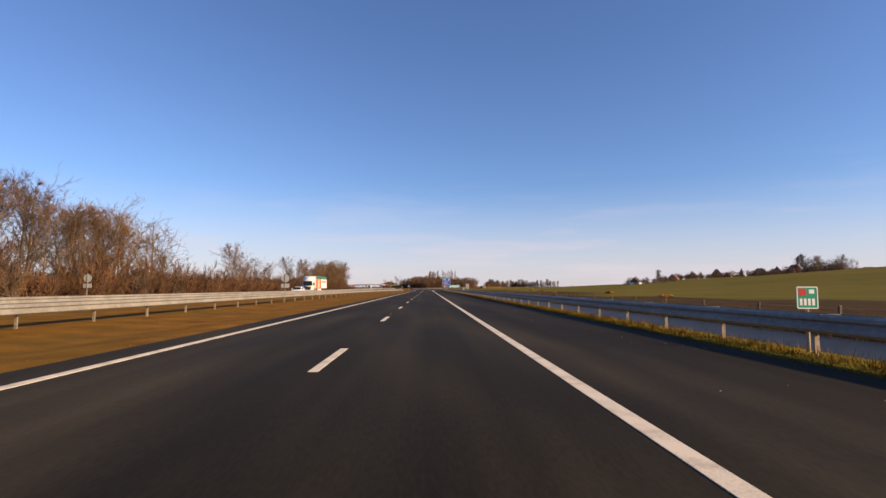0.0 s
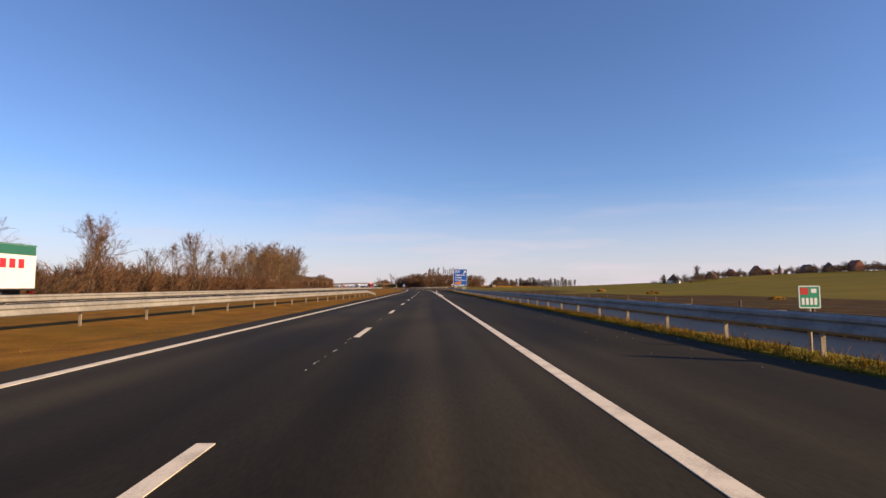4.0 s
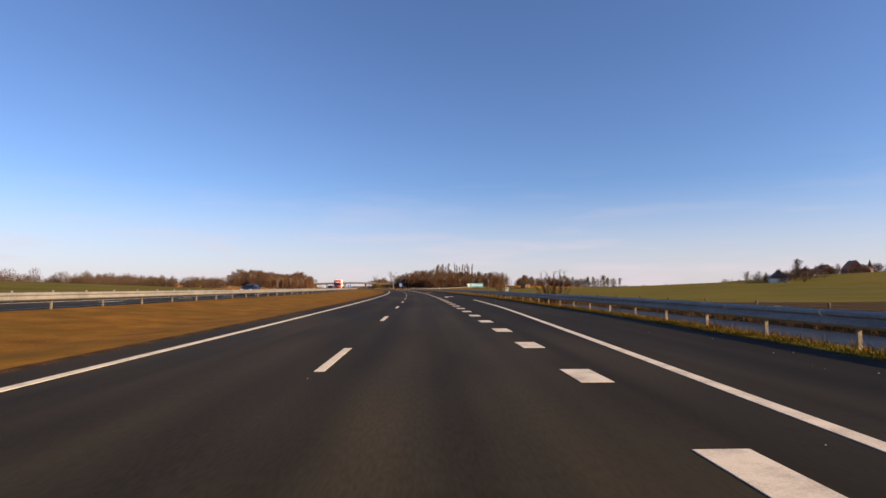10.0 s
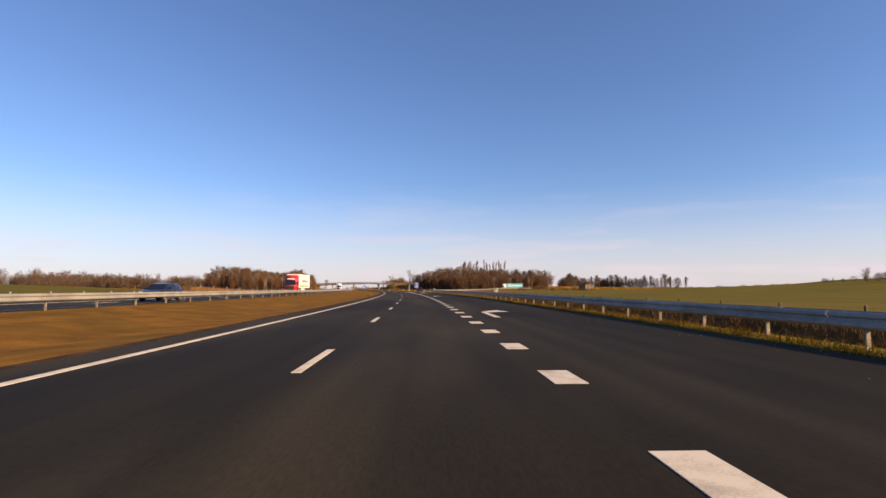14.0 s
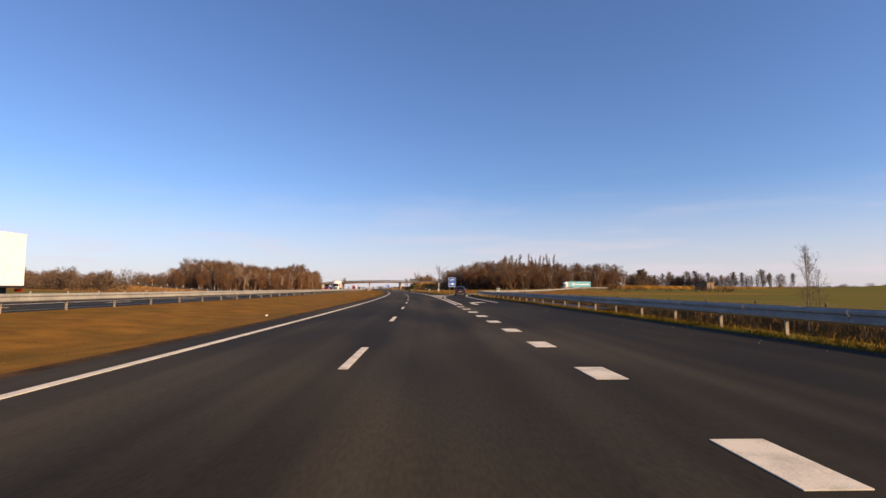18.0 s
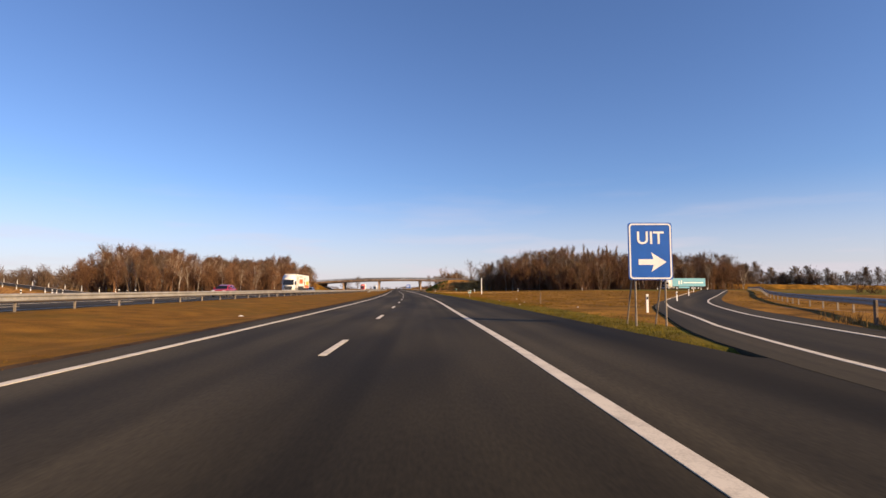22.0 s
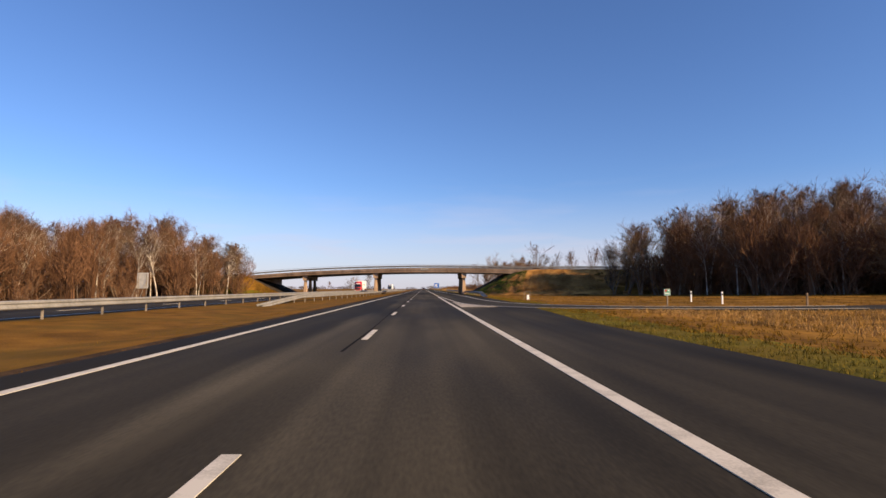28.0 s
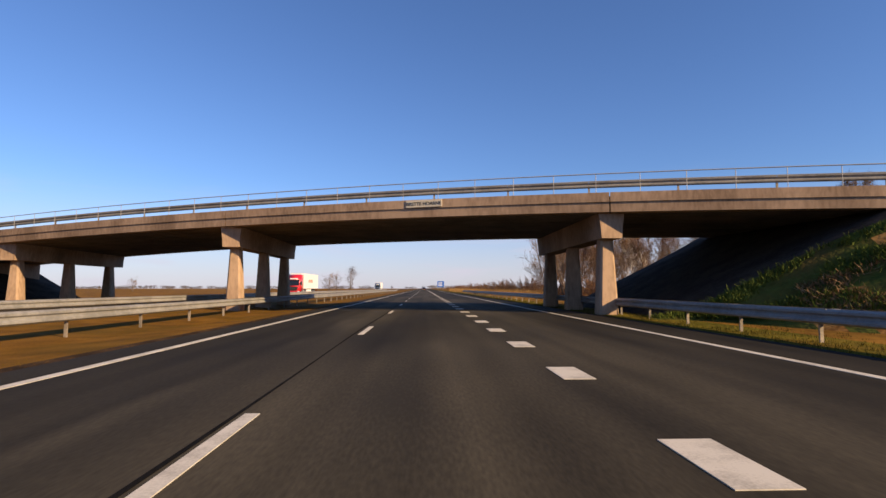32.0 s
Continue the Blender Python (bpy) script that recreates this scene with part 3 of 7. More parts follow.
for k in range(60):
    s = 761.3 + 4 * k
    ribbon("block_mark", [(s, 3.63, 4.08, LINE), (s + 1.1, 3.63, 4.08, LINE)], PAINT, 0.02, road)
for l in (-17.0, -24.2):
    ribbon("edge_line", [(s, l - 0.09 + shift(s), l + 0.09 + shift(s), other_side(s) + LINE) for s in srange(-60, 1400, 6)], PAINT, 0.02, road_b)
for k in range(-4, 70):
    s = 5.0 + 12 * k
    ribbon("lane_dash", [(s - 3, -20.67 + shift(s), -20.53 + shift(s), other_side(s) + LINE), (s, -20.67 + shift(s), -20.53 + shift(s), other_side(s) + LINE)], PAINT, 0.02, road_b)
for s, l in ((318, 5.55), (371.5, 5.6), (432, 5.7), (484.5, 5.9)):
    bm = bmesh.new()
    pts = [(0, -0.55), (5.1, -0.55), (5.95, 0.05), (5.95, -0.35), (7.3, 0.6), (5.5, 1.0), (5.5, 0.45), (4.7, -0.28), (0, -0.28)]
    prism(bm, [tuple(P(s + a, l + b).to_2d()) for a, b in pts], -0.01, LINE, "z")
    part("arrow_mark", bm, PAINT, road, "white deflection arrow on the exit lane")
ribbon("seam", [(s, -0.20 + 0.03 * math.sin(s * 0.3), -0.155 + 0.03 * math.sin(s * 0.3 + 0.5), 0.004) for s in srange(690, 850, 2)], SEAM, 0.02, road)

r7 = random.Random(77)
verts, faces = [], []
for k in range(190):
    s = r7.uniform(20, 262)
    a, w, l = r7.uniform(0.04, 0.3), r7.uniform(0.004, 0.011), -0.05 + r7.gauss(0, 0.025)
    i = len(verts)
    verts += [P(s, l - w, 0.006), P(s, l + w, 0.006), P(s + a, l + w * r7.uniform(-0.5, 1), 0.006), P(s + a, l - w, 0.006)]
    faces.append((i, i + 1, i + 2, i + 3))
flecks = new("paint_flecks", mesh_of("paint_flecks", verts, faces, PAINT))
flecks.parent = road
tagged(flecks, "pale flecks of old paint along the lane joint", kind="stuff")
verts, faces = [], []
for k in range(900):
    s = r7.uniform(0, 540)
    l = right_edge(s) - abs(r7.gauss(0, 1.3)) - 0.05
    c, q = P(s, l, 0.004), r7.uniform(0.006, 0.020)
    i = len(verts)
    verts += [c + Vector((q * x, q * y * r7.uniform(0.6, 1.2), q * z)) for x, y, z in ((1, 0, 0), (0, 1, 0), (-1, 0, 0), (0, -1, 0), (0, 0, 0.8))]
    faces += [(i, i + 1, i + 4), (i + 1, i + 2, i + 4), (i + 2, i + 3, i + 4), (i + 3, i, i + 4)]
grit = new("grit", mesh_of("grit", verts, faces, surface("pale_grit", (0.20, 0.18, 0.15), (0.55, 0.52, 0.46), 3.0, 0.9, spec=0.1)))
tagged(grit, "pale grit and bits scattered on the shoulder", "grit", kind="stuff")

# ---- guardrails ----
def beam_mesh(length, h, name):
    """A W-shaped beam along y, its face towards -x, its middle at z 0."""
    prof = [(0.0, -0.5), (-0.035, -0.44), (-0.075, -0.36), (-0.075, -0.2), (-0.02, -0.07), (-0.02, 0.07), (-0.075, 0.2), (-0.075, 0.36), (-0.035, 0.44), (0.0, 0.5)]
    front = [(x, z * h) for x, z in prof]
    out = front + [(x + 0.012, z) for x, z in front[::-1]]
    bm = bmesh.new()
    prism(bm, out, -length / 2, length / 2)
    me = bpy.data.meshes.new(name)
    bm.to_mesh(me)
    bm.free()
    me.materials.append(STEEL)
    return me


BEAM = beam_mesh(4.0, 0.36, "rail_beam")
_b = boxes((-0.045, 0.045, -0.024, 0.024, -0.75, 0.6))
POST_MESH = bpy.data.meshes.new("rail_post")
_b.to_mesh(POST_MESH)
POST_MESH.materials.append(POST)
_b = boxes((-0.22, 0.22, -0.06, 0.06, -0.03, 0.03))
SPACER = bpy.data.meshes.new("rail_spacer")
_b.to_mesh(SPACER)
SPACER.materials.append(STEEL)


def guardrail(label, s0, s1, offset, height, step=4.0, double=True, dip0=False, dip1=False, top=0.62, ramp=False):
    """Beams, posts and spacers along the road; a dipped end runs down into the ground."""
    rail = thing("guardrail", label, "guardrail", at(s0, offset(s0), 0.0))
    inv = rail.matrix_world.inverted()
    n = round((s1 - s0) / 4.0)
    for i in range(n):
        s = s0 + 4 * i + 2
        la, lb, za, zb = offset(s - 2), offset(s + 2), height(s - 2), height(s + 2)
        drop = [0.0, 0.0]
        for flag, q in ((dip0, i), (dip1, n - 1 - i)):
            if flag and q < 3:
                drop = [-(3 - q) * 0.19, -(2 - q) * 0.19] if flag is dip0 and q == i else [-(2 - q) * 0.19, -(3 - q) * 0.19]
        a, b = P(s - 2, la, za + top + drop[0]), P(s + 2, lb, zb + top + drop[1])
        d = (b - a)
        yaw = math.atan2(-d.x, d.y)
        tilt = math.asin(max(-1, min(1, d.z / d.length)))
        m = Matrix.Translation((a + b) / 2) @ Euler((0, 0, yaw)).to_matrix().to_4x4() @ Euler((tilt, 0, 0)).to_matrix().to_4x4()
        sides = ((-0.17, 1), (0.17, -1)) if double else ((-0.1, 1),)
        for x, f in sides:
            mm = m @ Matrix.Translation((x, 0, 0)) @ (Matrix.Identity(4) if f == 1 else Euler((0, 0, math.pi)).to_matrix().to_4x4())
            share("rail_beam", BEAM, rail, inv @ mm)
        if double and not (dip0 and i < 3):
            share("rail_spacer", SPACER, rail, inv @ m @ Matrix.Translation((0, 0, 0.145)))
    k = round((s1 - s0) / step)
    for i in range(k):
        s = s0 + step * (i + 0.5)
        if (dip0 and s - s0 < 8) or (dip1 and s1 - s < 8):
            continue
        share("rail_post", POST_MESH, rail, inv @ at(s, offset(s), height(s) - 0.02))
    return rail


guardrail("long grey steel guardrail between verge and ditch", -20, 540, lambda s: right_edge(min(s, 520)) + 1.15 + 3.2 * smooth(516, 562, s), lambda s: -0.03, 3.2)
guardrail("sunlit steel guardrail beside the opposite carriageway", -20, 1000, lambda s: -15.7 + shift(s), lambda s: other_side(s) - 0.02)
guardrail("steel guardrail in the median ending in the grass", -20, 196, lambda s: -11.6 + 4.2 * smooth(80, 196, s), lambda s: -0.12, dip1=True, top=0.67)
guardrail("steel guardrail shielding the bridge piers in the median", 720, 980, lambda s: -11.0 + 2.3 * smooth(712, 800, s), lambda s: -0.14, dip0=True)
guardrail("dark steel guardrail beside the entry lane", 756, 900, lambda s: 11.2 - 0.6 * (1 - smooth(756, 772, s)), lambda s: -0.03, 3.2, dip0=True)
# rail on the outside of the exit ramp
_ramp = curve_rows([(s, l + 4.6) for s, l in ((540, 8.36), (548, 10.6), (556, 14.6), (566, 20.5), (580, 28), (604, 42.5), (644, 70), (694, 103))], 0.2, 0, 4.0)
rail = thing("guardrail", "steel guardrail curving along the exit ramp", "guardrail", at(548, 15, 0))
_inv = rail.matrix_world.inverted()
for (a0, b0, p, d), (a1, b1, q, e) in zip(_ramp, _ramp[1:]):
    wa, wb = P(p.x, p.y, ramp_height(p.x, p.y) + 0.6), P(q.x, q.y, ramp_height(q.x, q.y) + 0.6)
    dd = wb - wa
    m = Matrix.Translation((wa + wb) / 2) @ Euler((0, 0, math.atan2(-dd.x, dd.y))).to_matrix().to_4x4() @ Matrix.Diagonal((1, dd.length / 4.0, 1, 1))
    share("rail_beam", BEAM, rail, _inv @ m)
    share("rail_post", POST_MESH, rail, _inv @ Matrix.Translation((wa.x, wa.y, wa.z - 0.6)))

# ---- overpass ----
def B(u, v, z=0.0):
    return P(801.5 - 0.345 * u + 0.939 * v, 1.7 + 0.939 * u + 0.345 * v, z)


def crest(u):
    return -((0.939 * u + 5.3) ** 2) / 1200.0


def loft(section, u0, u1, step=2.5, rise=crest):
    """A cross-section of (v, z) drawn along the bridge."""
    bm = bmesh.new()
    rings = []
    for u in srange(u0, u1, step):
        rings.append([bm.verts.new(B(u, v, z + rise(u))) for v, z in section])
    n = len(section)
    for a, b in zip(rings, rings[1:]):
        for k in range(n):
            bm.faces.new((a[k], a[(k + 1) % n], b[(k + 1) % n], b[k]))
    bm.faces.new(rings[0])
    bm.faces.new(rings[-1][::-1])
    bmesh.ops.recalc_face_normals(bm, faces=bm.faces[:])
    return bm


WIDE = 13.9
UL, UR = -48.0, 20.6
rows_u = [9.05, -12.95, -32.4]
bridge = thing("overpass", "weathered brown concrete road bridge over the motorway", "bridge")
cuts = [UL, -32.2, -12.7, 9.3, UR]
for a, b in zip(cuts, cuts[1:]):
    for v0, s in ((0.0, 1), (WIDE, -1)):
        part("edge_beam", loft([(v0, 5.47), (v0, 5.92), (v0 + s * 0.4, 5.92), (v0 + s * 0.4, 5.47)], a + 0.02, b - 0.02), CONCRETE, bridge)
        part("fascia_girder", loft([(v0 + s * 0.085, 5.0), (v0 + s * 0.055, 5.46), (v0 + s * 0.7, 5.46), (v0 + s * 0.7, 5.0)], a + 0.03, b - 0.03), CONCRETE, bridge)
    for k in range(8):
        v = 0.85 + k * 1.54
        part("girder", loft([(v, 5.0), (v + 0.12, 5.44), (v + 1.28, 5.44), (v + 1.4, 5.0)], a + 0.05, b - 0.05, 4), CONCRETE_SHADED, bridge)
part("deck", loft([(0.41, 5.47), (0.41, 5.8), (WIDE - 0.41, 5.8), (WIDE - 0.41, 5.47)], UL, UR), ASPHALT, bridge, "asphalt bridge deck")
for u in rows_u:
    base = B(u, 1.35)
    s_near = 801.5 - 0.345 * u + 0.939 * 1.35
    l_row = 1.7 + 0.939 * u + 0.345 * 1.35
    zt = 4.99 + crest(u)
    bm = bmesh.new()
    hw = 0.62
    prof = [(-hw, 0.0), (hw, 0.0), (hw * 0.86, -0.62), (hw * 0.8, -1.2), (-hw * 0.8, -1.2), (-hw * 0.86, -0.62)]
    prism(bm, prof, -0.9, 12.9)
    cap = part("pier_cap", bm, CONCRETE, bridge)
    cap.matrix_world = at(s_near, l_row, zt)
    for k in range(3):
        bm = bmesh.new()
        rings = []
        for z, w, d in ((-0.6, 0.48, 0.48), (0.3, 0.46, 0.46), (zt - 1.2, 0.31, 0.34)):
            c = 0.1
            rings.append([bm.verts.new((x, y, z)) for x, y in ((-w, -d + c), (-w + c, -d), (w - c, -d), (w, -d + c), (w, d - c), (w - c, d), (-w + c, d), (-w, d - c))])
        for a, b in zip(rings, rings[1:]):
            for i in range(8):
                bm.faces.new((a[i], a[(i + 1) % 8], b[(i + 1) % 8], b[i]))
        bm.faces.new(rings[0][::-1])
        bm.faces.new(rings[-1])
        col = part("column", bm, CONCRETE, bridge)
        col.matrix_world = at(s_near + 0.1 + 5.7 * k, l_row, 0)
for u0, u1 in ((UL - 1.6, UL + 0.02), (UR - 0.02, UR + 3.6)):
    part("abutment", loft([(0.15, 3.2), (0.1, 5.46), (WIDE - 0.1, 5.46), (WIDE - 0.15, 3.2)], u0, u1), CONCRETE, bridge)
    part("edge_beam", loft([(0.0, 5.47), (0.0, 5.92), (0.4, 5.92), (0.4, 5.47)], u0, u1), CONCRETE, bridge)
for v, f in ((0.75, 1), (WIDE - 0.75, -1)):
    for a in srange(UL - 40, UR + 64, 4)[:-1]:
        pa, pb = B(a, v, 6.45 + crest(a)), B(a + 4.0, v, 6.45 + crest(a + 4.0))
        if a > UR:
            pa.z, pb.z = 6.45 + crest(UR) - 0.012 * (a - UR), 6.45 + crest(UR) - 0.012 * (a + 4 - UR)
        d = pb - pa
        m = Matrix.Translation((pa + pb) / 2) @ Euler((0, 0, math.atan2(-d.x, d.y) + (math.pi if f == -1 else 0))).to_matrix().to_4x4() @ Euler((math.asin(d.z / d.length) * f, 0, 0)).to_matrix().to_4x4()
        share("rail_beam", BEAM, bridge, m @ Euler((0, 0, math.pi)).to_matrix().to_4x4())
        share("rail_post", POST_MESH, bridge, Matrix.Translation((pa.x, pa.y, pa.z - 0.55)))


def pipe(pts, r, n=5):
    """One bent tube through the points."""
    bm = bmesh.new()
    rings = []
    for i, p in enumerate(pts):
        a = (pts[min(i + 1, len(pts) - 1)] - pts[max(i - 1, 0)]).normalized()
        u = a.cross(Vector((0, 0, 1))).normalized()
        w = u.cross(a)
        rings.append([bm.verts.new(p + (u * math.cos(k * math.tau / n) + w * math.sin(k * math.tau / n)) * r) for k in range(n)])
    for a, b in zip(rings, rings[1:]):
        for k in range(n):
            bm.faces.new((a[k], a[(k + 1) % n], b[(k + 1) % n], b[k]))
    bm.faces.new(rings[0][::-1])
    bm.faces.new(rings[-1])
    return bm


RAIL_GREY = plain("painted_rail", (0.30, 0.30, 0.30), 0.5)
for v in (0.2, WIDE - 0.2):
    us = srange(UL - 1, UR + 2, 2.0)
    part("handrail", pipe([B(a, v, 6.85 + crest(a)) for a in us], 0.028), RAIL_GREY, bridge, "grey tubular handrail")
    part("handrail_wire", pipe([B(a, v, 6.5 + crest(a)) for a in us], 0.012, 4), RAIL_GREY, bridge)
    for a in us:
        bm = bmesh.new()
        tube(bm, B(a, v, 5.9 + crest(a)), B(a, v, 6.85 + crest(a)), 0.017, 0.017, 5)
        part("handrail_post", bm, RAIL_GREY, bridge)
plate = part("name_plate", boxes((-1.0, 1.0, -0.02, 0.02, -0.19, 0.19), bevel=0.01), plain("cream_plate", (0.62, 0.55, 0.42), 0.6), bridge, "cream name plate on the bridge")
_u = 0.0
plate.matrix_world = Matrix.Translation(B(_u, -0.025, 5.70 + crest(_u))) @ Euler((0, 0, math.atan2((B(1, 0) - B(0, 0)).y, (B(1, 0) - B(0, 0)).x))).to_matrix().to_4x4()
lettering("BRETTE HOARNE", 0.25, SIGN_BLACK, plate, 0, -0.09, -0.025, "CENTER")


def bank_height(u):
    if u > 0:
        return float(np.interp(u, [10.8, 20.8, 24, 60, 130, 230, 300], [-0.5, 4.75, 5.25, 4.9, 3.4, 1.9, 1.2]))
    return float(np.interp(u, [-320, -230, -130, -60, -52, -48.3, -36.5], [0.6, 1.2, 3.0, 4.4, 4.75, 4.3, -0.5]))


def bank_point(u, q):
    """A point of the near slope: q runs from its foot to its shoulder."""
    h = bank_height(u)
    g = 0.55 * smooth(14, 40, u) if u > 0 else -0.3
    run = max(0.4, (h - g)) * 1.75 + 0.8
    v, z = -1.3 - (run - 0.6) * (1 - q), g + (h - g) * q
    return B(u, v, z + 0.35 * noise.noise(Vector((u * 0.21, v * 0.33, 3))))


def embankment(u0, u1, sign, label):
    verts, faces, idx = [], [], []
    us = srange(u0, u1, 0.6)
    steps = [0.08 * q for q in range(1, 12)]
    top = len(steps)
    for u in us:
        h = bank_height(u)
        g = 0.55 * smooth(14, 40, u) if u > 0 else -0.3
        run = max(0.4, (h - g)) * 1.75 + 0.8
        sec = [(-run - 3, g - 0.5)] + [(-1.3 - (run - 0.6) * (1 - q), g + (h - g) * q) for q in steps] + [(-1.3, h), (0.5, h + 0.02), (WIDE - 0.5, h + 0.02), (WIDE + 1.3, h), (WIDE + run * 0.5, g + (h - g) * 0.5), (WIDE + run + 3, g - 0.5)]
        for v, z in sec:
            w = 0.35 if abs(v - WIDE / 2) > WIDE / 2 else 0.05
            # the slope under the bridge runs along the motorway, not square to the bridge
            skew = 0.367 * max(0.0, v) * ((1 - smooth(24, 45, u)) if u > 0 else smooth(-75, -52, u))
            verts.append(B(u - skew, v, z + w * noise.noise(Vector((u * 0.21, v * 0.33, 3)))))
    n = top + 7
    for i in range(len(us) - 1):
        for k in range(n - 1):
            faces.append((i * n + k, i * n + k + 1, (i + 1) * n + k + 1, (i + 1) * n + k) if sign > 0 else (i * n + k + 1, i * n + k, (i + 1) * n + k, (i + 1) * n + k + 1))
            u = (us[i] + us[i + 1]) / 2
            q = k / top
            e = 4.5 * noise.noise(Vector((u * 0.35, q * 4.5, 9.0))) + 3.0 * noise.noise(Vector((u * 1.3, q * 13.0, 2.0)))
            near = k <= top
            # under the deck the slope gets the colour with shade painted in
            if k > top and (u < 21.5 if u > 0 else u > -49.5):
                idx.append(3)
            elif u > 0 and ((near and u + e < 16.5 + 4.5 * q) or (u < 26 and k > top + 1)):
                idx.append(1)
            elif u > 0 and near and u + 2 * e < 42:
                idx.append(2)
            elif u < 0 and near and q + 0.09 * e < 0.42:
                idx.append(4)
            else:
                idx.append(0)
    me = mesh_of("embankment", verts, faces, [ROUGH_GRASS, GREEN_BANK, SAND_BANK, SHADED_SLOPE, VERGE_GRASS], idx, True)
    ob = new("embankment", me)
    return tagged(ob, label, "embankment", kind="structure")


embankment(10.8, 300, 1, "grassy road embankment with a bare sandy slope")
embankment(-320, -36.5, 1, "brown grassy road embankment beside the bridge")
for u0, u1 in ((UR + 0.5, 300), (-320, UL - 0.5)):
    bm = bmesh.new()
    prev = None
    for u in srange(u0, u1, 6):
        h = bank_height(u) + 0.12
        r = [bm.verts.new(B(u, v, h + dz)) for v, dz in ((2.6, 0), (11.3, 0), (11.3, -0.2), (2.6, -0.2))]
        if prev:
            for k in range(4):
                bm.faces.new((prev[k], prev[(k + 1) % 4], r[(k + 1) % 4], r[k]))
        prev = r
    tagged(part("road", bm, ASPHALT), "asphalt road on top of the embankment", "road", kind="structure")

# ---- entry ramp of the opposite carriageway, climbing to the overpass road ----
CLIMB = [(556, -29.6), (600, -36), (635, -54), (663, -79), (690, -108), (718, -140), (745, -172)]


def climb_height(s, l):
    return max(other_side(s) * (1 - smooth(600, 650, s)), 4.4 * smooth(628, 740, s)) + 0.02


_rows = curve_rows(CLIMB, 9.0, 0)
verts, faces, idx = [], [], []
for a, b, p, d in _rows:
    z = climb_height(p.x, p.y) - 0.06
    out = (a - b).normalized()
    g = 0.5 + 1.9 * max(0.0, z + 0.4)
    for q, h in ((a + out * g, -0.6), (a + out * g * 0.5, z * 0.5 - 0.2), (a, z), (b, z), (b - out * g * 0.5, z * 0.5 - 0.2), (b - out * g, -0.6)):
        verts.append(P(q.x, q.y, h + 0.12 * noise.noise(Vector((q.x * 0.3, q.y * 0.3, 5)))))
for i in range(len(_rows) - 1):
    for k in range(5):
        faces.append((i * 6 + k, (i + 1) * 6 + k, (i + 1) * 6 + k + 1, i * 6 + k + 1))
        f = noise.noise(Vector((i * 0.25, k * 1.3, 2.0)))
        idx.append(2 if (k in (0, 1, 3, 4) and _rows[i][2].x > 634 and f > -0.2) else 0)
tagged(new("embankment", mesh_of("embankment", verts, faces, [ROUGH_GRASS, GREEN_BANK, SAND_BANK], idx, True)), "sandy banked entry ramp of the opposite carriageway", "embankment", kind="structure")
strip("road", CLIMB, 5.4, 0, ASPHALT, 0.2, kind="structure", label="asphalt entry ramp climbing to the overpass road", category="road", height=climb_height)
for side, wd in ((-2.45, 0.16), (2.45, 0.16)):
    pts = [((a + b) / 2 + (b - a).normalized() * side) for a, b, p, d in _rows[12:]]
    strip("edge_line", [(q.x, q.y) for q in pts[::4]], wd, 0, PAINT, 0.02, road_b, 0.012, height=climb_height)
for i in range(14, len(_rows) - 2, 4):
    for q in (_rows[i][0], _rows[i][1]):
        ob = thing("marker_post", "white roadside marker post beside the ramp", "marker post", at(q.x, q.y, climb_height(q.x, q.y) - 0.08), "marker posts beside the ramp")
        part("post", boxes((-0.06, 0.06, -0.05, 0.05, -0.2, 0.95), bevel=0.015), SIGN_WHITE, ob)
        part("band", boxes((-0.064, 0.064, -0.054, 0.054, 0.66, 0.84)), SIGN_BLACK, ob, "black reflector band")

# ---- signs ----
def rounded(w, h, r, n=5):
    pts = []
    for cx, cz, a0 in ((w / 2 - r, h / 2 - r, 0), (-w / 2 + r, h / 2 - r, 90), (-w / 2 + r, -h / 2 + r, 180), (w / 2 - r, -h / 2 + r, 270)):
        pts += [(cx + r * math.cos(radians(a0 + 90 * k / n)), cz + r * math.sin(radians(a0 + 90 * k / n))) for k in range(n + 1)]
    return pts


def panel(name, outline, y0, y1, material, parent, label=""):
    bm = bmesh.new()
    prism(bm, outline, y0, y1)
    return part(name, bm, material, parent, label)


def frame_ring(outer, inner, y0, y1, material, parent, name="border"):
    bm = bmesh.new()
    n = len(outer)
    vo = [[bm.verts.new((x, y, z)) for x, z in outer] for y in (y0, y1)]
    vi = [[bm.verts.new((x, y, z)) for x, z in inner] for y in (y0, y1)]
    for k in range(n):
        j = (k + 1) % n
        for f in ((vo[0][k], vo[0][j], vi[0][j], vi[0][k]), (vo[1][k], vi[1][k], vi[1][j], vo[1][j]), (vo[0][k], vo[1][k], vo[1][j], vo[0][j]), (vi[0][k], vi[0][j], vi[1][j], vi[1][k])):
            bm.faces.new(f)
    bmesh.ops.recalc_face_normals(bm, faces=bm.faces[:])
    return part(name, bm, material, parent)


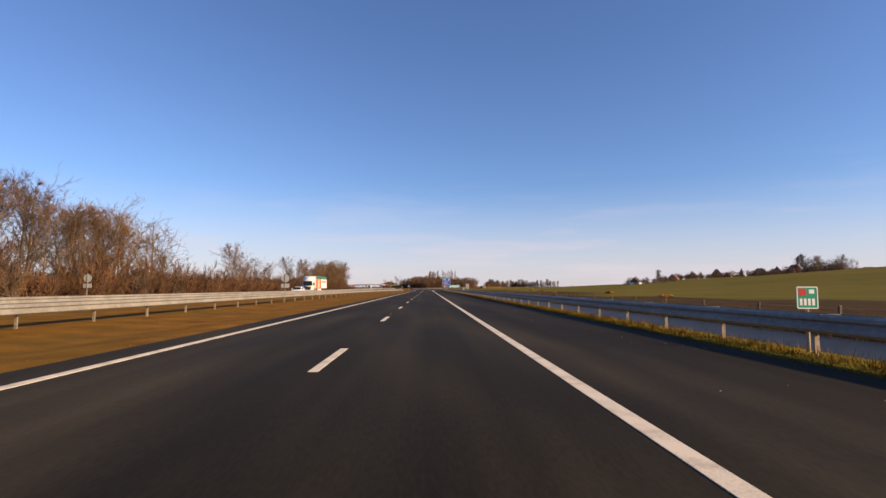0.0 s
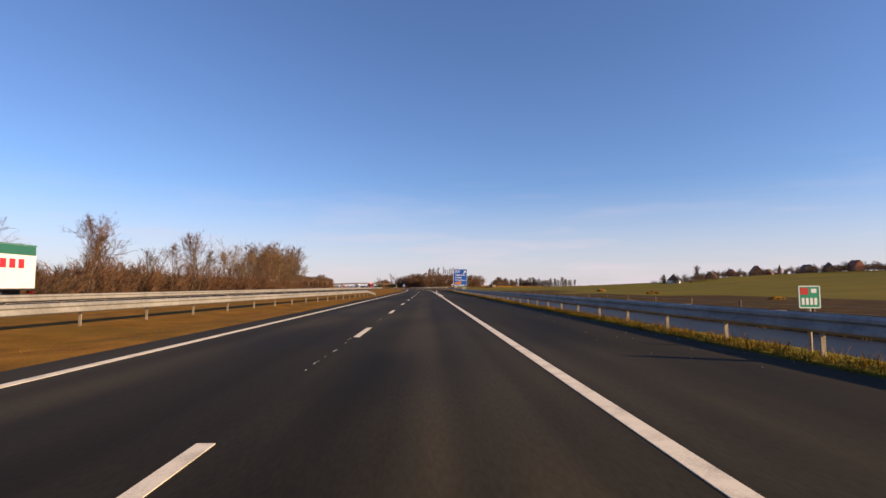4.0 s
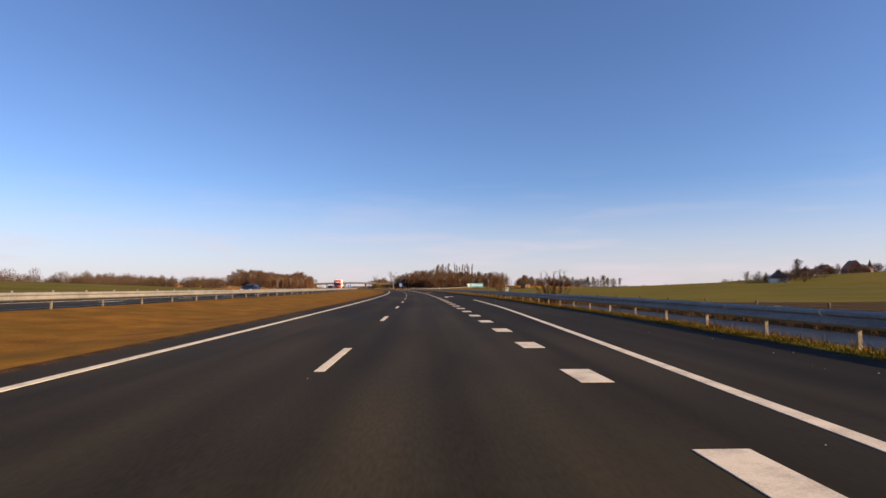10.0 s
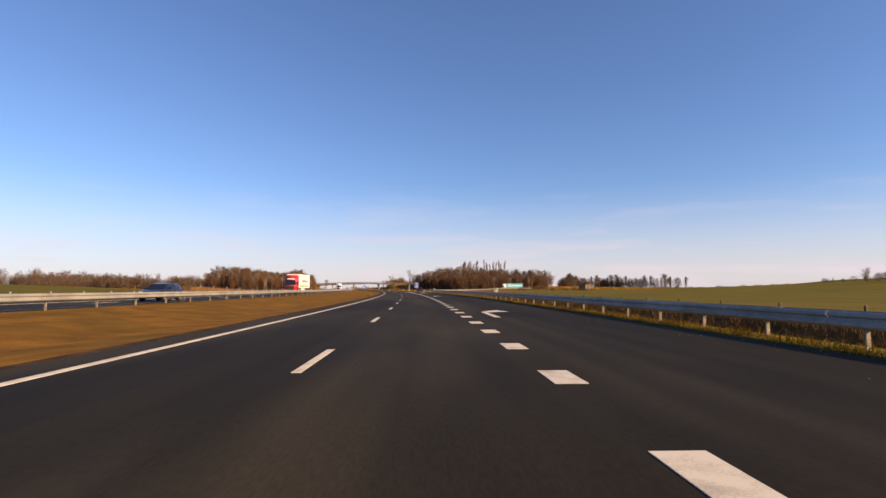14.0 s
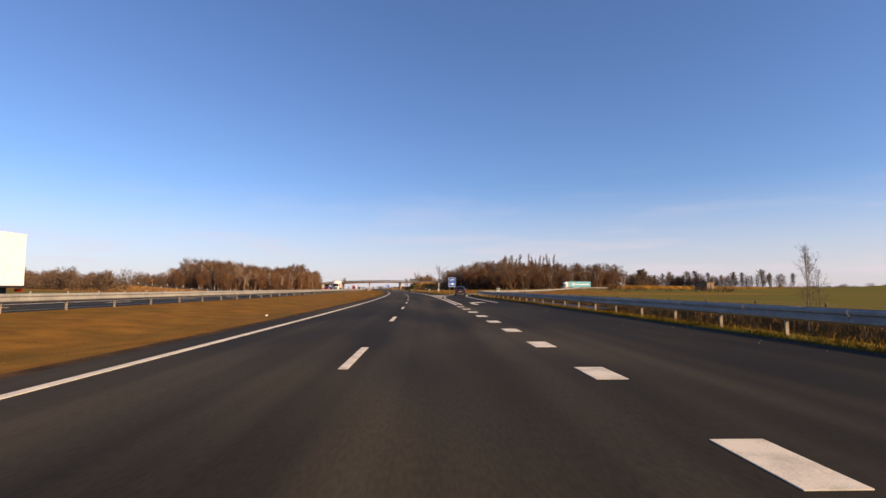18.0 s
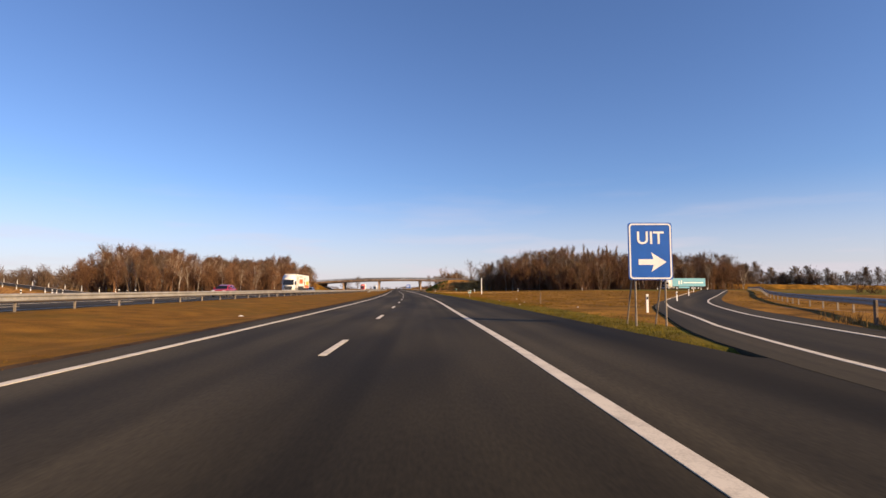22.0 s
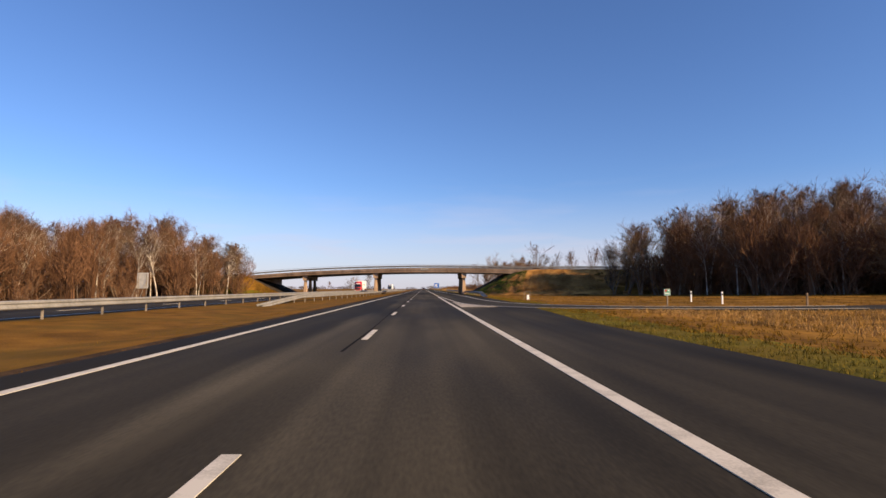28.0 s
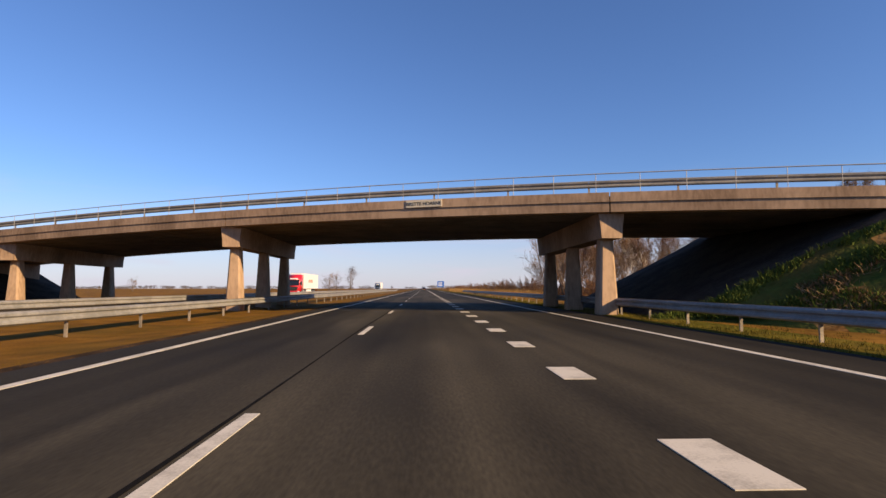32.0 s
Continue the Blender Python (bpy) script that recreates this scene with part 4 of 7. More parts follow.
def exit_sign():
    W, H, z0 = 3.35, 3.95, 1.68
    sg = thing("exit_sign", "large blue motorway exit sign with white place names", "road sign", at(232.6, 10.2, 0, -2))
    c = z0 + H / 2
    board = panel("board", [(x, z + c) for x, z in rounded(W, H, 0.18)], -0.02, 0.03, SIGN_BLUE, sg)
    frame_ring([(x, z + c) for x, z in rounded(W - 0.02, H - 0.02, 0.18)], [(x, z + c) for x, z in rounded(W - 0.14, H - 0.14, 0.14)], -0.028, -0.019, SIGN_WHITE, sg)
    t = z0 + H
    for k, word in enumerate(("Oosterzee", "Follega", "Woudsend")):
        lettering(word, 0.56, SIGN_WHITE, sg, -1.2, t - 1.6 - 0.65 * k, -0.026)
    badge = panel("road_number", [(x - 0.48, z + z0 + 0.51) for x, z in rounded(1.46, 0.56, 0.06)], -0.03, -0.019, SIGN_ORANGE, sg, "orange road number badge")
    lettering("N354", 0.54, SIGN_BLACK, sg, -1.12, z0 + 0.32, -0.036)
    frame_ring([(x - 0.72, z + t - 0.58) for x, z in rounded(1.3, 0.58, 0.08)], [(x - 0.72, z + t - 0.58) for x, z in rounded(1.2, 0.48, 0.05)], -0.028, -0.019, SIGN_WHITE, sg, "junction_frame")
    lettering("18", 0.46, SIGN_WHITE, sg, -0.7, t - 0.74, -0.026)
    panel("junction_symbol", [(-1.24, t - 0.76), (-1.12, t - 0.76), (-1.0, t - 0.4), (-1.12, t - 0.4)], -0.026, -0.019, SIGN_WHITE, sg)
    panel("junction_symbol", [(-1.0, t - 0.76), (-0.9, t - 0.76), (-0.86, t - 0.54), (-0.78, t - 0.57), (-0.83, t - 0.38), (-1.0, t - 0.42), (-0.94, t - 0.49)], -0.026, -0.019, SIGN_WHITE, sg)
    panel("arrow", [(0.72, t - 1.06), (0.86, t - 1.2), (1.2, t - 0.82), (1.36, t - 0.98), (1.38, t - 0.42), (0.84, t - 0.46), (1.0, t - 0.62)], -0.026, -0.019, SIGN_WHITE, sg, "white slanting arrow")
    for k in range(4):
        x = -1.42 + 0.95 * k
        bm = bmesh.new()
        tube(bm, (x, 0.09, -0.9), (x, 0.09, z0 + H - 0.2), 0.045, 0.045, 8)
        part("post", bm, STEEL, sg)
        bm = bmesh.new()
        tube(bm, (x - 0.12, 1.5, -0.9), (x, 0.14, z0 + H * 0.55), 0.035, 0.035, 6)
        part("brace", bm, STEEL, sg)
    for z in (0.4, 1.5, 2.6, 3.7):
        part("stiffener", boxes((-W / 2 + 0.1, W / 2 - 0.1, 0.03, 0.09, z0 + z, z0 + z + 0.07)), STEEL, sg)


exit_sign()


def way_out_sign():
    W, H, z0 = 1.52, 2.0, 1.55
    sg = thing("exit_arrow_sign", "blue roadside exit sign with a white arrow", "road sign", at(556.5, 9.8, 0, -3))
    c = z0 + H / 2
    panel("board", [(x, z + c) for x, z in rounded(W, H, 0.09)], -0.02, 0.03, SIGN_BLUE, sg)
    frame_ring([(x, z + c) for x, z in rounded(W - 0.06, H - 0.06, 0.12)], [(x, z + c) for x, z in rounded(W - 0.16, H - 0.16, 0.08)], -0.028, -0.019, SIGN_WHITE, sg)
    lettering("UIT", 0.62, SIGN_WHITE, sg, 0, z0 + 1.26, -0.026, "CENTER")
    panel("arrow", [(-0.42, z0 + 0.52), (0.1, z0 + 0.52), (0.02, z0 + 0.28), (0.55, z0 + 0.62), (0.02, z0 + 0.96), (0.1, z0 + 0.72), (-0.42, z0 + 0.72)], -0.026, -0.019, SIGN_WHITE, sg, "white arrow")
    for x in (-0.52, 0.52):
        bm = bmesh.new()
        tube(bm, (x, 0.07, -0.2), (x, 0.07, z0 + H - 0.1), 0.035, 0.035, 8)
        part("post", bm, POST, sg)
        bm = bmesh.new()
        tube(bm, (x, 1.1, -0.2), (x, 0.1, z0 + 0.9), 0.028, 0.028, 6)
        part("brace", bm, POST, sg)


way_out_sign()


def clip_band(w, h, lo, hi, rise):
    """The part of a slanting band that lies on a board: x from -w/2 to w/2, z from 0 to h."""
    pts = [(-w / 2, lo), (w / 2, lo + rise), (w / 2, hi + rise), (-w / 2, hi)]
    for edge, sign in ((0.0, 1), (h, -1)):
        out = []
        for (x0, z0), (x1, z1) in zip(pts, pts[1:] + pts[:1]):
            a, b = (z0 - edge) * sign, (z1 - edge) * sign
            if a >= 0:
                out.append((x0, z0))
            if a * b < 0:
                f = a / (a - b)
                out.append((x0 + (x1 - x0) * f, edge))
        pts = out
    return pts


def stripe_board(s, l, z0, rise, turn=-4):
    """A board with slanting black bars, clipped to its edges."""
    W, H = 0.66, 1.0
    sg = thing("hazard_board", "white hazard board with slanting black stripes", "road sign", at(s, l, 0, turn), "hazard boards")
    panel("board", [(x, z + z0 + H / 2) for x, z in rounded(W, H, 0.03)], -0.015, 0.015, SIGN_WHITE, sg)
    for k in range(-2, 5):
        a = -0.02 + 0.36 * k
        pts = clip_band(W - 0.03, H - 0.03, a, a + 0.18, rise)
        if len(pts) > 2:
            panel("stripe", [(x, z + z0 + 0.015) for x, z in pts], -0.022, -0.014, SIGN_BLACK, sg)
    bm = bmesh.new()
    tube(bm, (0, 0.05, -0.9), (0, 0.05, z0 + H - 0.1), 0.04, 0.04, 8)
    part("post", bm, POST, sg)


stripe_board(110.8, 10.0, 1.07, -0.5)
stripe_board(246.5, 10.1, 1.07, 0.56)


def marker_sign(s, l, z, size=0.46):
    """A small green kilometre marker; its figures are plain bars."""
    sg = thing("distance_marker", "small green distance marker plate on a short post", "road sign", at(s, l, 0, -6), "distance markers")
    W, H = size * 0.92, size
    panel("board", [(x, y + z + H / 2) for x, y in rounded(W, H, 0.03)], -0.01, 0.01, SIGN_GREEN, sg)
    frame_ring([(x, y + z + H / 2) for x, y in rounded(W - 0.01, H - 0.01, 0.03)], [(x, y + z + H / 2) for x, y in rounded(W - 0.05, H - 0.05, 0.02)], -0.014, -0.009, SIGN_WHITE, sg)
    part("route_badge", boxes((-W * 0.40, -W * 0.05, -0.014, -0.009, z + H * 0.6, z + H * 0.9)), SIGN_RED, sg)
    part("figure_bar", boxes((W * 0.08, W * 0.32, -0.014, -0.009, z + H * 0.68, z + H * 0.86)), SIGN_WHITE, sg)
    for k in range(4):
        x = -W * 0.36 + k * W * 0.19
        part("figure_bar", boxes((x, x + W * 0.12, -0.014, -0.009, z + H * 0.16, z + H * 0.46)), SIGN_WHITE, sg)
    bm = bmesh.new()
    tube(bm, (0, 0.03, -0.1), (0, 0.03, z + H * 0.5), 0.04, 0.04, 8)
    part("post", bm, POST, sg)


for s, l, z in ((11.0, 9.45, 0.82), (113.5, 9.45, 0.82), (211, 9.45, 0.82), (312, 11.5, 0.82), (412, 11.5, 0.82), (513, 11.8, 0.82), (613, 9.4, 0.55), (716.6, 18.9, 0.75)):
    marker_sign(s, l, z)


def speed_sign_back(s, l, face=1):
    """A round sign with a plate below, seen from behind."""
    sg = thing("round_sign", "grey back of a round road sign on a pole", "road sign", at(s, l, other_side(s), 4), "round signs")
    bm = bmesh.new()
    prism(bm, [(0.42 * math.cos(k * math.tau / 24), 2.25 + 0.42 * math.sin(k * math.tau / 24)) for k in range(24)], -0.01, 0.02)
    part("disc", bm, SIGN_BACK, sg)
    part("lower_plate", boxes((-0.42, 0.42, -0.01, 0.02, 1.25, 1.68), bevel=0.006), SIGN_BACK, sg)
    bm = bmesh.new()
    tube(bm, (0, -0.04, -0.4), (0, -0.04, 2.75), 0.04, 0.04, 8)
    part("pole", bm, STEEL, sg)


speed_sign_back(57, -13.4)
speed_sign_back(57, -34.0)


def big_sign_back(s, l):
    sg = thing("sign_back", "grey back of a large sign on slanted posts", "road sign", at(s, l, -0.4, 6))
    panel("board", [(x, z + 2.7) for x, z in rounded(1.4, 2.1, 0.08)], -0.02, 0.02, SIGN_BACK, sg)
    for x in (-0.5, 0.5):
        bm = bmesh.new()
        tube(bm, (x, -0.06, -0.2), (x, -0.06, 3.6), 0.035, 0.035, 6)
        part("post", bm, POST, sg)
        bm = bmesh.new()
        tube(bm, (x - 0.5, -1.2, -0.2), (x, -0.08, 2.8), 0.03, 0.03, 6)
        part("brace", bm, POST, sg)


big_sign_back(751.4, -36.0)


def post_thing(name, label, category, s, l, h, r, material, band=None, z=0.0, group="roadside posts"):
    p = thing(name, label, category, at(s, l, z), group)
    bm = bmesh.new()
    prism(bm, [(-r, -r * 0.8), (r, -r * 0.8), (r * 0.7, r * 0.8), (-r * 0.7, r * 0.8)], -0.3, h, "z")
    part("shaft", bm, material, p)
    if band:
        part("reflector", boxes((-r * 0.85, r * 0.85, -r * 0.95, -r * 0.75, h - 0.28, h - 0.14)), band, p, "dark reflector band")
    return p


tall = thing("measuring_pole", "tall white slotted pole in the grass verge", "pole", at(655.5, 17.6, 0))
part("shaft", boxes((-0.09, 0.09, -0.05, 0.05, -0.4, 3.55), bevel=0.01), SIGN_WHITE, tall)
for k in range(9):
    part("slot", boxes((-0.11, -0.085, -0.055, 0.055, 2.0 + 0.16 * k, 2.06 + 0.16 * k)), SIGN_BLACK, tall)
for s, l in ((566.5, 14.0), (590, 27.6), (612, 41), (640, 58), (672, 79), (700, 98), (716, 40), (722, 26), (729, 27), (709, 60), (707, 85)):
    post_thing("marker_post", "white plastic marker post with a dark band", "marker post", s, l, 1.0, 0.06, SIGN_WHITE, SIGN_BLACK, ground_height(s, l))
for s, l in ((583.5, 12.2), (714.5, 27.6)):
    post_thing("stub_post", "weathered dark post standing in the grass", "post", s, l, 0.95, 0.06, BARK, None, ground_height(s, l), "stub posts")
frame_thing = thing("cabinet_frame", "small white cabinet inside a light tubular frame", "roadside cabinet", at(739.5, 13.4, ground_height(739.5, 13.4)) @ Matrix.Scale(0.6, 4))
part("cabinet", boxes((-0.22, 0.22, -0.15, 0.15, 0, 0.95), bevel=0.02), SIGN_WHITE, frame_thing)
for x in (-0.7, 0.45):
    bm = bmesh.new()
    tube(bm, (x, 0, -0.2), (x, 0, 1.55), 0.03, 0.03, 6)
    part("frame_post", bm, POST, frame_thing)
bm = bmesh.new()
tube(bm, (-0.7, 0, 1.53), (0.45, 0, 1.53), 0.03, 0.03, 6)
part("frame_bar", bm, POST, frame_thing)
yellow = thing("flashing_beacon_sign", "orange square warning sign on a pole", "road sign", at(786, -140, 0.6, 4))
part("board", boxes((-0.7, 0.7, -0.03, 0.03, 4.6, 6.0), bevel=0.02), SIGN_ORANGE, yellow)
part("pole", boxes((-0.06, 0.06, 0.03, 0.12, -0.5, 5.9)), STEEL, yellow)
far_sign = thing("far_blue_sign", "blue motorway sign on posts far ahead", "road sign", at(1080, 11.5, 0))
part("board", boxes((-1.9, 1.9, -0.03, 0.03, 1.9, 5.2), bevel=0.02), SIGN_BLUE, far_sign)
for k in range(3):
    part("text_bar", boxes((-1.4, 0.9 - 0.4 * (k % 2), -0.04, -0.029, 4.1 - 0.75 * k, 4.45 - 0.75 * k)), SIGN_WHITE, far_sign)
for x in (-1.3, 1.3):
    part("post", boxes((x - 0.07, x + 0.07, 0.03, 0.15, -0.5, 5.0)), STEEL, far_sign)
# fence along the pasture beyond the ditch
fence = thing("field_fence", "row of weathered wooden fence posts with wire", "fence", at(0, 22, 0))
_inv = fence.matrix_world.inverted()
_b = boxes((-0.05, 0.05, -0.05, 0.05, -0.6, 0.9), bevel=0.01)
FP = bpy.data.meshes.new("fence_post")
_b.to_mesh(FP)
FP.materials.append(BARK)
for k in range(110):
    s = -10 + 5.2 * k
    l = right_edge(s) + 10.2
    share("fence_post", FP, fence, _inv @ at(s, l, ground_height(s, l), random.uniform(-8, 8)) @ Euler((random.uniform(-0.05, 0.05), random.uniform(-0.05, 0.05), 0)).to_matrix().to_4x4())
for z in (0.45, 0.8):
    bm = bmesh.new()
    ss = srange(-10, 562, 10.4)
    for a, b in zip(ss, ss[1:]):
        la, lb = right_edge(a) + 10.2, right_edge(b) + 10.2
        tube(bm, _inv @ P(a, la, ground_height(a, la) + z), _inv @ P(b, lb, ground_height(b, lb) + z), 0.006, 0.006, 3)
    part("wire", bm, STEEL, fence)

far_fence = thing("field_fence", "row of pale posts along the field beyond the opposite carriageway", "fence", at(225, -29.4, 0))
_inv = far_fence.matrix_world.inverted()
_b = boxes((-0.05, 0.05, -0.05, 0.05, -0.5, 1.05), bevel=0.01)
PALE_POST = bpy.data.meshes.new("pale_post")
_b.to_mesh(PALE_POST)
PALE_POST.materials.append(SIGN_BACK)
for k in range(70):
    s = 225 + 4.6 * k
    l = -29.4 + shift(s)
    share("fence_post", PALE_POST, far_fence, _inv @ at(s, l, ground_height(s, l), random.uniform(-8, 8)))

# ---- trees ----
class Wood:
    """Collects limbs and twigs of a leafless tree."""

    def __init__(self, seed):
        self.r = random.Random(seed)
        self.bv, self.bf, self.tv, self.tf = [], [], [], []

    def limb(self, pts, radii, n=5):
        base = len(self.bv)
        for i, (p, r) in enumerate(zip(pts, radii)):
            a = (pts[min(i + 1, len(pts) - 1)] - pts[max(i - 1, 0)]).normalized()
            u = a.orthogonal().normalized()
            w = a.cross(u)
            for k in range(n):
                self.bv.append(p + (u * math.cos(k * math.tau / n) + w * math.sin(k * math.tau / n)) * r)
        for i in range(len(pts) - 1):
            for k in range(n):
                self.bf.append((base + i * n + k, base + i * n + (k + 1) % n, base + (i + 1) * n + (k + 1) % n, base + (i + 1) * n + k))

    def twig(self, p, d, length, width):
        u = d.orthogonal().normalized()
        u.rotate(Matrix.Rotation(self.r.random() * math.tau, 3, d))
        b = len(self.tv)
        bend = Vector((self.r.uniform(-1, 1), self.r.uniform(-1, 1), self.r.uniform(-0.6, 0.6))) * length * 0.18
        self.tv += [p + u * width, p - u * width, p + d * length + bend]
        self.tf.append((b, b + 1, b + 2))

    def path(self, p, d, length, steps, wob, lift):
        pts = [Vector(p)]
        d = d.normalized()
        for _ in range(steps):
            d = (d + Vector((self.r.gauss(0, wob), self.r.gauss(0, wob), self.r.gauss(0, wob) + lift))).normalized()
            pts.append(pts[-1] + d * length / steps)
        return pts, d

    def off(self, d, angle):
        u = d.orthogonal().normalized()
        u.rotate(Matrix.Rotation(self.r.random() * math.tau, 3, d))
        return (d * math.cos(angle) + u * math.sin(angle)).normalized()

    def meshes(self, name, bark, twig):
        return (mesh_of(name + "_trunk", self.bv, self.bf, bark, smooth=True), mesh_of(name + "_crown", self.tv, self.tf, twig))


def leafless(seed, h, bark, twig, crown=0.30, base=0.16, limbs=20, rise=0.72, stem=0.015, twigs=11, tw=0.011, stems=1, full=1.0):
    """A bare tree: one or more stems, limbs that sweep upwards to an uneven ovoid outline, branchlets and twigs."""
    w = Wood(seed)
    up = Vector((0, 0, 1))
    for st in range(stems):
        lean = w.off(up, 0.04 if stems == 1 else w.r.uniform(0.08, 0.3))
        foot = Vector((w.r.uniform(-0.3, 0.3), w.r.uniform(-0.3, 0.3), -0.4)) if stems > 1 else Vector((0, 0, -0.4))
        pts, _ = w.path(foot, lean, h * (1.0 if st == 0 else w.r.uniform(0.74, 0.95)), 8, 0.055, 0.07)
        w.limb(pts, [h * stem * (1 - 0.108 * i) for i in range(9)], 6)
        n = limbs // stems
        for k in range(n):
            f = base + (0.97 - base) * (k + w.r.random()) / n
            i = min(7, int(f * 8))
            g = (f - base) / (1 - base)
            reach = h * (crown * (0.55 + 0.45 * math.sin(math.pi * min(1.0, g * 1.2))) * (1 - g ** 2.6) + 0.035)
            angle = rise * w.r.uniform(0.75, 1.25) * (1 - 0.4 * g)
            length = reach * w.r.uniform(0.75, 1.25) / max(0.35, math.sin(rise)) * 0.95
            axis = (pts[i + 1] - pts[i]).normalized()
            q, e = w.path(pts[i].lerp(pts[i + 1], f * 8 - i), w.off(axis, angle), length, 5, 0.11, 0.07)
            r0 = h * stem * 0.36 * (1 - 0.65 * g)
            w.limb(q, [r0 * (1 - 0.17 * a) for a in range(6)], 4)
            for _ in range(round((3 + length * 0.9) * full)):
                b = w.r.uniform(0.8, 4.99)
                a = int(b)
                d = w.off((q[a + 1] - q[a]).normalized(), w.r.uniform(0.35, 0.85))
                ln = length * w.r.uniform(0.26, 0.48)
                q2, _ = w.path(q[a].lerp(q[a + 1], b - a), d, ln, 3, 0.12, 0.07)
                w.limb(q2, [r0 * 0.34, r0 * 0.26, r0 * 0.19, r0 * 0.1], 3)
                ways = [(q2, twigs)]
                for _ in range(2):
                    c = w.r.randrange(0, 3)
                    q3, _ = w.path(q2[c].lerp(q2[c + 1], w.r.random()), w.off((q2[c + 1] - q2[c]).normalized(), w.r.uniform(0.3, 0.8)), ln * w.r.uniform(0.4, 0.65), 2, 0.13, 0.06)
                    w.limb(q3, [r0 * 0.17, r0 * 0.12, r0 * 0.07], 3)
                    ways.append((q3, round(twigs * 0.6)))
                for path, m in ways:
                    for _ in range(m):
                        c = w.r.randrange(0, len(path) - 1)
                        w.twig(path[c].lerp(path[c + 1], w.r.random()), w.off((path[c + 1] - path[c]).normalized(), w.r.uniform(0.2, 0.8)), h * 0.055 * w.r.uniform(0.5, 1.3), tw)
    return w.meshes("tree", bark, twig)


def shrub_mesh(seed, h, twig, stems=19, per=90):
    w = Wood(seed)
    for k in range(stems):
        a = w.off(Vector((0, 0, 1)), w.r.uniform(0.05, 0.75))
        p = Vector((w.r.uniform(-0.9, 0.9), w.r.uniform(-0.9, 0.9), -0.2))
        q, e = w.path(p, a, h * w.r.uniform(0.6, 0.95), 3, 0.12, 0.08)
        w.limb(q, [0.03, 0.022, 0.015, 0.008], 3)
        for _ in range(per):
            j = w.r.randrange(0, 3)
            w.twig(q[j].lerp(q[j + 1], w.r.random()), w.off((q[j + 1] - q[j]).normalized(), w.r.uniform(0.2, 0.9)), h * 0.16 * w.r.uniform(0.5, 1.3), 0.02)
    n = len(w.bv)
    me = mesh_of("shrub", w.bv + w.tv, w.bf + [tuple(i + n for i in f) for f in w.tf], [BARK, twig], [0] * len(w.bf) + [1] * len(w.tf))
    return me


def stand(name, label, group, meshes, s, l, scale, rng, z=None, wide=1.0):
    """One tree with trunk and crown at (s, l)."""
    zz = ground_height(s, l) if z is None else z
    m = at(s, l, zz - 0.05, rng.uniform(0, 360)) @ Matrix.Diagonal((wide * scale * rng.uniform(0.95, 1.25), wide * scale * rng.uniform(0.95, 1.25), scale, 1))
    t = thing(name, label, "tree", m, group)
    share("trunk", meshes[0], t)
    share("crown", meshes[1], t)
    return t


rng = random.Random(11)
BROAD = [leafless(21 + k, 12.0, BARK, (TWIG, TWIG_GOLD, TWIG_RED, TWIG)[k], (0.30, 0.34, 0.28, 0.32)[k], 0.12, 26, 0.7, 0.014, 12, 0.012, (2, 3, 1, 2)[k]) for k in range(4)]
BIRCHES = [leafless(41 + k, 12.5, BIRCH, (TWIG_RED, TWIG, TWIG_RED)[k], 0.17, 0.34, 26, 0.62, 0.0105, 11, 0.012) for k in range(3)]
SLIM = [leafless(51 + k, 12.5, BARK, (TWIG, TWIG_RED, TWIG_RED)[k], 0.21, 0.24, 24, 0.62, 0.011, 11, 0.012, (1, 2, 1)[k]) for k in range(3)]
POPLARS = [leafless(61 + k, 14.0, BARK, (TWIG, TWIG, TWIG_GOLD)[k], 0.15, 0.08, 30, 0.42, 0.013, 12, 0.028) for k in range(3)]
COLUMNS = [leafless(65 + k, 26.0, TWIG_GOLD, TWIG_GOLD, 0.036, 0.05, 40, 0.22, 0.007, 8, 0.022) for k in range(2)]
SAPLING = leafless(58, 12.5, BARK, TWIG, 0.16, 0.3, 14, 0.6, 0.010, 5, 0.012)
SHRUBS = [shrub_mesh(71 + k, 4.6, (TWIG_RED, TWIG_RED, TWIG, TWIG_GOLD)[k]) for k in range(4)]

# belt of trees and shrubs along the opposite carriageway
BELT = "bare trees in the roadside belt"
s = -30.0
while s < 262:
    l = -44 + rng.uniform(-5, 3.5)
    h = 0.52 + 0.3 * rng.random()
    if s < 86:
        h = rng.uniform(0.88, 1.14)
    kind = rng.random()
    if kind < 0.62:
        stand("bare_tree", "leafless broad tree with a fine brown crown", BELT, rng.choice(BROAD), s, l, h, rng)
    else:
        stand("bare_tree", "slim leafless tree rising from the shrubs", BELT, rng.choice(SLIM), s, l, h, rng)
    s += rng.uniform(1.8, 3.5) if s < 86 else rng.uniform(7, 13)
for s, l, h in ((77, -45, 1.2), (93, -45, 1.08), (134, -45, 1.05), (148, -46, 0.8), (182, -45, 1.0), (216, -47, 1.0), (222, -48, 1.12), (229, -46, 0.98), (242, -48, 0.88), (249, -47, 0.92)):
    stand("bare_tree", "tall leafless tree standing out of the belt", BELT, BROAD[int(s) % 4], s, l, h, rng)
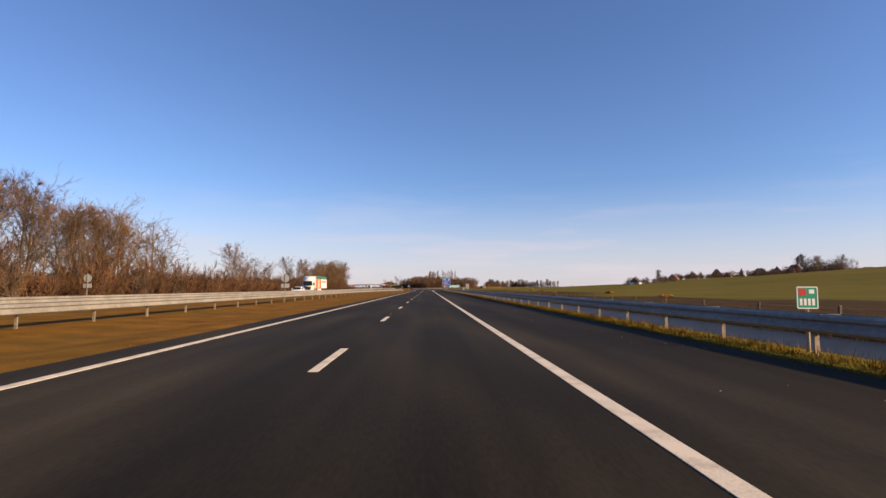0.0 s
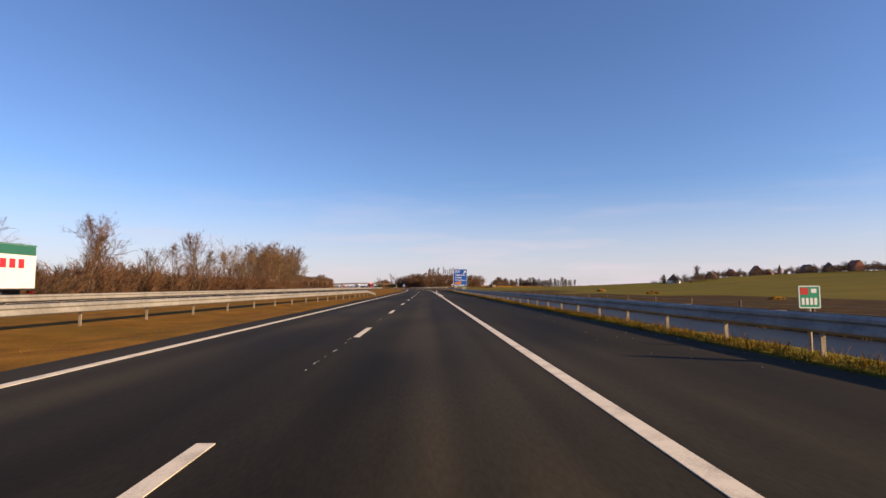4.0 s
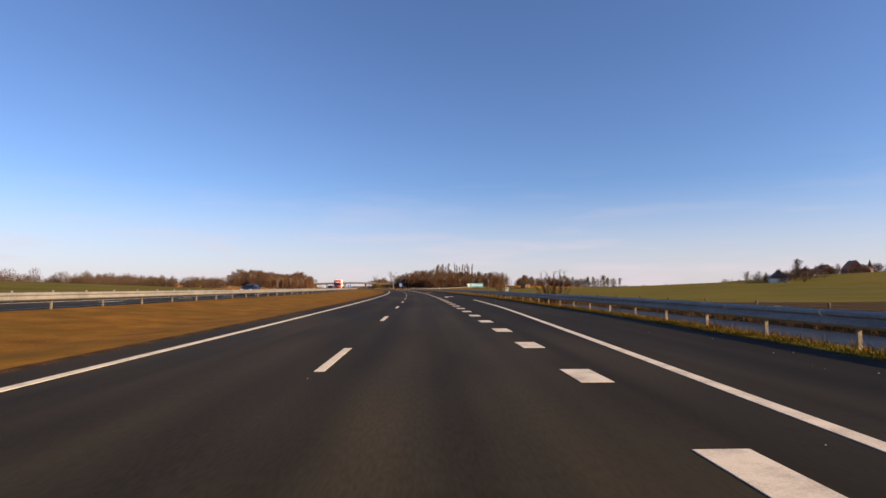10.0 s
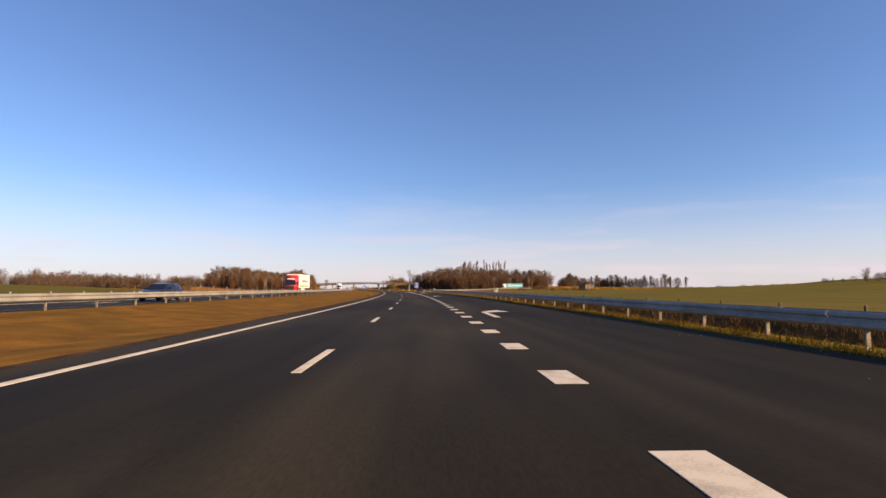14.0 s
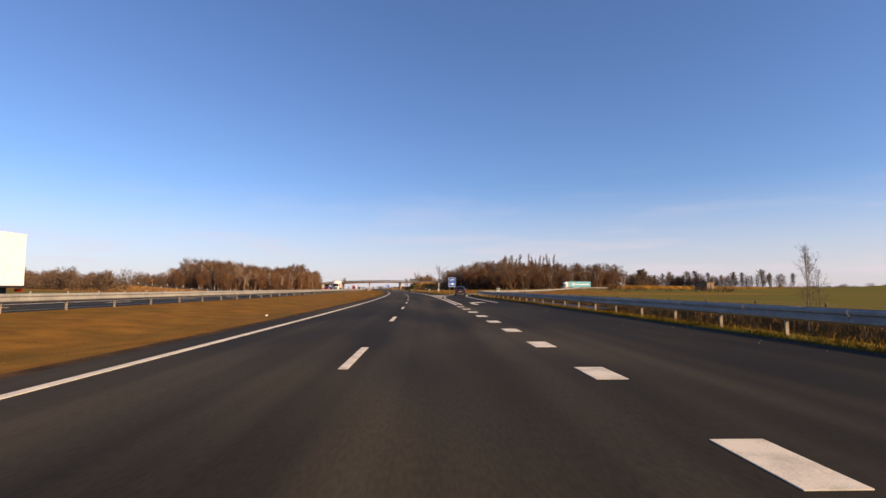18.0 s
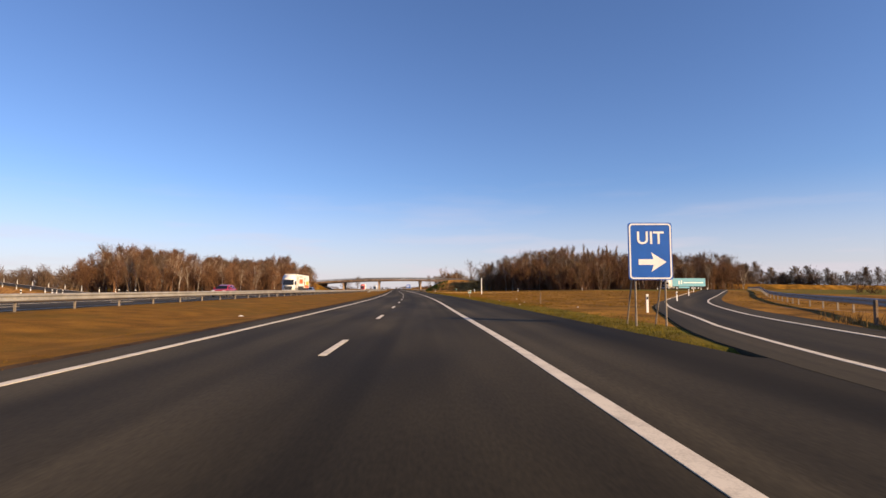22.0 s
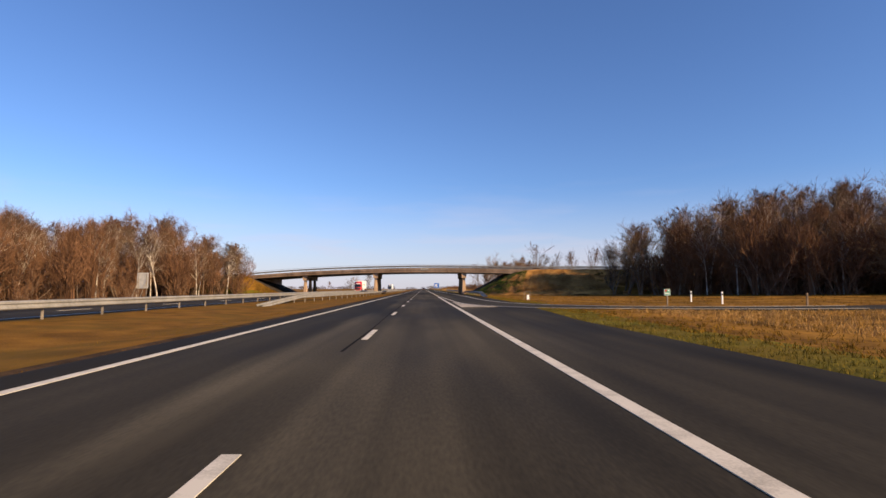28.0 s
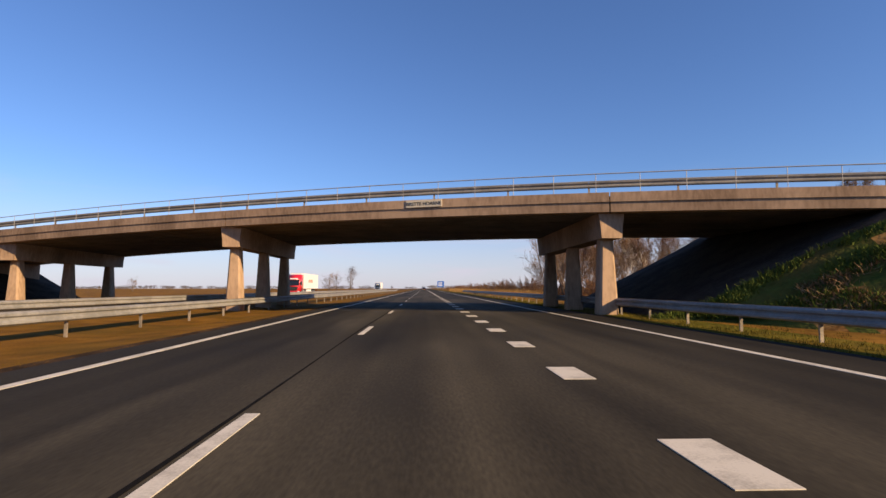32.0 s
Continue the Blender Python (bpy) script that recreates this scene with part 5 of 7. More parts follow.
for row, (lo, hi, step) in enumerate(((-39.5, -37.0, 2.9), (-43.5, -40.5, 3.4), (-48, -44.5, 4.2))):
    s = -32.0
    while s < (300 if row else 292):
        l = rng.uniform(lo, hi)
        k = rng.uniform(0.75, 1.12) * (1.0 if s < 240 else 0.72)
        m = at(s, l, ground_height(s, l), rng.uniform(0, 360)) @ Matrix.Diagonal((k * 1.3, k * 1.3, k, 1))
        b = new("shrub", SHRUBS[rng.choice((0, 0, 1, 1, 2))])
        b.matrix_world = m
        tagged(b, "reddish brown leafless shrub in the roadside belt", "shrub", "shrubs in the roadside belt")
        s += step * rng.uniform(0.7, 1.3)


for k in range(24):
    s = 259 + 1.9 * k + rng.uniform(-1, 1)
    stand("bare_tree", "tall leafless tree at the end of the belt", BELT, BROAD[(1, 2, 1, 0)[k % 4]], s, -47 + rng.uniform(-6, 4.5), rng.uniform(1.1, 1.3) * (0.72 + 0.28 * smooth(256, 268, s) * (1 - smooth(288, 306, s))), rng)


def inside(p, poly):
    c = False
    for (x0, y0), (x1, y1) in zip(poly, poly[1:] + poly[:1]):
        if (y0 > p[1]) != (y1 > p[1]) and p[0] < (x1 - x0) * (p[1] - y0) / (y1 - y0) + x0:
            c = not c
    return c


def _near(p, a, b):
    d = b - a
    return a + d * min(1.0, max(0.0, (p - a).dot(d) / d.dot(d)))


def wood(poly, n, group, kinds, low, high, gap=2.6, seed=5, tall=lambda s, l: 1.0):
    """Trees scattered inside an outline of (s, l), never closer than the gap."""
    r = random.Random(seed)
    xs, ys = [p[0] for p in poly], [p[1] for p in poly]
    got = []
    tries = 0
    while len(got) < n and tries < 20000:
        tries += 1
        p = (r.uniform(min(xs), max(xs)), r.uniform(min(ys), max(ys)))
        if not inside(p, poly) or any((p[0] - q[0]) ** 2 + (p[1] - q[1]) ** 2 < gap * gap for q in got):
            continue
        got.append(p)
        bank, label, name = kinds(r)
        edge = min((Vector(p) - _near(Vector(p), Vector(u), Vector(v))).length for u, v in zip(poly, poly[1:] + poly[:1]))
        stand(name, label, group, bank, p[0], p[1], r.uniform(low, high) * (0.74 + 0.26 * min(1.0, edge / 9.0)) * tall(*p), r)
    return got


def mixed(r):
    if r.random() < 0.62:
        return r.choice(BIRCHES), "tall bare birch with a pale trunk", "birch_tree"
    return r.choice(SLIM), "tall slim leafless woodland tree", "bare_tree"


def darker(r):
    k = r.random()
    if k < 0.38:
        return r.choice(BIRCHES), "tall bare birch with a pale trunk", "birch_tree"
    return r.choice(SLIM + BROAD[1:3]), "tall leafless woodland tree with a fine crown", "bare_tree"


LEFT_WOOD = [(818, -44), (770, -43), (742, -44), (722, -54), (712, -82), (722, -110), (755, -116), (800, -82), (822, -60)]
wood(LEFT_WOOD, 185, "birch wood beyond the opposite carriageway", mixed, 0.84, 1.07, 2.1, 5, lambda s, l: 1.0 + 0.28 * smooth(755, 790, s) * smooth(-74, -54, l) + 0.3 * smooth(62, 96, -l))
RIGHT_WOOD = [(777, 39), (764, 41), (746, 49), (730, 64), (730, 92), (735, 120), (745, 146), (766, 148), (768, 112), (778, 80), (782, 58)]
wood(RIGHT_WOOD, 205, "bare wood beside the entry ramp", darker, 0.92, 1.14, 2.2, 6, lambda s, l: (0.94 + 0.34 * smooth(742, 766, s)) * (0.78 + 0.22 * smooth(2, 14, math.hypot(s - 777, l - 39))))
r2 = random.Random(8)
for s, l, q in ((776, 36.6, 0.80), (773, 38.0, 0.92), (778, 39.5, 1.0), (769, 38.6, 0.95), (774, 41.0, 1.08), (779, 37.6, 0.72), (766, 40.0, 1.0)):
    stand("bare_tree", "dark leafless tree at the corner of the wood", "bare wood beside the entry ramp", BROAD[int(s) % 4], s, l, q, r2)
for s, l, q in ((808, -43, 1.1), (813, -45.5, 1.3), (818, -43.5, 1.0), (821, -47, 1.25), (815, -49, 1.35), (806, -47, 1.2)):
    b = new("shrub", SHRUBS[int(s) % 3])
    b.matrix_world = at(s, l, ground_height(s, l), 37 * s) @ Matrix.Diagonal((q, q, q, 1))
    tagged(b, "dense leafless shrub at the wood's edge", "shrub", "shrubs at the wood's edge")
for s, l, q in ((812, -47, 0.78), (817, -46, 0.7), (809, -45, 0.85)):
    stand("bare_tree", "slim leafless tree at the wood's edge", "birch wood beyond the opposite carriageway", SLIM[int(l) % 3], s, l, q, r2)
for s, l, q in ((812, -47.5, 0.76), (808, -49, 0.72), (814, -50.5, 0.68), (806, -46.5, 0.7)):
    stand("bare_tree", "dense narrow leafless tree at the wood's edge", "birch wood beyond the opposite carriageway", POPLARS[int(s) % 2], s, l, q, r2)


def shrub_mass(name, label, poses, bank, seed):
    """Undergrowth as one mass of many shrubs."""
    r = random.Random(seed)
    vs, fs, ix, n = [], [], [], 0
    raw = []
    for me in bank:
        co = np.empty(len(me.vertices) * 3)
        me.vertices.foreach_get("co", co)
        raw.append((co.reshape(-1, 3), [tuple(p.vertices) for p in me.polygons], [p.material_index for p in me.polygons]))
    for m in poses:
        co, f, i = r.choice(raw)
        a = np.array(m)
        vs.append(co @ a[:3, :3].T + a[:3, 3])
        fs += [tuple(k + n for k in q) for q in f]
        ix += i
        n += len(co)
    ob = new(name, mesh_of(name, np.concatenate(vs), fs, [BARK, TWIG_RED], ix))
    return tagged(ob, label, "undergrowth", kind="stuff")


def ring_poses(poly, n, r, lo, hi, depth):
    out = []
    cx, cy = sum(p[0] for p in poly) / len(poly), sum(p[1] for p in poly) / len(poly)
    for k in range(n):
        i = r.randrange(len(poly))
        f = r.random()
        a, b = poly[i], poly[(i + 1) % len(poly)]
        g = r.uniform(0, depth)
        s, l = a[0] + (b[0] - a[0]) * f, a[1] + (b[1] - a[1]) * f
        s, l = s + (cx - s) * g, l + (cy - l) * g
        q = r.uniform(lo, hi)
        out.append(at(s, l, ground_height(s, l), r.uniform(0, 360)) @ Matrix.Diagonal((q * 1.2, q * 1.2, q, 1)))
    return out


THIN = [shrub_mesh(81 + k, 4.6, TWIG_RED, 10, 62) for k in range(3)]
shrub_mass("undergrowth", "brown leafless undergrowth of the birch wood", ring_poses(LEFT_WOOD, 120, r2, 0.5, 1.0, 0.5) + ring_poses(LEFT_WOOD, 160, r2, 1.0, 1.8, 0.75), THIN, 1)
shrub_mass("undergrowth", "brown leafless undergrowth of the ramp wood", ring_poses(RIGHT_WOOD, 150, r2, 0.5, 1.0, 0.5) + ring_poses(RIGHT_WOOD, 230, r2, 1.1, 2.1, 0.75), THIN, 2)
belt_mass = []
for k in range(230):
    s, l = rng.uniform(-34, 299), rng.uniform(-54, -39)
    q = rng.uniform(0.9, 1.55) * (1.25 if s < 95 else 0.75 if s > 252 else 1.0)
    belt_mass.append(at(s, l, ground_height(s, l), rng.uniform(0, 360)) @ Matrix.Diagonal((q * 1.1, q * 1.1, q, 1)))
shrub_mass("undergrowth", "dense brown thicket inside the roadside belt", belt_mass, THIN, 4)
brush = []
for k in range(34):
    s, l = r2.uniform(588, 618), r2.uniform(66, 104)
    q = r2.uniform(0.18, 0.42)
    brush.append(at(s, l, ground_height(s, l), r2.uniform(0, 360)) @ Matrix.Diagonal((q * 2.0, q * 2.0, q, 1)))
shrub_mass("brushwood", "low brown brushwood beside the shed", brush, THIN, 6)
# single and grouped trees farther off
for s, l, k, h in ((303.5, 14.6, 0, 0.86), (340.5, 16.6, 1, 0.74)):
    b = new("willow_shrub", shrub_mesh(91 + k, 4.6, TWIG_RED, 26, 80))
    b.matrix_world = at(s, l, -0.65, 40 * k) @ Matrix.Diagonal((h * 0.8, h * 0.8, h, 1))
    tagged(b, "tall reddish leafless willow shrub on the ditch bank", "shrub", "willow shrubs on the ditch bank")
for s, l, h in ((467.8, 18.9, 0.30), (468.8, 19.8, 0.27), (469.8, 21.0, 0.22)):
    stand("bare_tree", "thin young leafless tree beside the ditch", "young trees beside the ditch", SAPLING, s, l, h, rng, -0.5, 0.8)
for k in range(26):
    f = k / 25
    if 0.36 < f < 0.42:
        continue
    stand("poplar_tree", "tall bare poplar in a distant row", "distant poplars", POPLARS[k % 3], 800 + 70 * math.sin(math.pi * f) + rng.uniform(-10, 10), 178 + 116 * f + rng.uniform(-2, 2), rng.uniform(0.75, 1.02), rng)
for k, (l, h) in enumerate(((107.5, 0.92), (109.5, 1.02), (111.6, 1.0), (113.4, 0.96), (115.6, 1.04), (119.5, 0.92), (122.6, 1.06), (127.5, 0.8), (132, 1.1), (134.5, 1.0), (138, 0.94), (141, 1.04), (143.5, 1.0), (147, 1.08), (150, 0.96), (153.5, 1.05))):
    stand("poplar_tree", "tall bare poplar behind the embankment", "distant poplars", COLUMNS[k % 2], 905 - 0.4 * k, l, h * 1.05, rng, None, 1.0 if k < 7 else 0.6)
for s, l, h in ((905, 33, 1.0), (898, 41, 0.9), (915, 52, 1.3), (908, 60, 1.0), (902, 66, 1.05), (918, 78, 1.2), (905, 83, 1.1), (912, 94, 1.0), (900, 99, 0.9)):
    stand("bare_tree", "leafless broad tree beyond the bridge", "trees beyond the bridge", BROAD[int(l) % 4], s, l, h * 1.3, rng, None, 0.8)
BEYOND = [(836, 17), (842, 26), (838, 40), (862, 46), (905, 48), (914, 33), (880, 25)]
wood(BEYOND, 46, "trees beyond the bridge", darker, 0.72, 0.95, 2.3, 12)
hedge = []
for k in range(150):
    s, l = 834 + 270 * rng.random() ** 1.6, 16 + rng.uniform(0, 10)
    q = rng.uniform(0.45, 0.8)
    hedge.append(at(s, l, ground_height(s, l), rng.uniform(0, 360)) @ Matrix.Diagonal((q * 1.3, q * 1.3, q, 1)))
shrub_mass("hedge", "reddish leafless hedge along the road beyond the bridge", hedge, THIN, 3)
for s, l, h in ((1080, -48, 0.9), (1090, -54, 0.8), (1075, -40, 1.1), (1000, -120, 0.5), (980, -150, 0.6), (1110, -75, 0.6)):
    stand("bare_tree", "leafless tree standing in the far fields", "far field trees", BROAD[int(h * 10) % 4], s, l, h, rng)
for s, l, h in ((655, 337, 0.85), (657, 341, 0.7), (632, 345, 0.7), (640, 372, 1.0), (628, 360, 0.9)):
    stand("bare_tree", "leafless round tree on the pasture's edge", "pasture trees", BROAD[int(s) % 4], s, l, h, rng)
for s, l, h in ((335, 268, 1.0), (338, 274, 1.1), (330, 279, 1.05), (336, 262, 0.95), (328, 286, 0.8)):
    stand("bare_tree", "broad tree on the rise near the village", "trees on the rise", BROAD[int(s) % 4], s, l, h, rng)
for s, l, h in ((339, 262, 1.0), (341, 259, 0.9)):
    stand("poplar_tree", "tall bare poplar on the rise near the village", "trees on the rise", POPLARS[1], s, l, h, rng)
stand("poplar_tree", "tall bare poplar beside the farm", "trees on the rise", POPLARS[1], 623, 352, 1.25, rng)


def far_tree(seed, h=10.0, wide=0.42, n=420, mid=0.52, half=0.47, thin=1.0):
    """A distant leafless tree: a crown of many loose twigs round a short trunk."""
    r = random.Random(seed)
    vs, fs = [], []
    for _ in range(n):
        while True:
            c = Vector((r.uniform(-1, 1), r.uniform(-1, 1), r.uniform(-1, 1)))
            if c.length < 1:
                break
        c = Vector((c.x * h * wide, c.y * h * wide, h * (mid + half * c.z)))
        lump = 0.75 + 0.4 * noise.noise(Vector((c.x * 0.5, c.y * 0.5, c.z * 0.5 + seed)))
        c = Vector((c.x * lump, c.y * lump, c.z * (0.9 + 0.1 * lump)))
        d = (Vector((c.x, c.y, h * 0.3)) + Vector((r.gauss(0, 1.6), r.gauss(0, 1.6), r.gauss(0, 1.2)))).normalized()
        u = d.orthogonal().normalized()
        u.rotate(Matrix.Rotation(r.random() * math.tau, 3, d))
        w = r.uniform(0.05, 0.13) * thin
        i = len(vs)
        vs += [c - u * w, c + u * w, c + d * r.uniform(0.8, 1.9)]
        fs.append((i, i + 1, i + 2))
    for _ in range(5):
        x, y = r.uniform(-0.5, 0.5), r.uniform(-0.5, 0.5)
        i = len(vs)
        vs += [(x - 0.14, y, -0.5), (x + 0.14, y, -0.5), (x + r.uniform(-1, 1), y + r.uniform(-1, 1), h * 0.75)]
        fs.append((i, i + 1, i + 2))
    return np.array([tuple(v) for v in vs]), np.array(fs)


FINE_TREES = [far_tree(10 + k, 10.0, 0.36, 900, 0.60, 0.40, 0.4) for k in range(3)]
FAR_TREES = [far_tree(k) for k in range(4)] + [far_tree(4, 10.0, 0.16, 260), far_tree(5, 10.0, 0.55, 460)]


def far_woods(name, label, spots, material, seed, bank=FAR_TREES):
    """Distant woods as one mass of many trees. spots: place, height, breadth."""
    r = random.Random(seed)
    vs, fs, n = [], [], 0
    for p, h, w in spots:
        v, f = r.choice(bank)
        a = r.random() * math.tau
        c, s = math.cos(a), math.sin(a)
        k = w / 4.2
        vs.append(np.stack([(v[:, 0] * c - v[:, 1] * s) * k + p.x, (v[:, 0] * s + v[:, 1] * c) * k + p.y, v[:, 2] * h / 10.0 + p.z], 1))
        fs.append(f + n)
        n += len(v)
    ob = new(name, mesh_of(name, np.concatenate(vs).tolist(), np.concatenate(fs).tolist(), material))
    return tagged(ob, label, "woods", kind="stuff")


spots = []
r3 = random.Random(31)
for k in range(190):
    f = k / 189
    s, l = 540 + 350 * f, -330 + 140 * f + r3.uniform(-14, 14)
    spots.append((P(s, l, ground_height(s, l) - 0.4), r3.uniform(7.5, 13) * (1.35 if r3.random() < 0.12 else 1.0), r3.uniform(3.5, 6.5)))
for k in range(90):
    spots.append((P(735 + r3.uniform(0, 110), -190 - r3.uniform(0, 50), -0.4), r3.uniform(9, 15), r3.uniform(3.5, 6)))
for k in range(40):
    spots.append((P(770 + r3.uniform(0, 60), -125 - r3.uniform(0, 30), -0.4), r3.uniform(8, 12), r3.uniform(3.5, 6)))
for k in range(75):
    s = r3.uniform(648, 735)
    l = -12 - float(np.interp(s, [q[0] for q in CLIMB], [-q[1] for q in CLIMB])) - r3.uniform(8, 55)
    spots.append((P(s, l, ground_height(s, l) - 0.4), r3.uniform(5, 9.5), r3.uniform(3, 5.5)))
far_woods("far_woods", "distant bare woods and farm trees across the fields", spots, TWIG, 3)
spots = []
for k in range(380):
    f = k / 379
    ang = radians(52 + 101 * f)
    d = 1350 + 120 * math.sin(9 * f) + r3.uniform(-40, 40)
    c = P(620, 0)
    p = Vector((c.x + d * math.cos(ang), c.y + d * math.sin(ang), -0.5))
    if -24 < math.degrees(ang) - 102.5 < 24 and r3.random() < 0.45:
        continue
    spots.append((p, r3.uniform(5, 10) * (0.6 + 0.6 * noise.noise(Vector((f * 14, 0, 0))) ** 2 + 0.2), r3.uniform(7, 13)))
far_woods("far_woods", "hazy line of woods along the horizon", spots, TWIG, 4)
spots = []
for k in range(120):
    f = k / 119
    s, l = 720 - 250 * f, 360 + 140 * math.sin(2.6 * f) + r3.uniform(-10, 50)
    spots.append((P(s, l, ground_height(s, l) - 0.3), r3.uniform(3.5, 7.5), r3.uniform(2.5, 5)))
for k in range(95):
    f = r3.random()
    if 0.36 < f < 0.42:
        continue
    s, l = 800 + 70 * math.sin(math.pi * f) + r3.uniform(-10, 10), 178 + 116 * f
    spots.append((P(s, l, ground_height(s, l) - 0.3), r3.uniform(8, 12.5), r3.uniform(3.6, 5.6)))
for k in range(26):
    s, l = 690 + r3.uniform(0, 110), 300 + r3.uniform(0, 60)
    spots.append((P(s, l, ground_height(s, l) - 0.3), r3.uniform(2, 4.5), r3.uniform(2.5, 5)))
for s0, l0 in ((640, 372), (700, 470), (735, 540), (765, 585), (690, 560), (655, 590), (620, 600), (590, 560), (470, 450), (500, 480)):
    for k in range(9):
        s, l = s0 + r3.uniform(-24, 24), l0 + r3.uniform(-24, 24)
        spots.append((P(s, l, ground_height(s, l) - 0.3), r3.uniform(6, 11), r3.uniform(3.0, 5.5)))
_row = [(632, 352), (700, 470), (765, 585), (700, 575), (640, 590), (590, 560), (500, 480), (455, 440)]
for k in range(110):
    f = k / 109 * 6.99
    i = int(f)
    s, l = (_row[i][j] + (_row[i + 1][j] - _row[i][j]) * (f - i) + r3.uniform(-9, 9) for j in (0, 1))
    spots.append((P(s, l, ground_height(s, l) - 0.3), r3.uniform(4, 9.5), r3.uniform(3.0, 5.5)))
for k in range(16):
    s, l = 333 + r3.uniform(-7, 7), 272 + r3.uniform(-12, 16)
    spots.append((P(s, l, ground_height(s, l) - 0.3), r3.uniform(7, 12), r3.uniform(3.5, 5.5)))
far_woods("far_woods", "dark bare garden trees around the village", spots, TWIG, 5)
# loose crown growth that fills the two woods
for nm, poly, sd in (("birch wood", LEFT_WOOD, 21), ("ramp wood", RIGHT_WOOD, 22)):
    r = random.Random(sd)
    spots = []
    while len(spots) < 150:
        p = (r.uniform(700, 830), r.uniform(min(q[1] for q in poly), max(q[1] for q in poly)))
        if inside(p, poly):
            spots.append((P(p[0], p[1], ground_height(*p) - 0.2), r.uniform(8.0, 11.5) * (1.1 if p[1] > 0 and p[0] > 750 else 1.0) * (0.74 + 0.26 * smooth(2, 14, math.hypot(p[0] - 777, p[1] - 39))), r.uniform(2.8, 4.4)))
    tree_fill = far_woods("thicket", "fine brown twigs filling the " + nm, spots, TWIG_RED, sd, FINE_TREES)


# ---- village ----
def house(s, l, w, d, h, roof_h, wall, roof, turn, label):
    z = ground_height(s, l)
    hs = thing("house", label, "house", at(s, l, z, turn), "village houses")
    part("wall", boxes((-w / 2, w / 2, -d / 2, d / 2, -0.6, h)), wall, hs)
    bm = bmesh.new()
    prism(bm, [(-d / 2 - 0.35, h - 0.1), (d / 2 + 0.35, h - 0.1), (0, h + roof_h)], -w / 2 - 0.3, w / 2 + 0.3, "x")
    rf = part("roof", bm, roof, hs)
    part("chimney", boxes((w * 0.25, w * 0.25 + 0.6, -0.3, 0.3, h + roof_h * 0.4, h + roof_h + 0.8)), BRICK, hs)
    for k in range(max(2, int(w / 3))):
        x = -w / 2 + 1.2 + k * (w - 2.4) / max(1, int(w / 3) - 1)
        part("window", boxes((x - 0.5, x + 0.5, -d / 2 - 0.04, -d / 2 + 0.05, 0.9, 2.2)), GLASS_DARK, hs)
    part("door", boxes((-0.45, 0.45, -d / 2 - 0.05, -d / 2 + 0.05, 0, 2.1)), SIGN_WHITE, hs)
    return hs


house(587, 294, 26, 11, 2.8, 6.0, RENDER_WHITE, ROOF_DARK, 50, "long white farmhouse with a dark tiled roof")
house(606, 316, 20, 9, 2.6, 2.6, RENDER_WHITE, ROOF_DARK, 55, "low pale barn behind the farmhouse")
for s, l, w, d, h, rh, wl, rf, tn in ((664, 414, 20, 11, 3.5, 5.5, BRICK, ROOF_DARK, 40),
                                      (691, 469, 20, 10, 3.5, 5.5, BRICK, ROOF_RED, 60),
                                      (707, 526, 26, 14, 4.5, 9, BRICK, ROOF_RED, 55),
                                      (719, 560, 17, 11, 4.5, 6, BRICK, ROOF_DARK, 30),
                                      (667, 567, 26, 13, 4, 7.5, BRICK, ROOF_DARK, 60),
                                      (647, 576, 24, 13, 4.5, 8, BRICK, ROOF_DARK, 45),
                                      (590, 531, 16, 10, 4.5, 7, BRICK, ROOF_RED, 70),
                                      (487, 464, 13, 9, 3.5, 5, BRICK, ROOF_DARK, 50),
                                      (472, 459, 15, 10, 4, 6.5, BRICK, ROOF_DARK, 40),
                                      (456, 451, 16, 10, 4, 6.5, BRICK, ROOF_DARK, 70)):
    house(s, l, w, d, h, rh, wl, rf, tn, ("brick house with a red tiled roof" if rf is ROOF_RED else "village house with a dark tiled roof"))
spots = []
for s0, l0 in ((587, 294), (606, 316), (664, 414), (691, 469), (707, 526), (719, 560), (667, 567), (647, 576), (590, 531), (487, 464), (472, 459), (456, 451), (680, 440), (630, 550), (610, 545), (520, 480)):
    for k in range(9):
        s, l = s0 + r3.uniform(-16, 12), l0 + r3.uniform(-20, 16)
        spots.append((P(s, l, ground_height(s, l) - 0.3), r3.uniform(3.0, 7.5) if k < 7 else r3.uniform(8, 12), r3.uniform(2.4, 4.6)))
far_woods("far_woods", "bare hedges and garden trees round the houses", spots, TWIG, 9)
church = thing("church", "small brick village church with a dark spire", "church", at(783, 633, ground_height(783, 633), 20))
part("nave", boxes((-5, 5, -9, 9, -0.6, 6)), BRICK, church)
bm = bmesh.new()
prism(bm, [(-5.3, 5.9), (5.3, 5.9), (0, 10.5)], -9.2, 9.2)
part("nave_roof", bm, ROOF_DARK, church)
part("tower", boxes((-2, 2, -13, -9, -0.6, 15)), BRICK, church)
bm = bmesh.new()
lo = [bm.verts.new(v) for v in ((-2.2, -13.2, 15), (2.2, -13.2, 15), (2.2, -8.8, 15), (-2.2, -8.8, 15))]
tip = bm.verts.new((0, -11, 24))
for k in range(4):
    bm.faces.new((lo[k], lo[(k + 1) % 4], tip))
bm.faces.new(lo[::-1])
part("spire", bm, ROOF_DARK, church)
shed = thing("shed", "dark timber shed beside the ditch", "shed", at(625, 112, ground_height(625, 112), 30))
part("wall", boxes((-2.6, 2.6, -2.2, 2.2, -0.3, 2.6)), BARK, shed)
part("roof", boxes((-2.9, 2.9, -2.5, 2.5, 2.6, 2.85)), ROOF_DARK, shed)
part("door", boxes((-0.5, 0.5, -2.25, -2.18, 0, 2.1)), BLACK, shed)
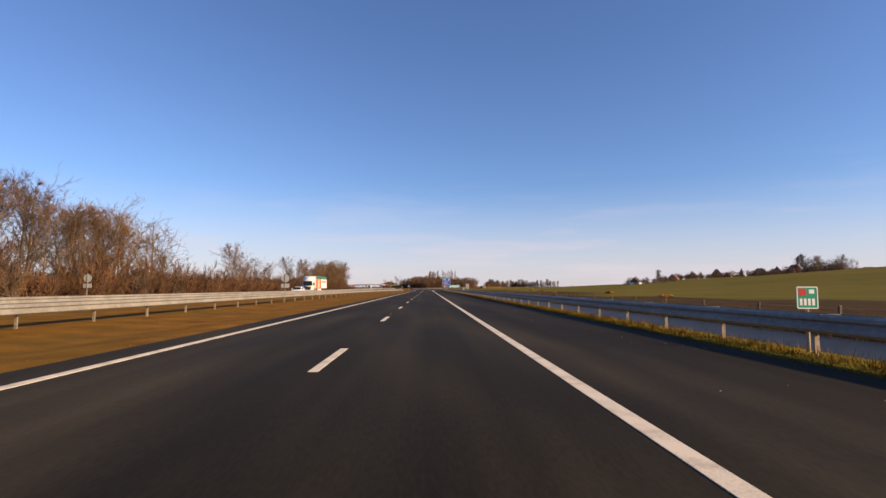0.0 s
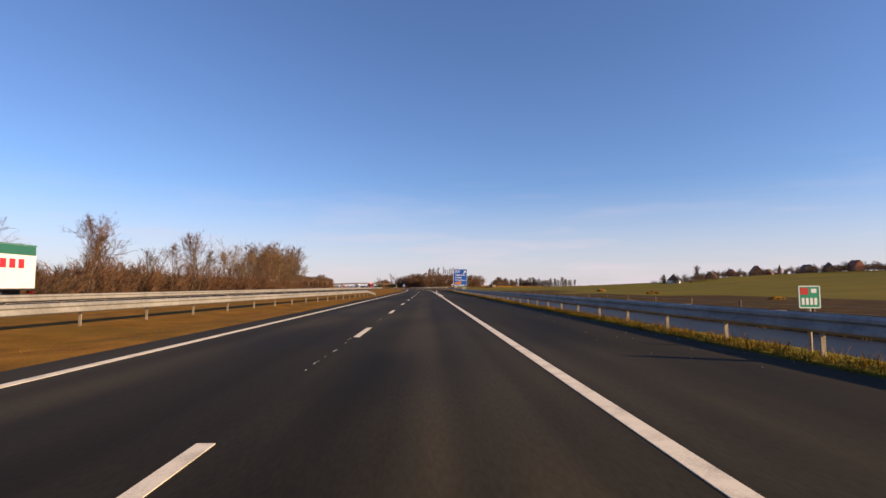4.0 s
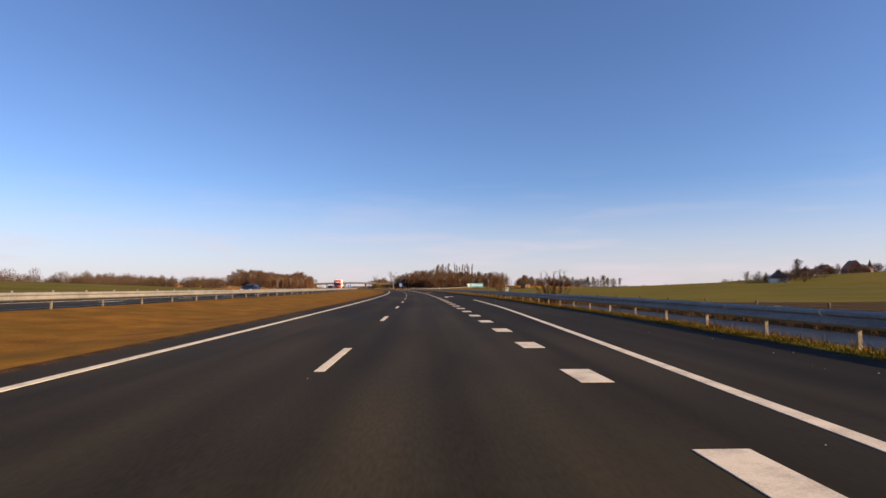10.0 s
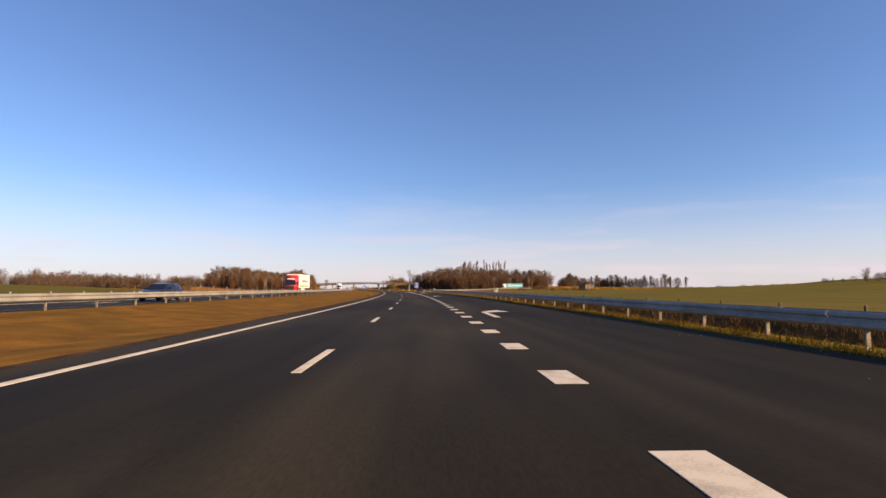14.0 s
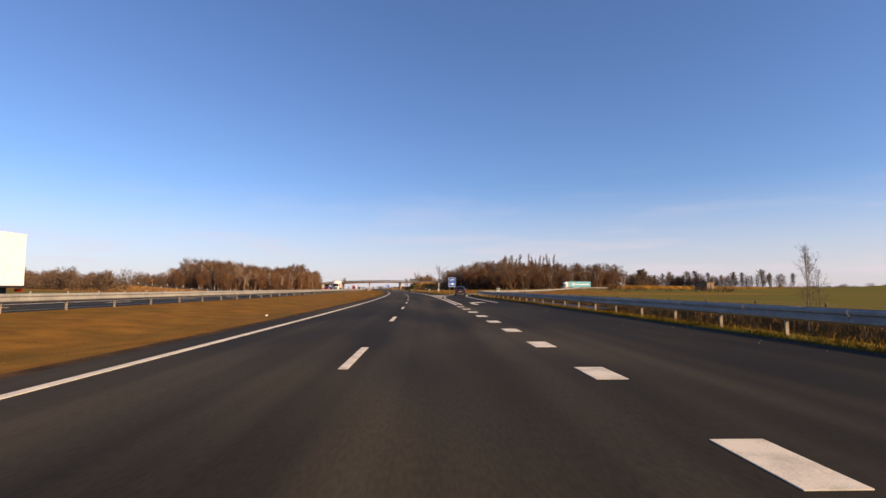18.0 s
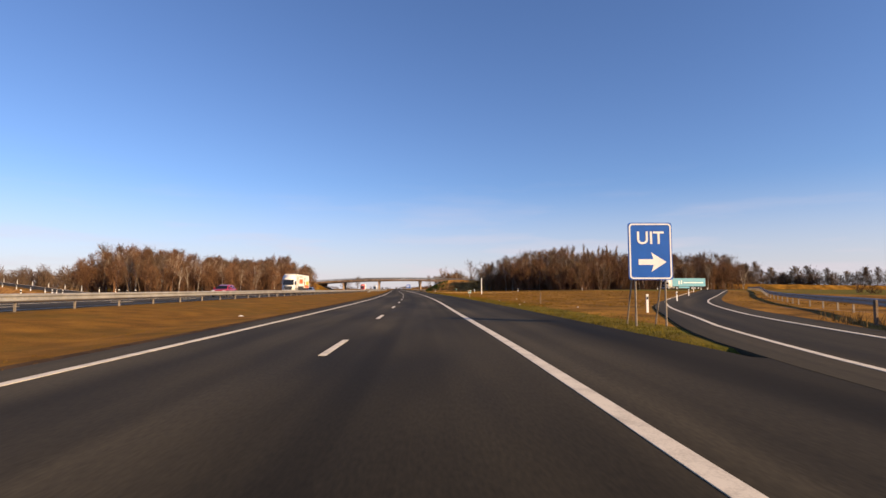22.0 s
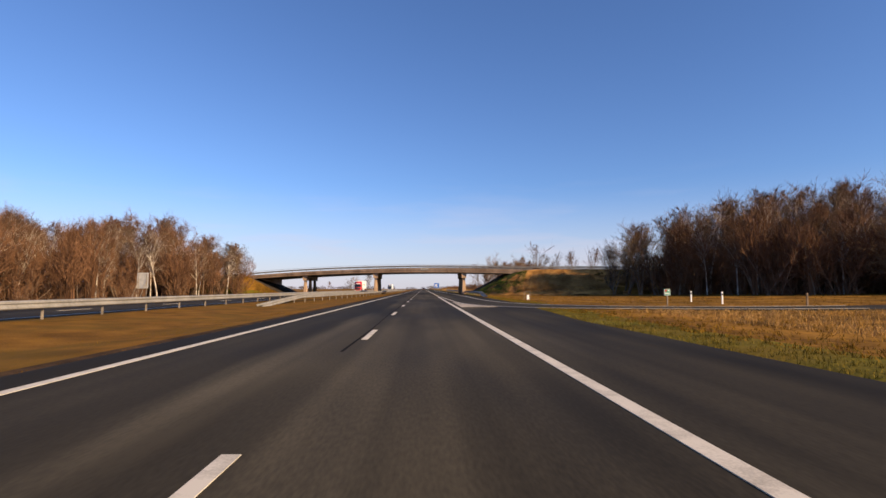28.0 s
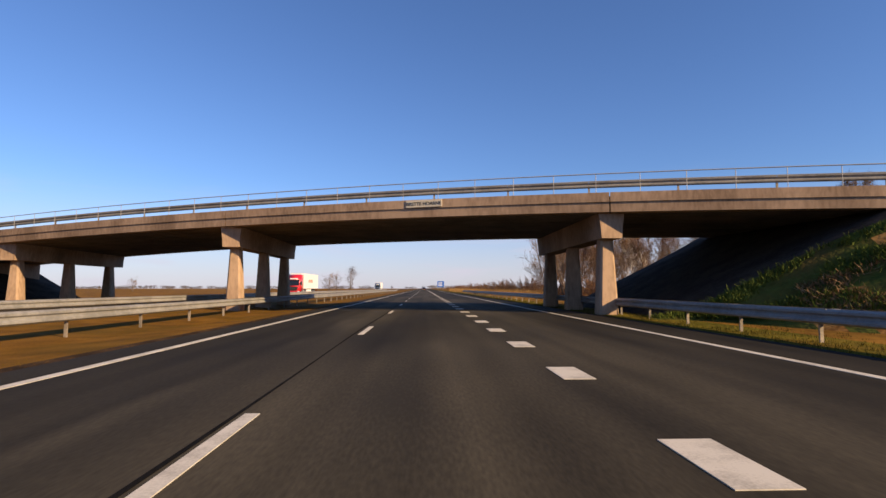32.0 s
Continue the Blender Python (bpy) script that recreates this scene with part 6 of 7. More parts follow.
hoist = thing("sluice_frame", "tall dark sluice frame beside the shed", "sluice", at(624, 119, ground_height(624, 119), 30))
for x in (-1.4, 1.4):
    part("upright", boxes((x - 0.12, x + 0.12, -0.12, 0.12, -0.3, 4.4)), BARK, hoist)
part("crossbeam", boxes((-1.7, 1.7, -0.14, 0.14, 4.1, 4.4)), BARK, hoist)
for s, l, k in ((80, 38, 1.0), (122, 44, 1.3), (160, 40, 0.9), (205, 46, 1.2), (252, 52, 1.4), (300, 47, 0.9)):
    k *= 0.6
    bm = bmesh.new()
    bmesh.ops.create_icosphere(bm, subdivisions=3, radius=1.0)
    for v in bm.verts:
        n = 1 + 0.45 * noise.noise(v.co * 2.2 + Vector((s, 0, 0))) + 0.25 * noise.noise(v.co * 7 + Vector((0, s, 0)))
        v.co = Vector((v.co.x * 1.7 * n, v.co.y * 1.5 * n, v.co.z * 0.75 * n)) * k
    md = part("earth_mound", bm, ROUGH_GRASS, None)
    md.matrix_world = at(s, l, ground_height(s, l) - 0.05, rng.uniform(0, 180))
    tagged(md, "brown heap of dredged earth on the pasture", "earth mound", "earth mounds")


# ---- vehicles ----
def wheel(parent, x, y, r, wd, side):
    bm = disc_ring(bmesh.new(), x - wd / 2, x + wd / 2, r, 20, y, r, 0.03)
    w = part("wheel", bm, RUBBER, parent)
    xo = x + side * wd / 2
    part("rim", disc_ring(bmesh.new(), min(xo, xo + side * 0.012), max(xo, xo + side * 0.012), r * 0.64, 16, y, r, 0.003), RIM, w)


CHROME = plain("chrome_trim", (0.62, 0.62, 0.62), 0.2, 0.9)


def loft_rings(rings, close=True):
    bm = bmesh.new()
    vs = [[bm.verts.new(p) for p in r] for r in rings]
    n = len(vs[0])
    for a, b in zip(vs, vs[1:]):
        for k in range(n):
            bm.faces.new((a[k], a[(k + 1) % n], b[(k + 1) % n], b[k]))
    bm.faces.new(vs[0])
    bm.faces.new(vs[-1][::-1])
    bmesh.ops.recalc_face_normals(bm, faces=bm.faces[:])
    return bm


def pane(corners, out, t=0.008):
    """A thin slab over four corners, pushed out along a direction."""
    o = Vector(out).normalized()
    return loft_rings([[Vector(c) - o * 0.004 for c in corners], [Vector(c) + o * t for c in corners]])


def arch(x0, x1, y, r0, r1, z, n=12):
    """A half ring over a wheel."""
    ring = lambda x: [(x, y + r * math.cos(a), z + r * math.sin(a)) for r, aa in ((r1, range(n + 1)), (r0, range(n, -1, -1))) for a in [math.pi * k / n for k in aa]]
    return loft_rings([ring(x0), ring(x1)])


def car(label, m, paint, group="cars", suv=True):
    """A five-door car, its nose towards +y."""
    up = 0.0 if suv else -0.12
    c = thing("car", label, "car", m, group)
    st = [(-2.13, 0.70, 0.46, 0.84), (-2.10, 0.80, 0.40, 0.97), (-2.02, 0.865, 0.36, 1.03), (-1.75, 0.90, 0.32, 1.04), (-1.3, 0.91, 0.30, 1.03), (-0.6, 0.905, 0.28, 1.01), (0.2, 0.905, 0.28, 1.0), (0.95, 0.905, 0.28, 0.99),
          (1.4, 0.895, 0.30, 0.95), (1.75, 0.86, 0.33, 0.88), (1.98, 0.79, 0.36, 0.79), (2.10, 0.66, 0.42, 0.68)]
    rings = []
    for y, hw, zb, zt in st:
        h = zt + up * 0.4 - zb
        rings.append([(sx * x, y, z) for sx, x, z in ((-1, hw - 0.07, zb), (1, hw - 0.07, zb), (1, hw - 0.01, zb + 0.1), (1, hw, zb + h * 0.45), (1, hw - 0.012, zb + h * 0.72), (1, hw - 0.05, zb + h * 0.93), (1, hw - 0.13, zb + h),
                                                      (-1, hw - 0.13, zb + h), (-1, hw - 0.05, zb + h * 0.93), (-1, hw - 0.012, zb + h * 0.72), (-1, hw, zb + h * 0.45), (-1, hw - 0.01, zb + 0.1))])
    body = part("body", loft_rings(rings), paint, c, smooth=True)
    gh = [(-2.03, 0.77, 0.96, 0.72, 1.00), (-1.70, 0.80, 0.97, 0.60, 1.44), (-1.55, 0.81, 0.97, 0.60, 1.51), (-1.1, 0.82, 0.97, 0.615, 1.56), (-0.3, 0.825, 0.96, 0.62, 1.575), (0.2, 0.82, 0.95, 0.61, 1.53), (0.42, 0.82, 0.95, 0.605, 1.47), (1.15, 0.79, 0.93, 0.74, 0.97)]
    gh = [(y, wb, zb + up * 0.4, wt, zt + up) for y, wb, zb, wt, zt in gh]
    part("cabin", loft_rings([[(-wb, y, zb), (wb, y, zb), (wt, y, zt - 0.05), (wt - 0.07, y, zt), (-wt + 0.07, y, zt), (-wt, y, zt - 0.05)] for y, wb, zb, wt, zt in gh]), paint, c)

    def side(y, f):
        wb, zb, wt, zt = (float(np.interp(y, [g[0] for g in gh], [g[k] for g in gh])) for k in (1, 2, 3, 4))
        return wb + (wt - wb) * f, zb + (zt - 0.05 - zb) * f
    for sx in (-1, 1):
        for y0, y1, nm in ((-1.52, -0.52, "rear_window"), (-0.46, 0.5, "front_window")):
            top = y1 - (0.12 if y1 > 0 else 0)
            low = y1 + (0.3 if y1 > 0 else 0)
            cs = [(sx * side(y, f)[0], y, side(y, f)[1]) for y, f in ((y0, 0.14), (low, 0.14), (top, 0.9), (y0 + (0.06 if y0 < -1 else 0), 0.9))]
            part(nm, pane(cs, (sx, 0, 0.25)), GLASS_DARK, body, "dark tinted side window")
        cs = [(sx * side(y, f)[0], y, side(y, f)[1]) for y, f in ((-1.72, 0.93), (0.2, 0.95), (0.2, 1.0), (-1.72, 0.99))]
        part("window_strip", pane(cs, (sx, 0, 0.25), 0.012), CHROME, body, "bright chrome strip")
        cs = [(sx * side(y, f)[0], y, side(y, f)[1]) for y, f in ((-1.66, 0.12), (-1.60, 0.12), (-1.62, 0.95), (-1.70, 0.95))]
        part("pillar_strip", pane(cs, (sx, 0, 0.25), 0.012), CHROME, body, "bright chrome strip")
        for y in (-1.62, -0.5, 0.52):
            part("door_seam", boxes((sx * 0.9 - 0.014, sx * 0.9 + 0.014, y - 0.008, y + 0.008, 0.42, 0.92)), BLACK, body)
        for y in (-1.38, -0.32):
            part("door_handle", boxes((sx * 0.905 - 0.02, sx * 0.905 + 0.02, y - 0.1, y + 0.1, 0.83, 0.87), bevel=0.01), paint, body)
        part("mirror", boxes((sx * 0.98 - 0.12, sx * 0.98 + 0.12, 0.52, 0.68, 0.95, 1.11), bevel=0.04), paint, c)
        part("sill", boxes((sx * 0.87 - 0.05, sx * 0.87 + 0.05, -0.9, 0.95, 0.24, 0.4), bevel=0.02), BLACK, c)
        part("tail_lamp", boxes((sx * 0.68 - 0.19, sx * 0.68 + 0.17, -2.135, -1.93, 0.82, 0.98), bevel=0.03), LAMP_RED, c, "red tail lamp")
        part("headlamp", boxes((sx * 0.63 - 0.19, sx * 0.63 + 0.17, 1.85, 2.06, 0.62, 0.75), bevel=0.03), LAMP_CLEAR, c, "clear headlamp")
        part("reflector", boxes((sx * 0.66 - 0.1, sx * 0.66 + 0.1, -2.19, -2.13, 0.46, 0.50)), LAMP_RED, c)
        if suv:
            bm = bmesh.new()
            tube(bm, (sx * 0.57, -1.5, 1.56), (sx * 0.57, 0.15, 1.57), 0.02, 0.02, 6)
            part("roof_rail", bm, CHROME, c, "satin metal roof rail")
        for y in (-1.28, 1.32):
            wheel(c, sx * 0.81, y, 0.34, 0.23, sx)
            part("wheel_arch", arch(sx * 0.80, sx * 0.925, y, 0.35, 0.43, 0.34), BLACK, c)
    part("rear_glass", pane([(-0.64, -1.99, 1.07 + up * 0.5), (0.64, -1.99, 1.07 + up * 0.5), (0.53, -1.72, 1.43 + up), (-0.53, -1.72, 1.43 + up)], (0, -1, 0.7), 0.012), GLASS_DARK, c, "dark rear window")
    part("windscreen", pane([(-0.7, 1.08, 1.0 + up * 0.5), (0.7, 1.08, 1.0 + up * 0.5), (0.54, 0.46, 1.46 + up), (-0.54, 0.46, 1.46 + up)], (0, 1, 0.9), 0.012), GLASS_DARK, c)
    part("roof_spoiler", boxes((-0.56, 0.56, -1.84, -1.6, 1.46 + up, 1.5 + up), bevel=0.015), paint, c)
    part("rear_bumper", boxes((-0.8, 0.8, -2.18, -1.95, 0.32, 0.56), bevel=0.05), BLACK, c)
    part("bumper_trim", boxes((-0.62, 0.62, -2.2, -2.15, 0.40, 0.435), bevel=0.01), CHROME, c, "silver bumper trim")
    part("front_bumper", boxes((-0.74, 0.74, 1.92, 2.15, 0.30, 0.5), bevel=0.05), BLACK, c)
    part("front_grille", boxes((-0.45, 0.45, 2.06, 2.125, 0.52, 0.64), bevel=0.01), BLACK, c)
    part("number_plate", boxes((-0.26, 0.26, -2.165, -2.12, 0.62, 0.73)), PLATE, c, "yellow number plate")
    for k in range(6):
        part("plate_bar", boxes((-0.21 + 0.075 * k, -0.165 + 0.075 * k, -2.17, -2.164, 0.645, 0.705)), BLACK, c)
    part("badge", disc_ring(bmesh.new(), -0.02, 0.02, 0.065, 16, 0, 0, 0.004), CHROME, c).matrix_local = pose(0, -2.135, 0.885, 0, 0, 90)
    return c


CAR_NAVY = plain("navy_car_paint", (0.005, 0.0055, 0.017), 0.35, 0.0, 0.15)
CAR_BLACK = plain("black_car_paint", (0.015, 0.016, 0.02), 0.3, 0.2, 0.8)
CAR_WHITE = plain("white_car_paint", (0.72, 0.72, 0.70), 0.35, 0.0, 0.6)
CAR_RED = plain("red_car_paint", (0.33, 0.015, 0.02), 0.3, 0.1, 0.7)
CAR_BLUE = plain("blue_car_paint", (0.09, 0.14, 0.24), 0.3, 0.2, 0.7)
car("dark blue car leaving along the exit lane", at(533.5, 8.95, 0.012, -8), CAR_NAVY)
car("dark blue car on the opposite carriageway", at(330, -22.4, 0.26, 180), CAR_NAVY, suv=False)
car("black car on the opposite carriageway", at(392, -18.8, 0.26, 180), CAR_BLACK, suv=False)
car("white car on the opposite carriageway", at(99, -22.2, 0.012, 180), CAR_WHITE, suv=False)
car("red car on the opposite carriageway", at(606, -22.2, 0.26, 180), CAR_RED, suv=False)
car("grey blue car on the opposite carriageway", at(670, -22.4, 0.09, 180), CAR_BLUE, suv=False)
car("dark car driving far ahead on the motorway", at(1010, 1.8, 0.012), CAR_BLACK)


def truck(label, m, cab_mat, wall_mat, decals=(), roof_mat=None, skirt=None):
    """An articulated lorry, its nose towards +y."""
    t = thing("truck", label, "truck", m, "trucks")
    bm = bmesh.new()
    prism(bm, [(0.0, 0.55), (0.0, 1.5), (-0.12, 2.75), (-0.55, 3.35), (-1.2, 3.75), (-2.25, 3.8), (-2.25, 0.55)], -1.22, 1.22, "x")
    bmesh.ops.bevel(bm, geom=bm.edges[:], offset=0.15, segments=3, affect="EDGES", clamp_overlap=True)
    cab = part("cab", bm, cab_mat, t, smooth=True)
    bm = bmesh.new()
    prism(bm, [(-1.0, 1.72), (1.0, 1.72), (1.06, 2.05), (0.98, 2.62), (-0.98, 2.62), (-1.06, 2.05)], -0.03, 0.03)
    part("windscreen", bm, GLASS_DARK, cab).matrix_local = Matrix.Translation((0, -0.055, 0)) @ Matrix.Translation((0, 0, 2.17)) @ Euler((radians(6), 0, 0)).to_matrix().to_4x4() @ Matrix.Translation((0, 0.01, -2.17))
    for x in (-0.34, 0.4):
        part("wiper", boxes((x - 0.34, x + 0.3, 0.03, 0.05, 1.74, 1.77)), BLACK, cab)
    bm = bmesh.new()
    prism(bm, [(-0.62, 0.78), (0.62, 0.78), (0.84, 1.5), (-0.84, 1.5)], -0.02, 0.03)
    part("grille", bm, BLACK, cab)
    for z in (0.98, 1.24):
        part("grille_bar", boxes((-0.66, 0.66, 0.028, 0.04, z - 0.012, z + 0.012)), CHROME, cab)
    part("roof_sign", boxes((-0.7, 0.7, -0.30, -0.18, 2.86, 3.06), bevel=0.02), SIGN_WHITE, cab)
    part("bumper_slot", boxes((-0.6, 0.6, 0.05, 0.066, 0.4, 0.55)), BLACK, cab)
    part("bumper", boxes((-1.2, 1.2, -0.1, 0.06, 0.32, 0.72), bevel=0.05), cab_mat, cab)
    part("sun_visor", boxes((-1.1, 1.1, -0.16, 0.06, 2.62, 2.78), bevel=0.03), BLACK, cab)
    for sx in (-1, 1):
        part("side_window", boxes((sx * 1.225 - 0.012, sx * 1.225 + 0.012, -1.3, -0.35, 1.75, 2.5)), GLASS_DARK, cab)
        part("door_seam", boxes((sx * 1.222 - 0.006, sx * 1.222 + 0.006, -1.42, -1.39, 0.7, 2.6)), BLACK, cab)
        part("wheel_arch", boxes((sx * 1.19 - 0.05, sx * 1.19 + 0.05, -1.95, -0.75, 0.98, 1.1), bevel=0.02), BLACK, cab)
        part("side_deflector", boxes((sx * 1.2 - 0.02, sx * 1.2 + 0.02, -2.7, -2.24, 0.9, 3.7), bevel=0.01), cab_mat, cab)
        part("headlamp", boxes((sx * 0.95 - 0.18, sx * 0.95 + 0.18, -0.02, 0.07, 0.5, 0.72), bevel=0.02), LAMP_CLEAR, cab)
        part("mirror", boxes((sx * 1.42 - 0.11, sx * 1.42 + 0.11, -0.2, -0.05, 1.85, 2.5), bevel=0.04), BLACK, cab)
        for y in (-1.35, -4.55):
            wheel(t, sx * 1.02, y, 0.5, 0.34, sx)
        for y in (-10.6, -11.9, -13.2):
            wheel(t, sx * 1.02, y, 0.49, 0.36, sx)
        part("side_skirt", boxes((sx * 1.2 - 0.03, sx * 1.2 + 0.03, -9.6, -5.3, 0.45, 1.02), bevel=0.01), skirt or wall_mat, t)
        part("fuel_tank", boxes((sx * 0.95 - 0.25, sx * 0.95 + 0.25, -3.8, -2.3, 0.4, 1.0), bevel=0.06), STEEL, t)
        part("tail_lamp", boxes((sx * 0.95 - 0.2, sx * 0.95 + 0.2, -16.22, -16.14, 0.8, 0.95)), LAMP_RED, t)
    part("trailer", boxes((-1.27, 1.27, -16.15, -2.75, 1.12, 3.98), bevel=0.03), wall_mat, t)
    part("trailer_roof", boxes((-1.275, 1.275, -16.17, -2.73, 3.96, 4.02)), roof_mat or wall_mat, t)
    part("trailer_sill", boxes((-1.285, 1.285, -16.17, -2.73, 1.04, 1.14)), BLACK, t)
    part("chassis", boxes((-0.5, 0.5, -15.9, -0.8, 0.62, 1.04)), BLACK, t)
    part("underrun_bar", boxes((-1.2, 1.2, -16.2, -16.1, 0.42, 0.58)), BLACK, t)
    for y0, y1, z0, z1, mt, nm in decals:
        for sx in (-1, 1):
            part(nm, boxes((sx * 1.272 - 0.006, sx * 1.272 + 0.006, y0, y1, z0, z1)), mt, t)
    return t


T_WHITE = plain("white_trailer", (0.80, 0.79, 0.75), 0.45)
T_RED = plain("red_cab", (0.52, 0.012, 0.022), 0.3, 0.0, 0.6)
T_ORANGE = plain("orange_panel", (0.86, 0.13, 0.02), 0.45)
T_GREEN = plain("green_panel", (0.02, 0.26, 0.06), 0.45)
T_TEAL = plain("teal_tarpaulin", (0.02, 0.13, 0.10), 0.6)
T_SKY = plain("pale_blue_curtain", (0.12, 0.36, 0.48), 0.5)
T_BROWN = plain("brown_picture", (0.26, 0.11, 0.05), 0.5)
T_YELLOW = plain("yellow_panel", (0.75, 0.48, 0.05), 0.45)
truck("white and orange articulated lorry with a teal roof edge", at(123.5, -26.0, 0.02, 180), CAR_WHITE, T_WHITE,
      [(-9.0, -2.8, 1.16, 3.3, T_ORANGE, "orange_panel"), (-6.9, -6.2, 1.3, 3.1, T_WHITE, "chevron"), (-5.8, -5.3, 1.3, 3.1, T_WHITE, "chevron"), (-16.1, -2.8, 3.32, 3.95, T_TEAL, "roof_edge")]
      + [(-10.6 - 0.75 * k, -10.1 - 0.75 * k, 2.45, 3.05, T_RED if k > 1 else BLACK, "letter_bar") for k in range(7)], T_TEAL)
truck("red lorry with a white refrigerated trailer", at(458.5, -22.5, 0.26, 180), T_RED, T_WHITE,
      [(-13.9, -3.4, 1.42, 1.66, T_GREEN, "green_stripe"), (-13.9, -13.3, 1.66, 2.0, T_GREEN, "green_stripe")]
      + [(-6.6 - 0.62 * k, -6.15 - 0.62 * k, 2.35, 2.75 + 0.25 * (k % 3 == 1), T_RED, "letter_bar") for k in range(11)], None, T_WHITE)
truck("white lorry with orange and yellow trailer pictures", at(644.5, -22.5, 0.2, 180), CAR_WHITE, T_WHITE,
      [(-8.6, -4.6, 2.05, 2.95, T_ORANGE, "orange_panel"), (-15.8, -10.6, 1.2, 1.75, T_ORANGE, "orange_panel"), (-15.8, -12.6, 1.8, 2.6, T_YELLOW, "yellow_panel"), (-14.0, -11.6, 1.3, 1.5, T_GREEN, "green_stripe"), (-9.6, -2.9, 1.16, 1.5, BLACK, "dark_band"), (-3.5, -2.85, 1.6, 3.5, T_ORANGE, "orange_panel"), (-16.1, -2.8, 3.86, 3.95, BLACK, "roof_edge"), (-11.2, -10.3, 1.75, 2.5, T_BROWN, "picture"), (-10.3, -9.9, 2.2, 2.9, T_BROWN, "picture"), (-12.2, -9.9, 3.1, 3.3, SIGN_BACK, "letter_bar"), (-11.8, -10.2, 2.85, 3.0, SIGN_BACK, "letter_bar")]
      + [(-5.0 - 0.7 * k, -4.6 - 0.7 * k, 3.2, 3.6, SIGN_BACK, "letter_bar") for k in range(6)], BLACK, BLACK)
truck("white lorry with a pale blue curtain trailer", at(720.2, 94, ground_height(720.2, 94) + 0.09, 96.5), CAR_WHITE, T_SKY,
      [(-6.6, -6.2, 1.9, 3.2, T_WHITE, "emblem"), (-5.6, -5.2, 1.8, 3.1, T_WHITE, "emblem"), (-15.2, -7.2, 2.3, 2.6, T_WHITE, "letter_bar")])
truck("red lorry with a white box trailer beyond the bridge", at(872, -22.2, 0.012, 180), T_RED, T_WHITE,
      [(-7.4 - 0.8 * k, -6.9 - 0.8 * k, 2.3, 2.9, T_ORANGE, "letter_bar") for k in range(5)])
truck("blue lorry far off on the opposite carriageway", at(1035, -21.0, 0.012, 180), CAR_BLUE, T_WHITE)


# ---- grass and reeds ----
def on_ramp(s, l):
    """Whether a place lies on the asphalt of the exit or entry ramp."""
    p = Vector((s, l))
    return s > 500 and any((p - _near(p, Vector(u), Vector(v))).length < 3.1 for way in (EXIT, ENTRY) for u, v in zip(way, way[1:]))



def blades(name, label, count, place, height, width, material, seed, per=4, lean=0.35):
    r = random.Random(seed)
    verts, faces = [], []
    for _ in range(count):
        s, l = place(r)
        if l > 0 and on_ramp(s, l):
            continue
        b = P(s, l, ground_height(s, l) - 0.02)
        hh = height * r.uniform(0.5, 1.25)
        for _ in range(per):
            a = r.random() * math.tau
            u = Vector((math.cos(a), math.sin(a), 0))
            o = b + Vector((r.gauss(0, 0.06), r.gauss(0, 0.06), 0))
            i = len(verts)
            verts += [o - u * width, o + u * width, o + Vector((r.gauss(0, lean), r.gauss(0, lean), r.uniform(0.6, 1.0))) * hh]
            faces.append((i, i + 1, i + 2))
    ob = new(name, mesh_of(name, verts, faces, material))
    return tagged(ob, label, "grass" if "reed" not in name else "reeds", kind="stuff")


blades("verge_grass", "short yellow green tufts along the road edge", 30000, lambda r: (lambda s: (s, right_edge(s) + 0.06 + abs(r.gauss(0, 0.75))))(r.uniform(-5, 546)), 0.14, 0.009, BLADE, 1, 5, 0.6)
blades("dry_tufts", "straw coloured tufts round the rail posts", 9000, lambda r: (lambda s: (s, right_edge(s) + 0.95 + r.gauss(0, 0.3)))(r.uniform(-5, 540)), 0.26, 0.010, BLADE_DRY, 8, 5, 0.4)
blades("verge_grass", "short tufts along the verge of the interchange", 16000, lambda r: (lambda s: (s, right_edge(s) + 0.1 + abs(r.gauss(0, 1.6))))(r.uniform(549, 900)), 0.12, 0.010, BLADE, 2, 5)
blades("median_grass", "short dry tufts along the median", 52000, lambda r: (r.uniform(0, 860), -4.75 - abs(r.gauss(0, 3.4))), 0.055, 0.006, BLADE_DRY, 3, 4)
blades("ditch_reed", "brown reeds along the ditch's far bank", 14000, lambda r: (lambda s: (s, right_edge(s) + 9.4 + r.gauss(0, 1.1)))(r.uniform(-5, 560)), 0.6, 0.012, REED_BROWN, 4, 4, 0.25)
blades("dry_reed", "dry reeds in the interchange hollow", 3000, lambda r: (r.uniform(680, 712), 13 + abs(r.gauss(0, 12))), 0.3, 0.012, REED, 5, 4, 0.3)
blades("dry_reed", "golden reeds beyond the bridge", 7000, lambda r: (r.uniform(835, 1000), r.uniform(12.5, 17)), 1.2, 0.02, REED, 6, 4, 0.15)
blades("rough_grass", "tawny rough grass in the interchange field", 16000, lambda r: (r.uniform(575, 780), 9.5 + r.random() ** 1.6 * 50), 0.16, 0.014, BLADE_DRY, 7, 6, 0.45)


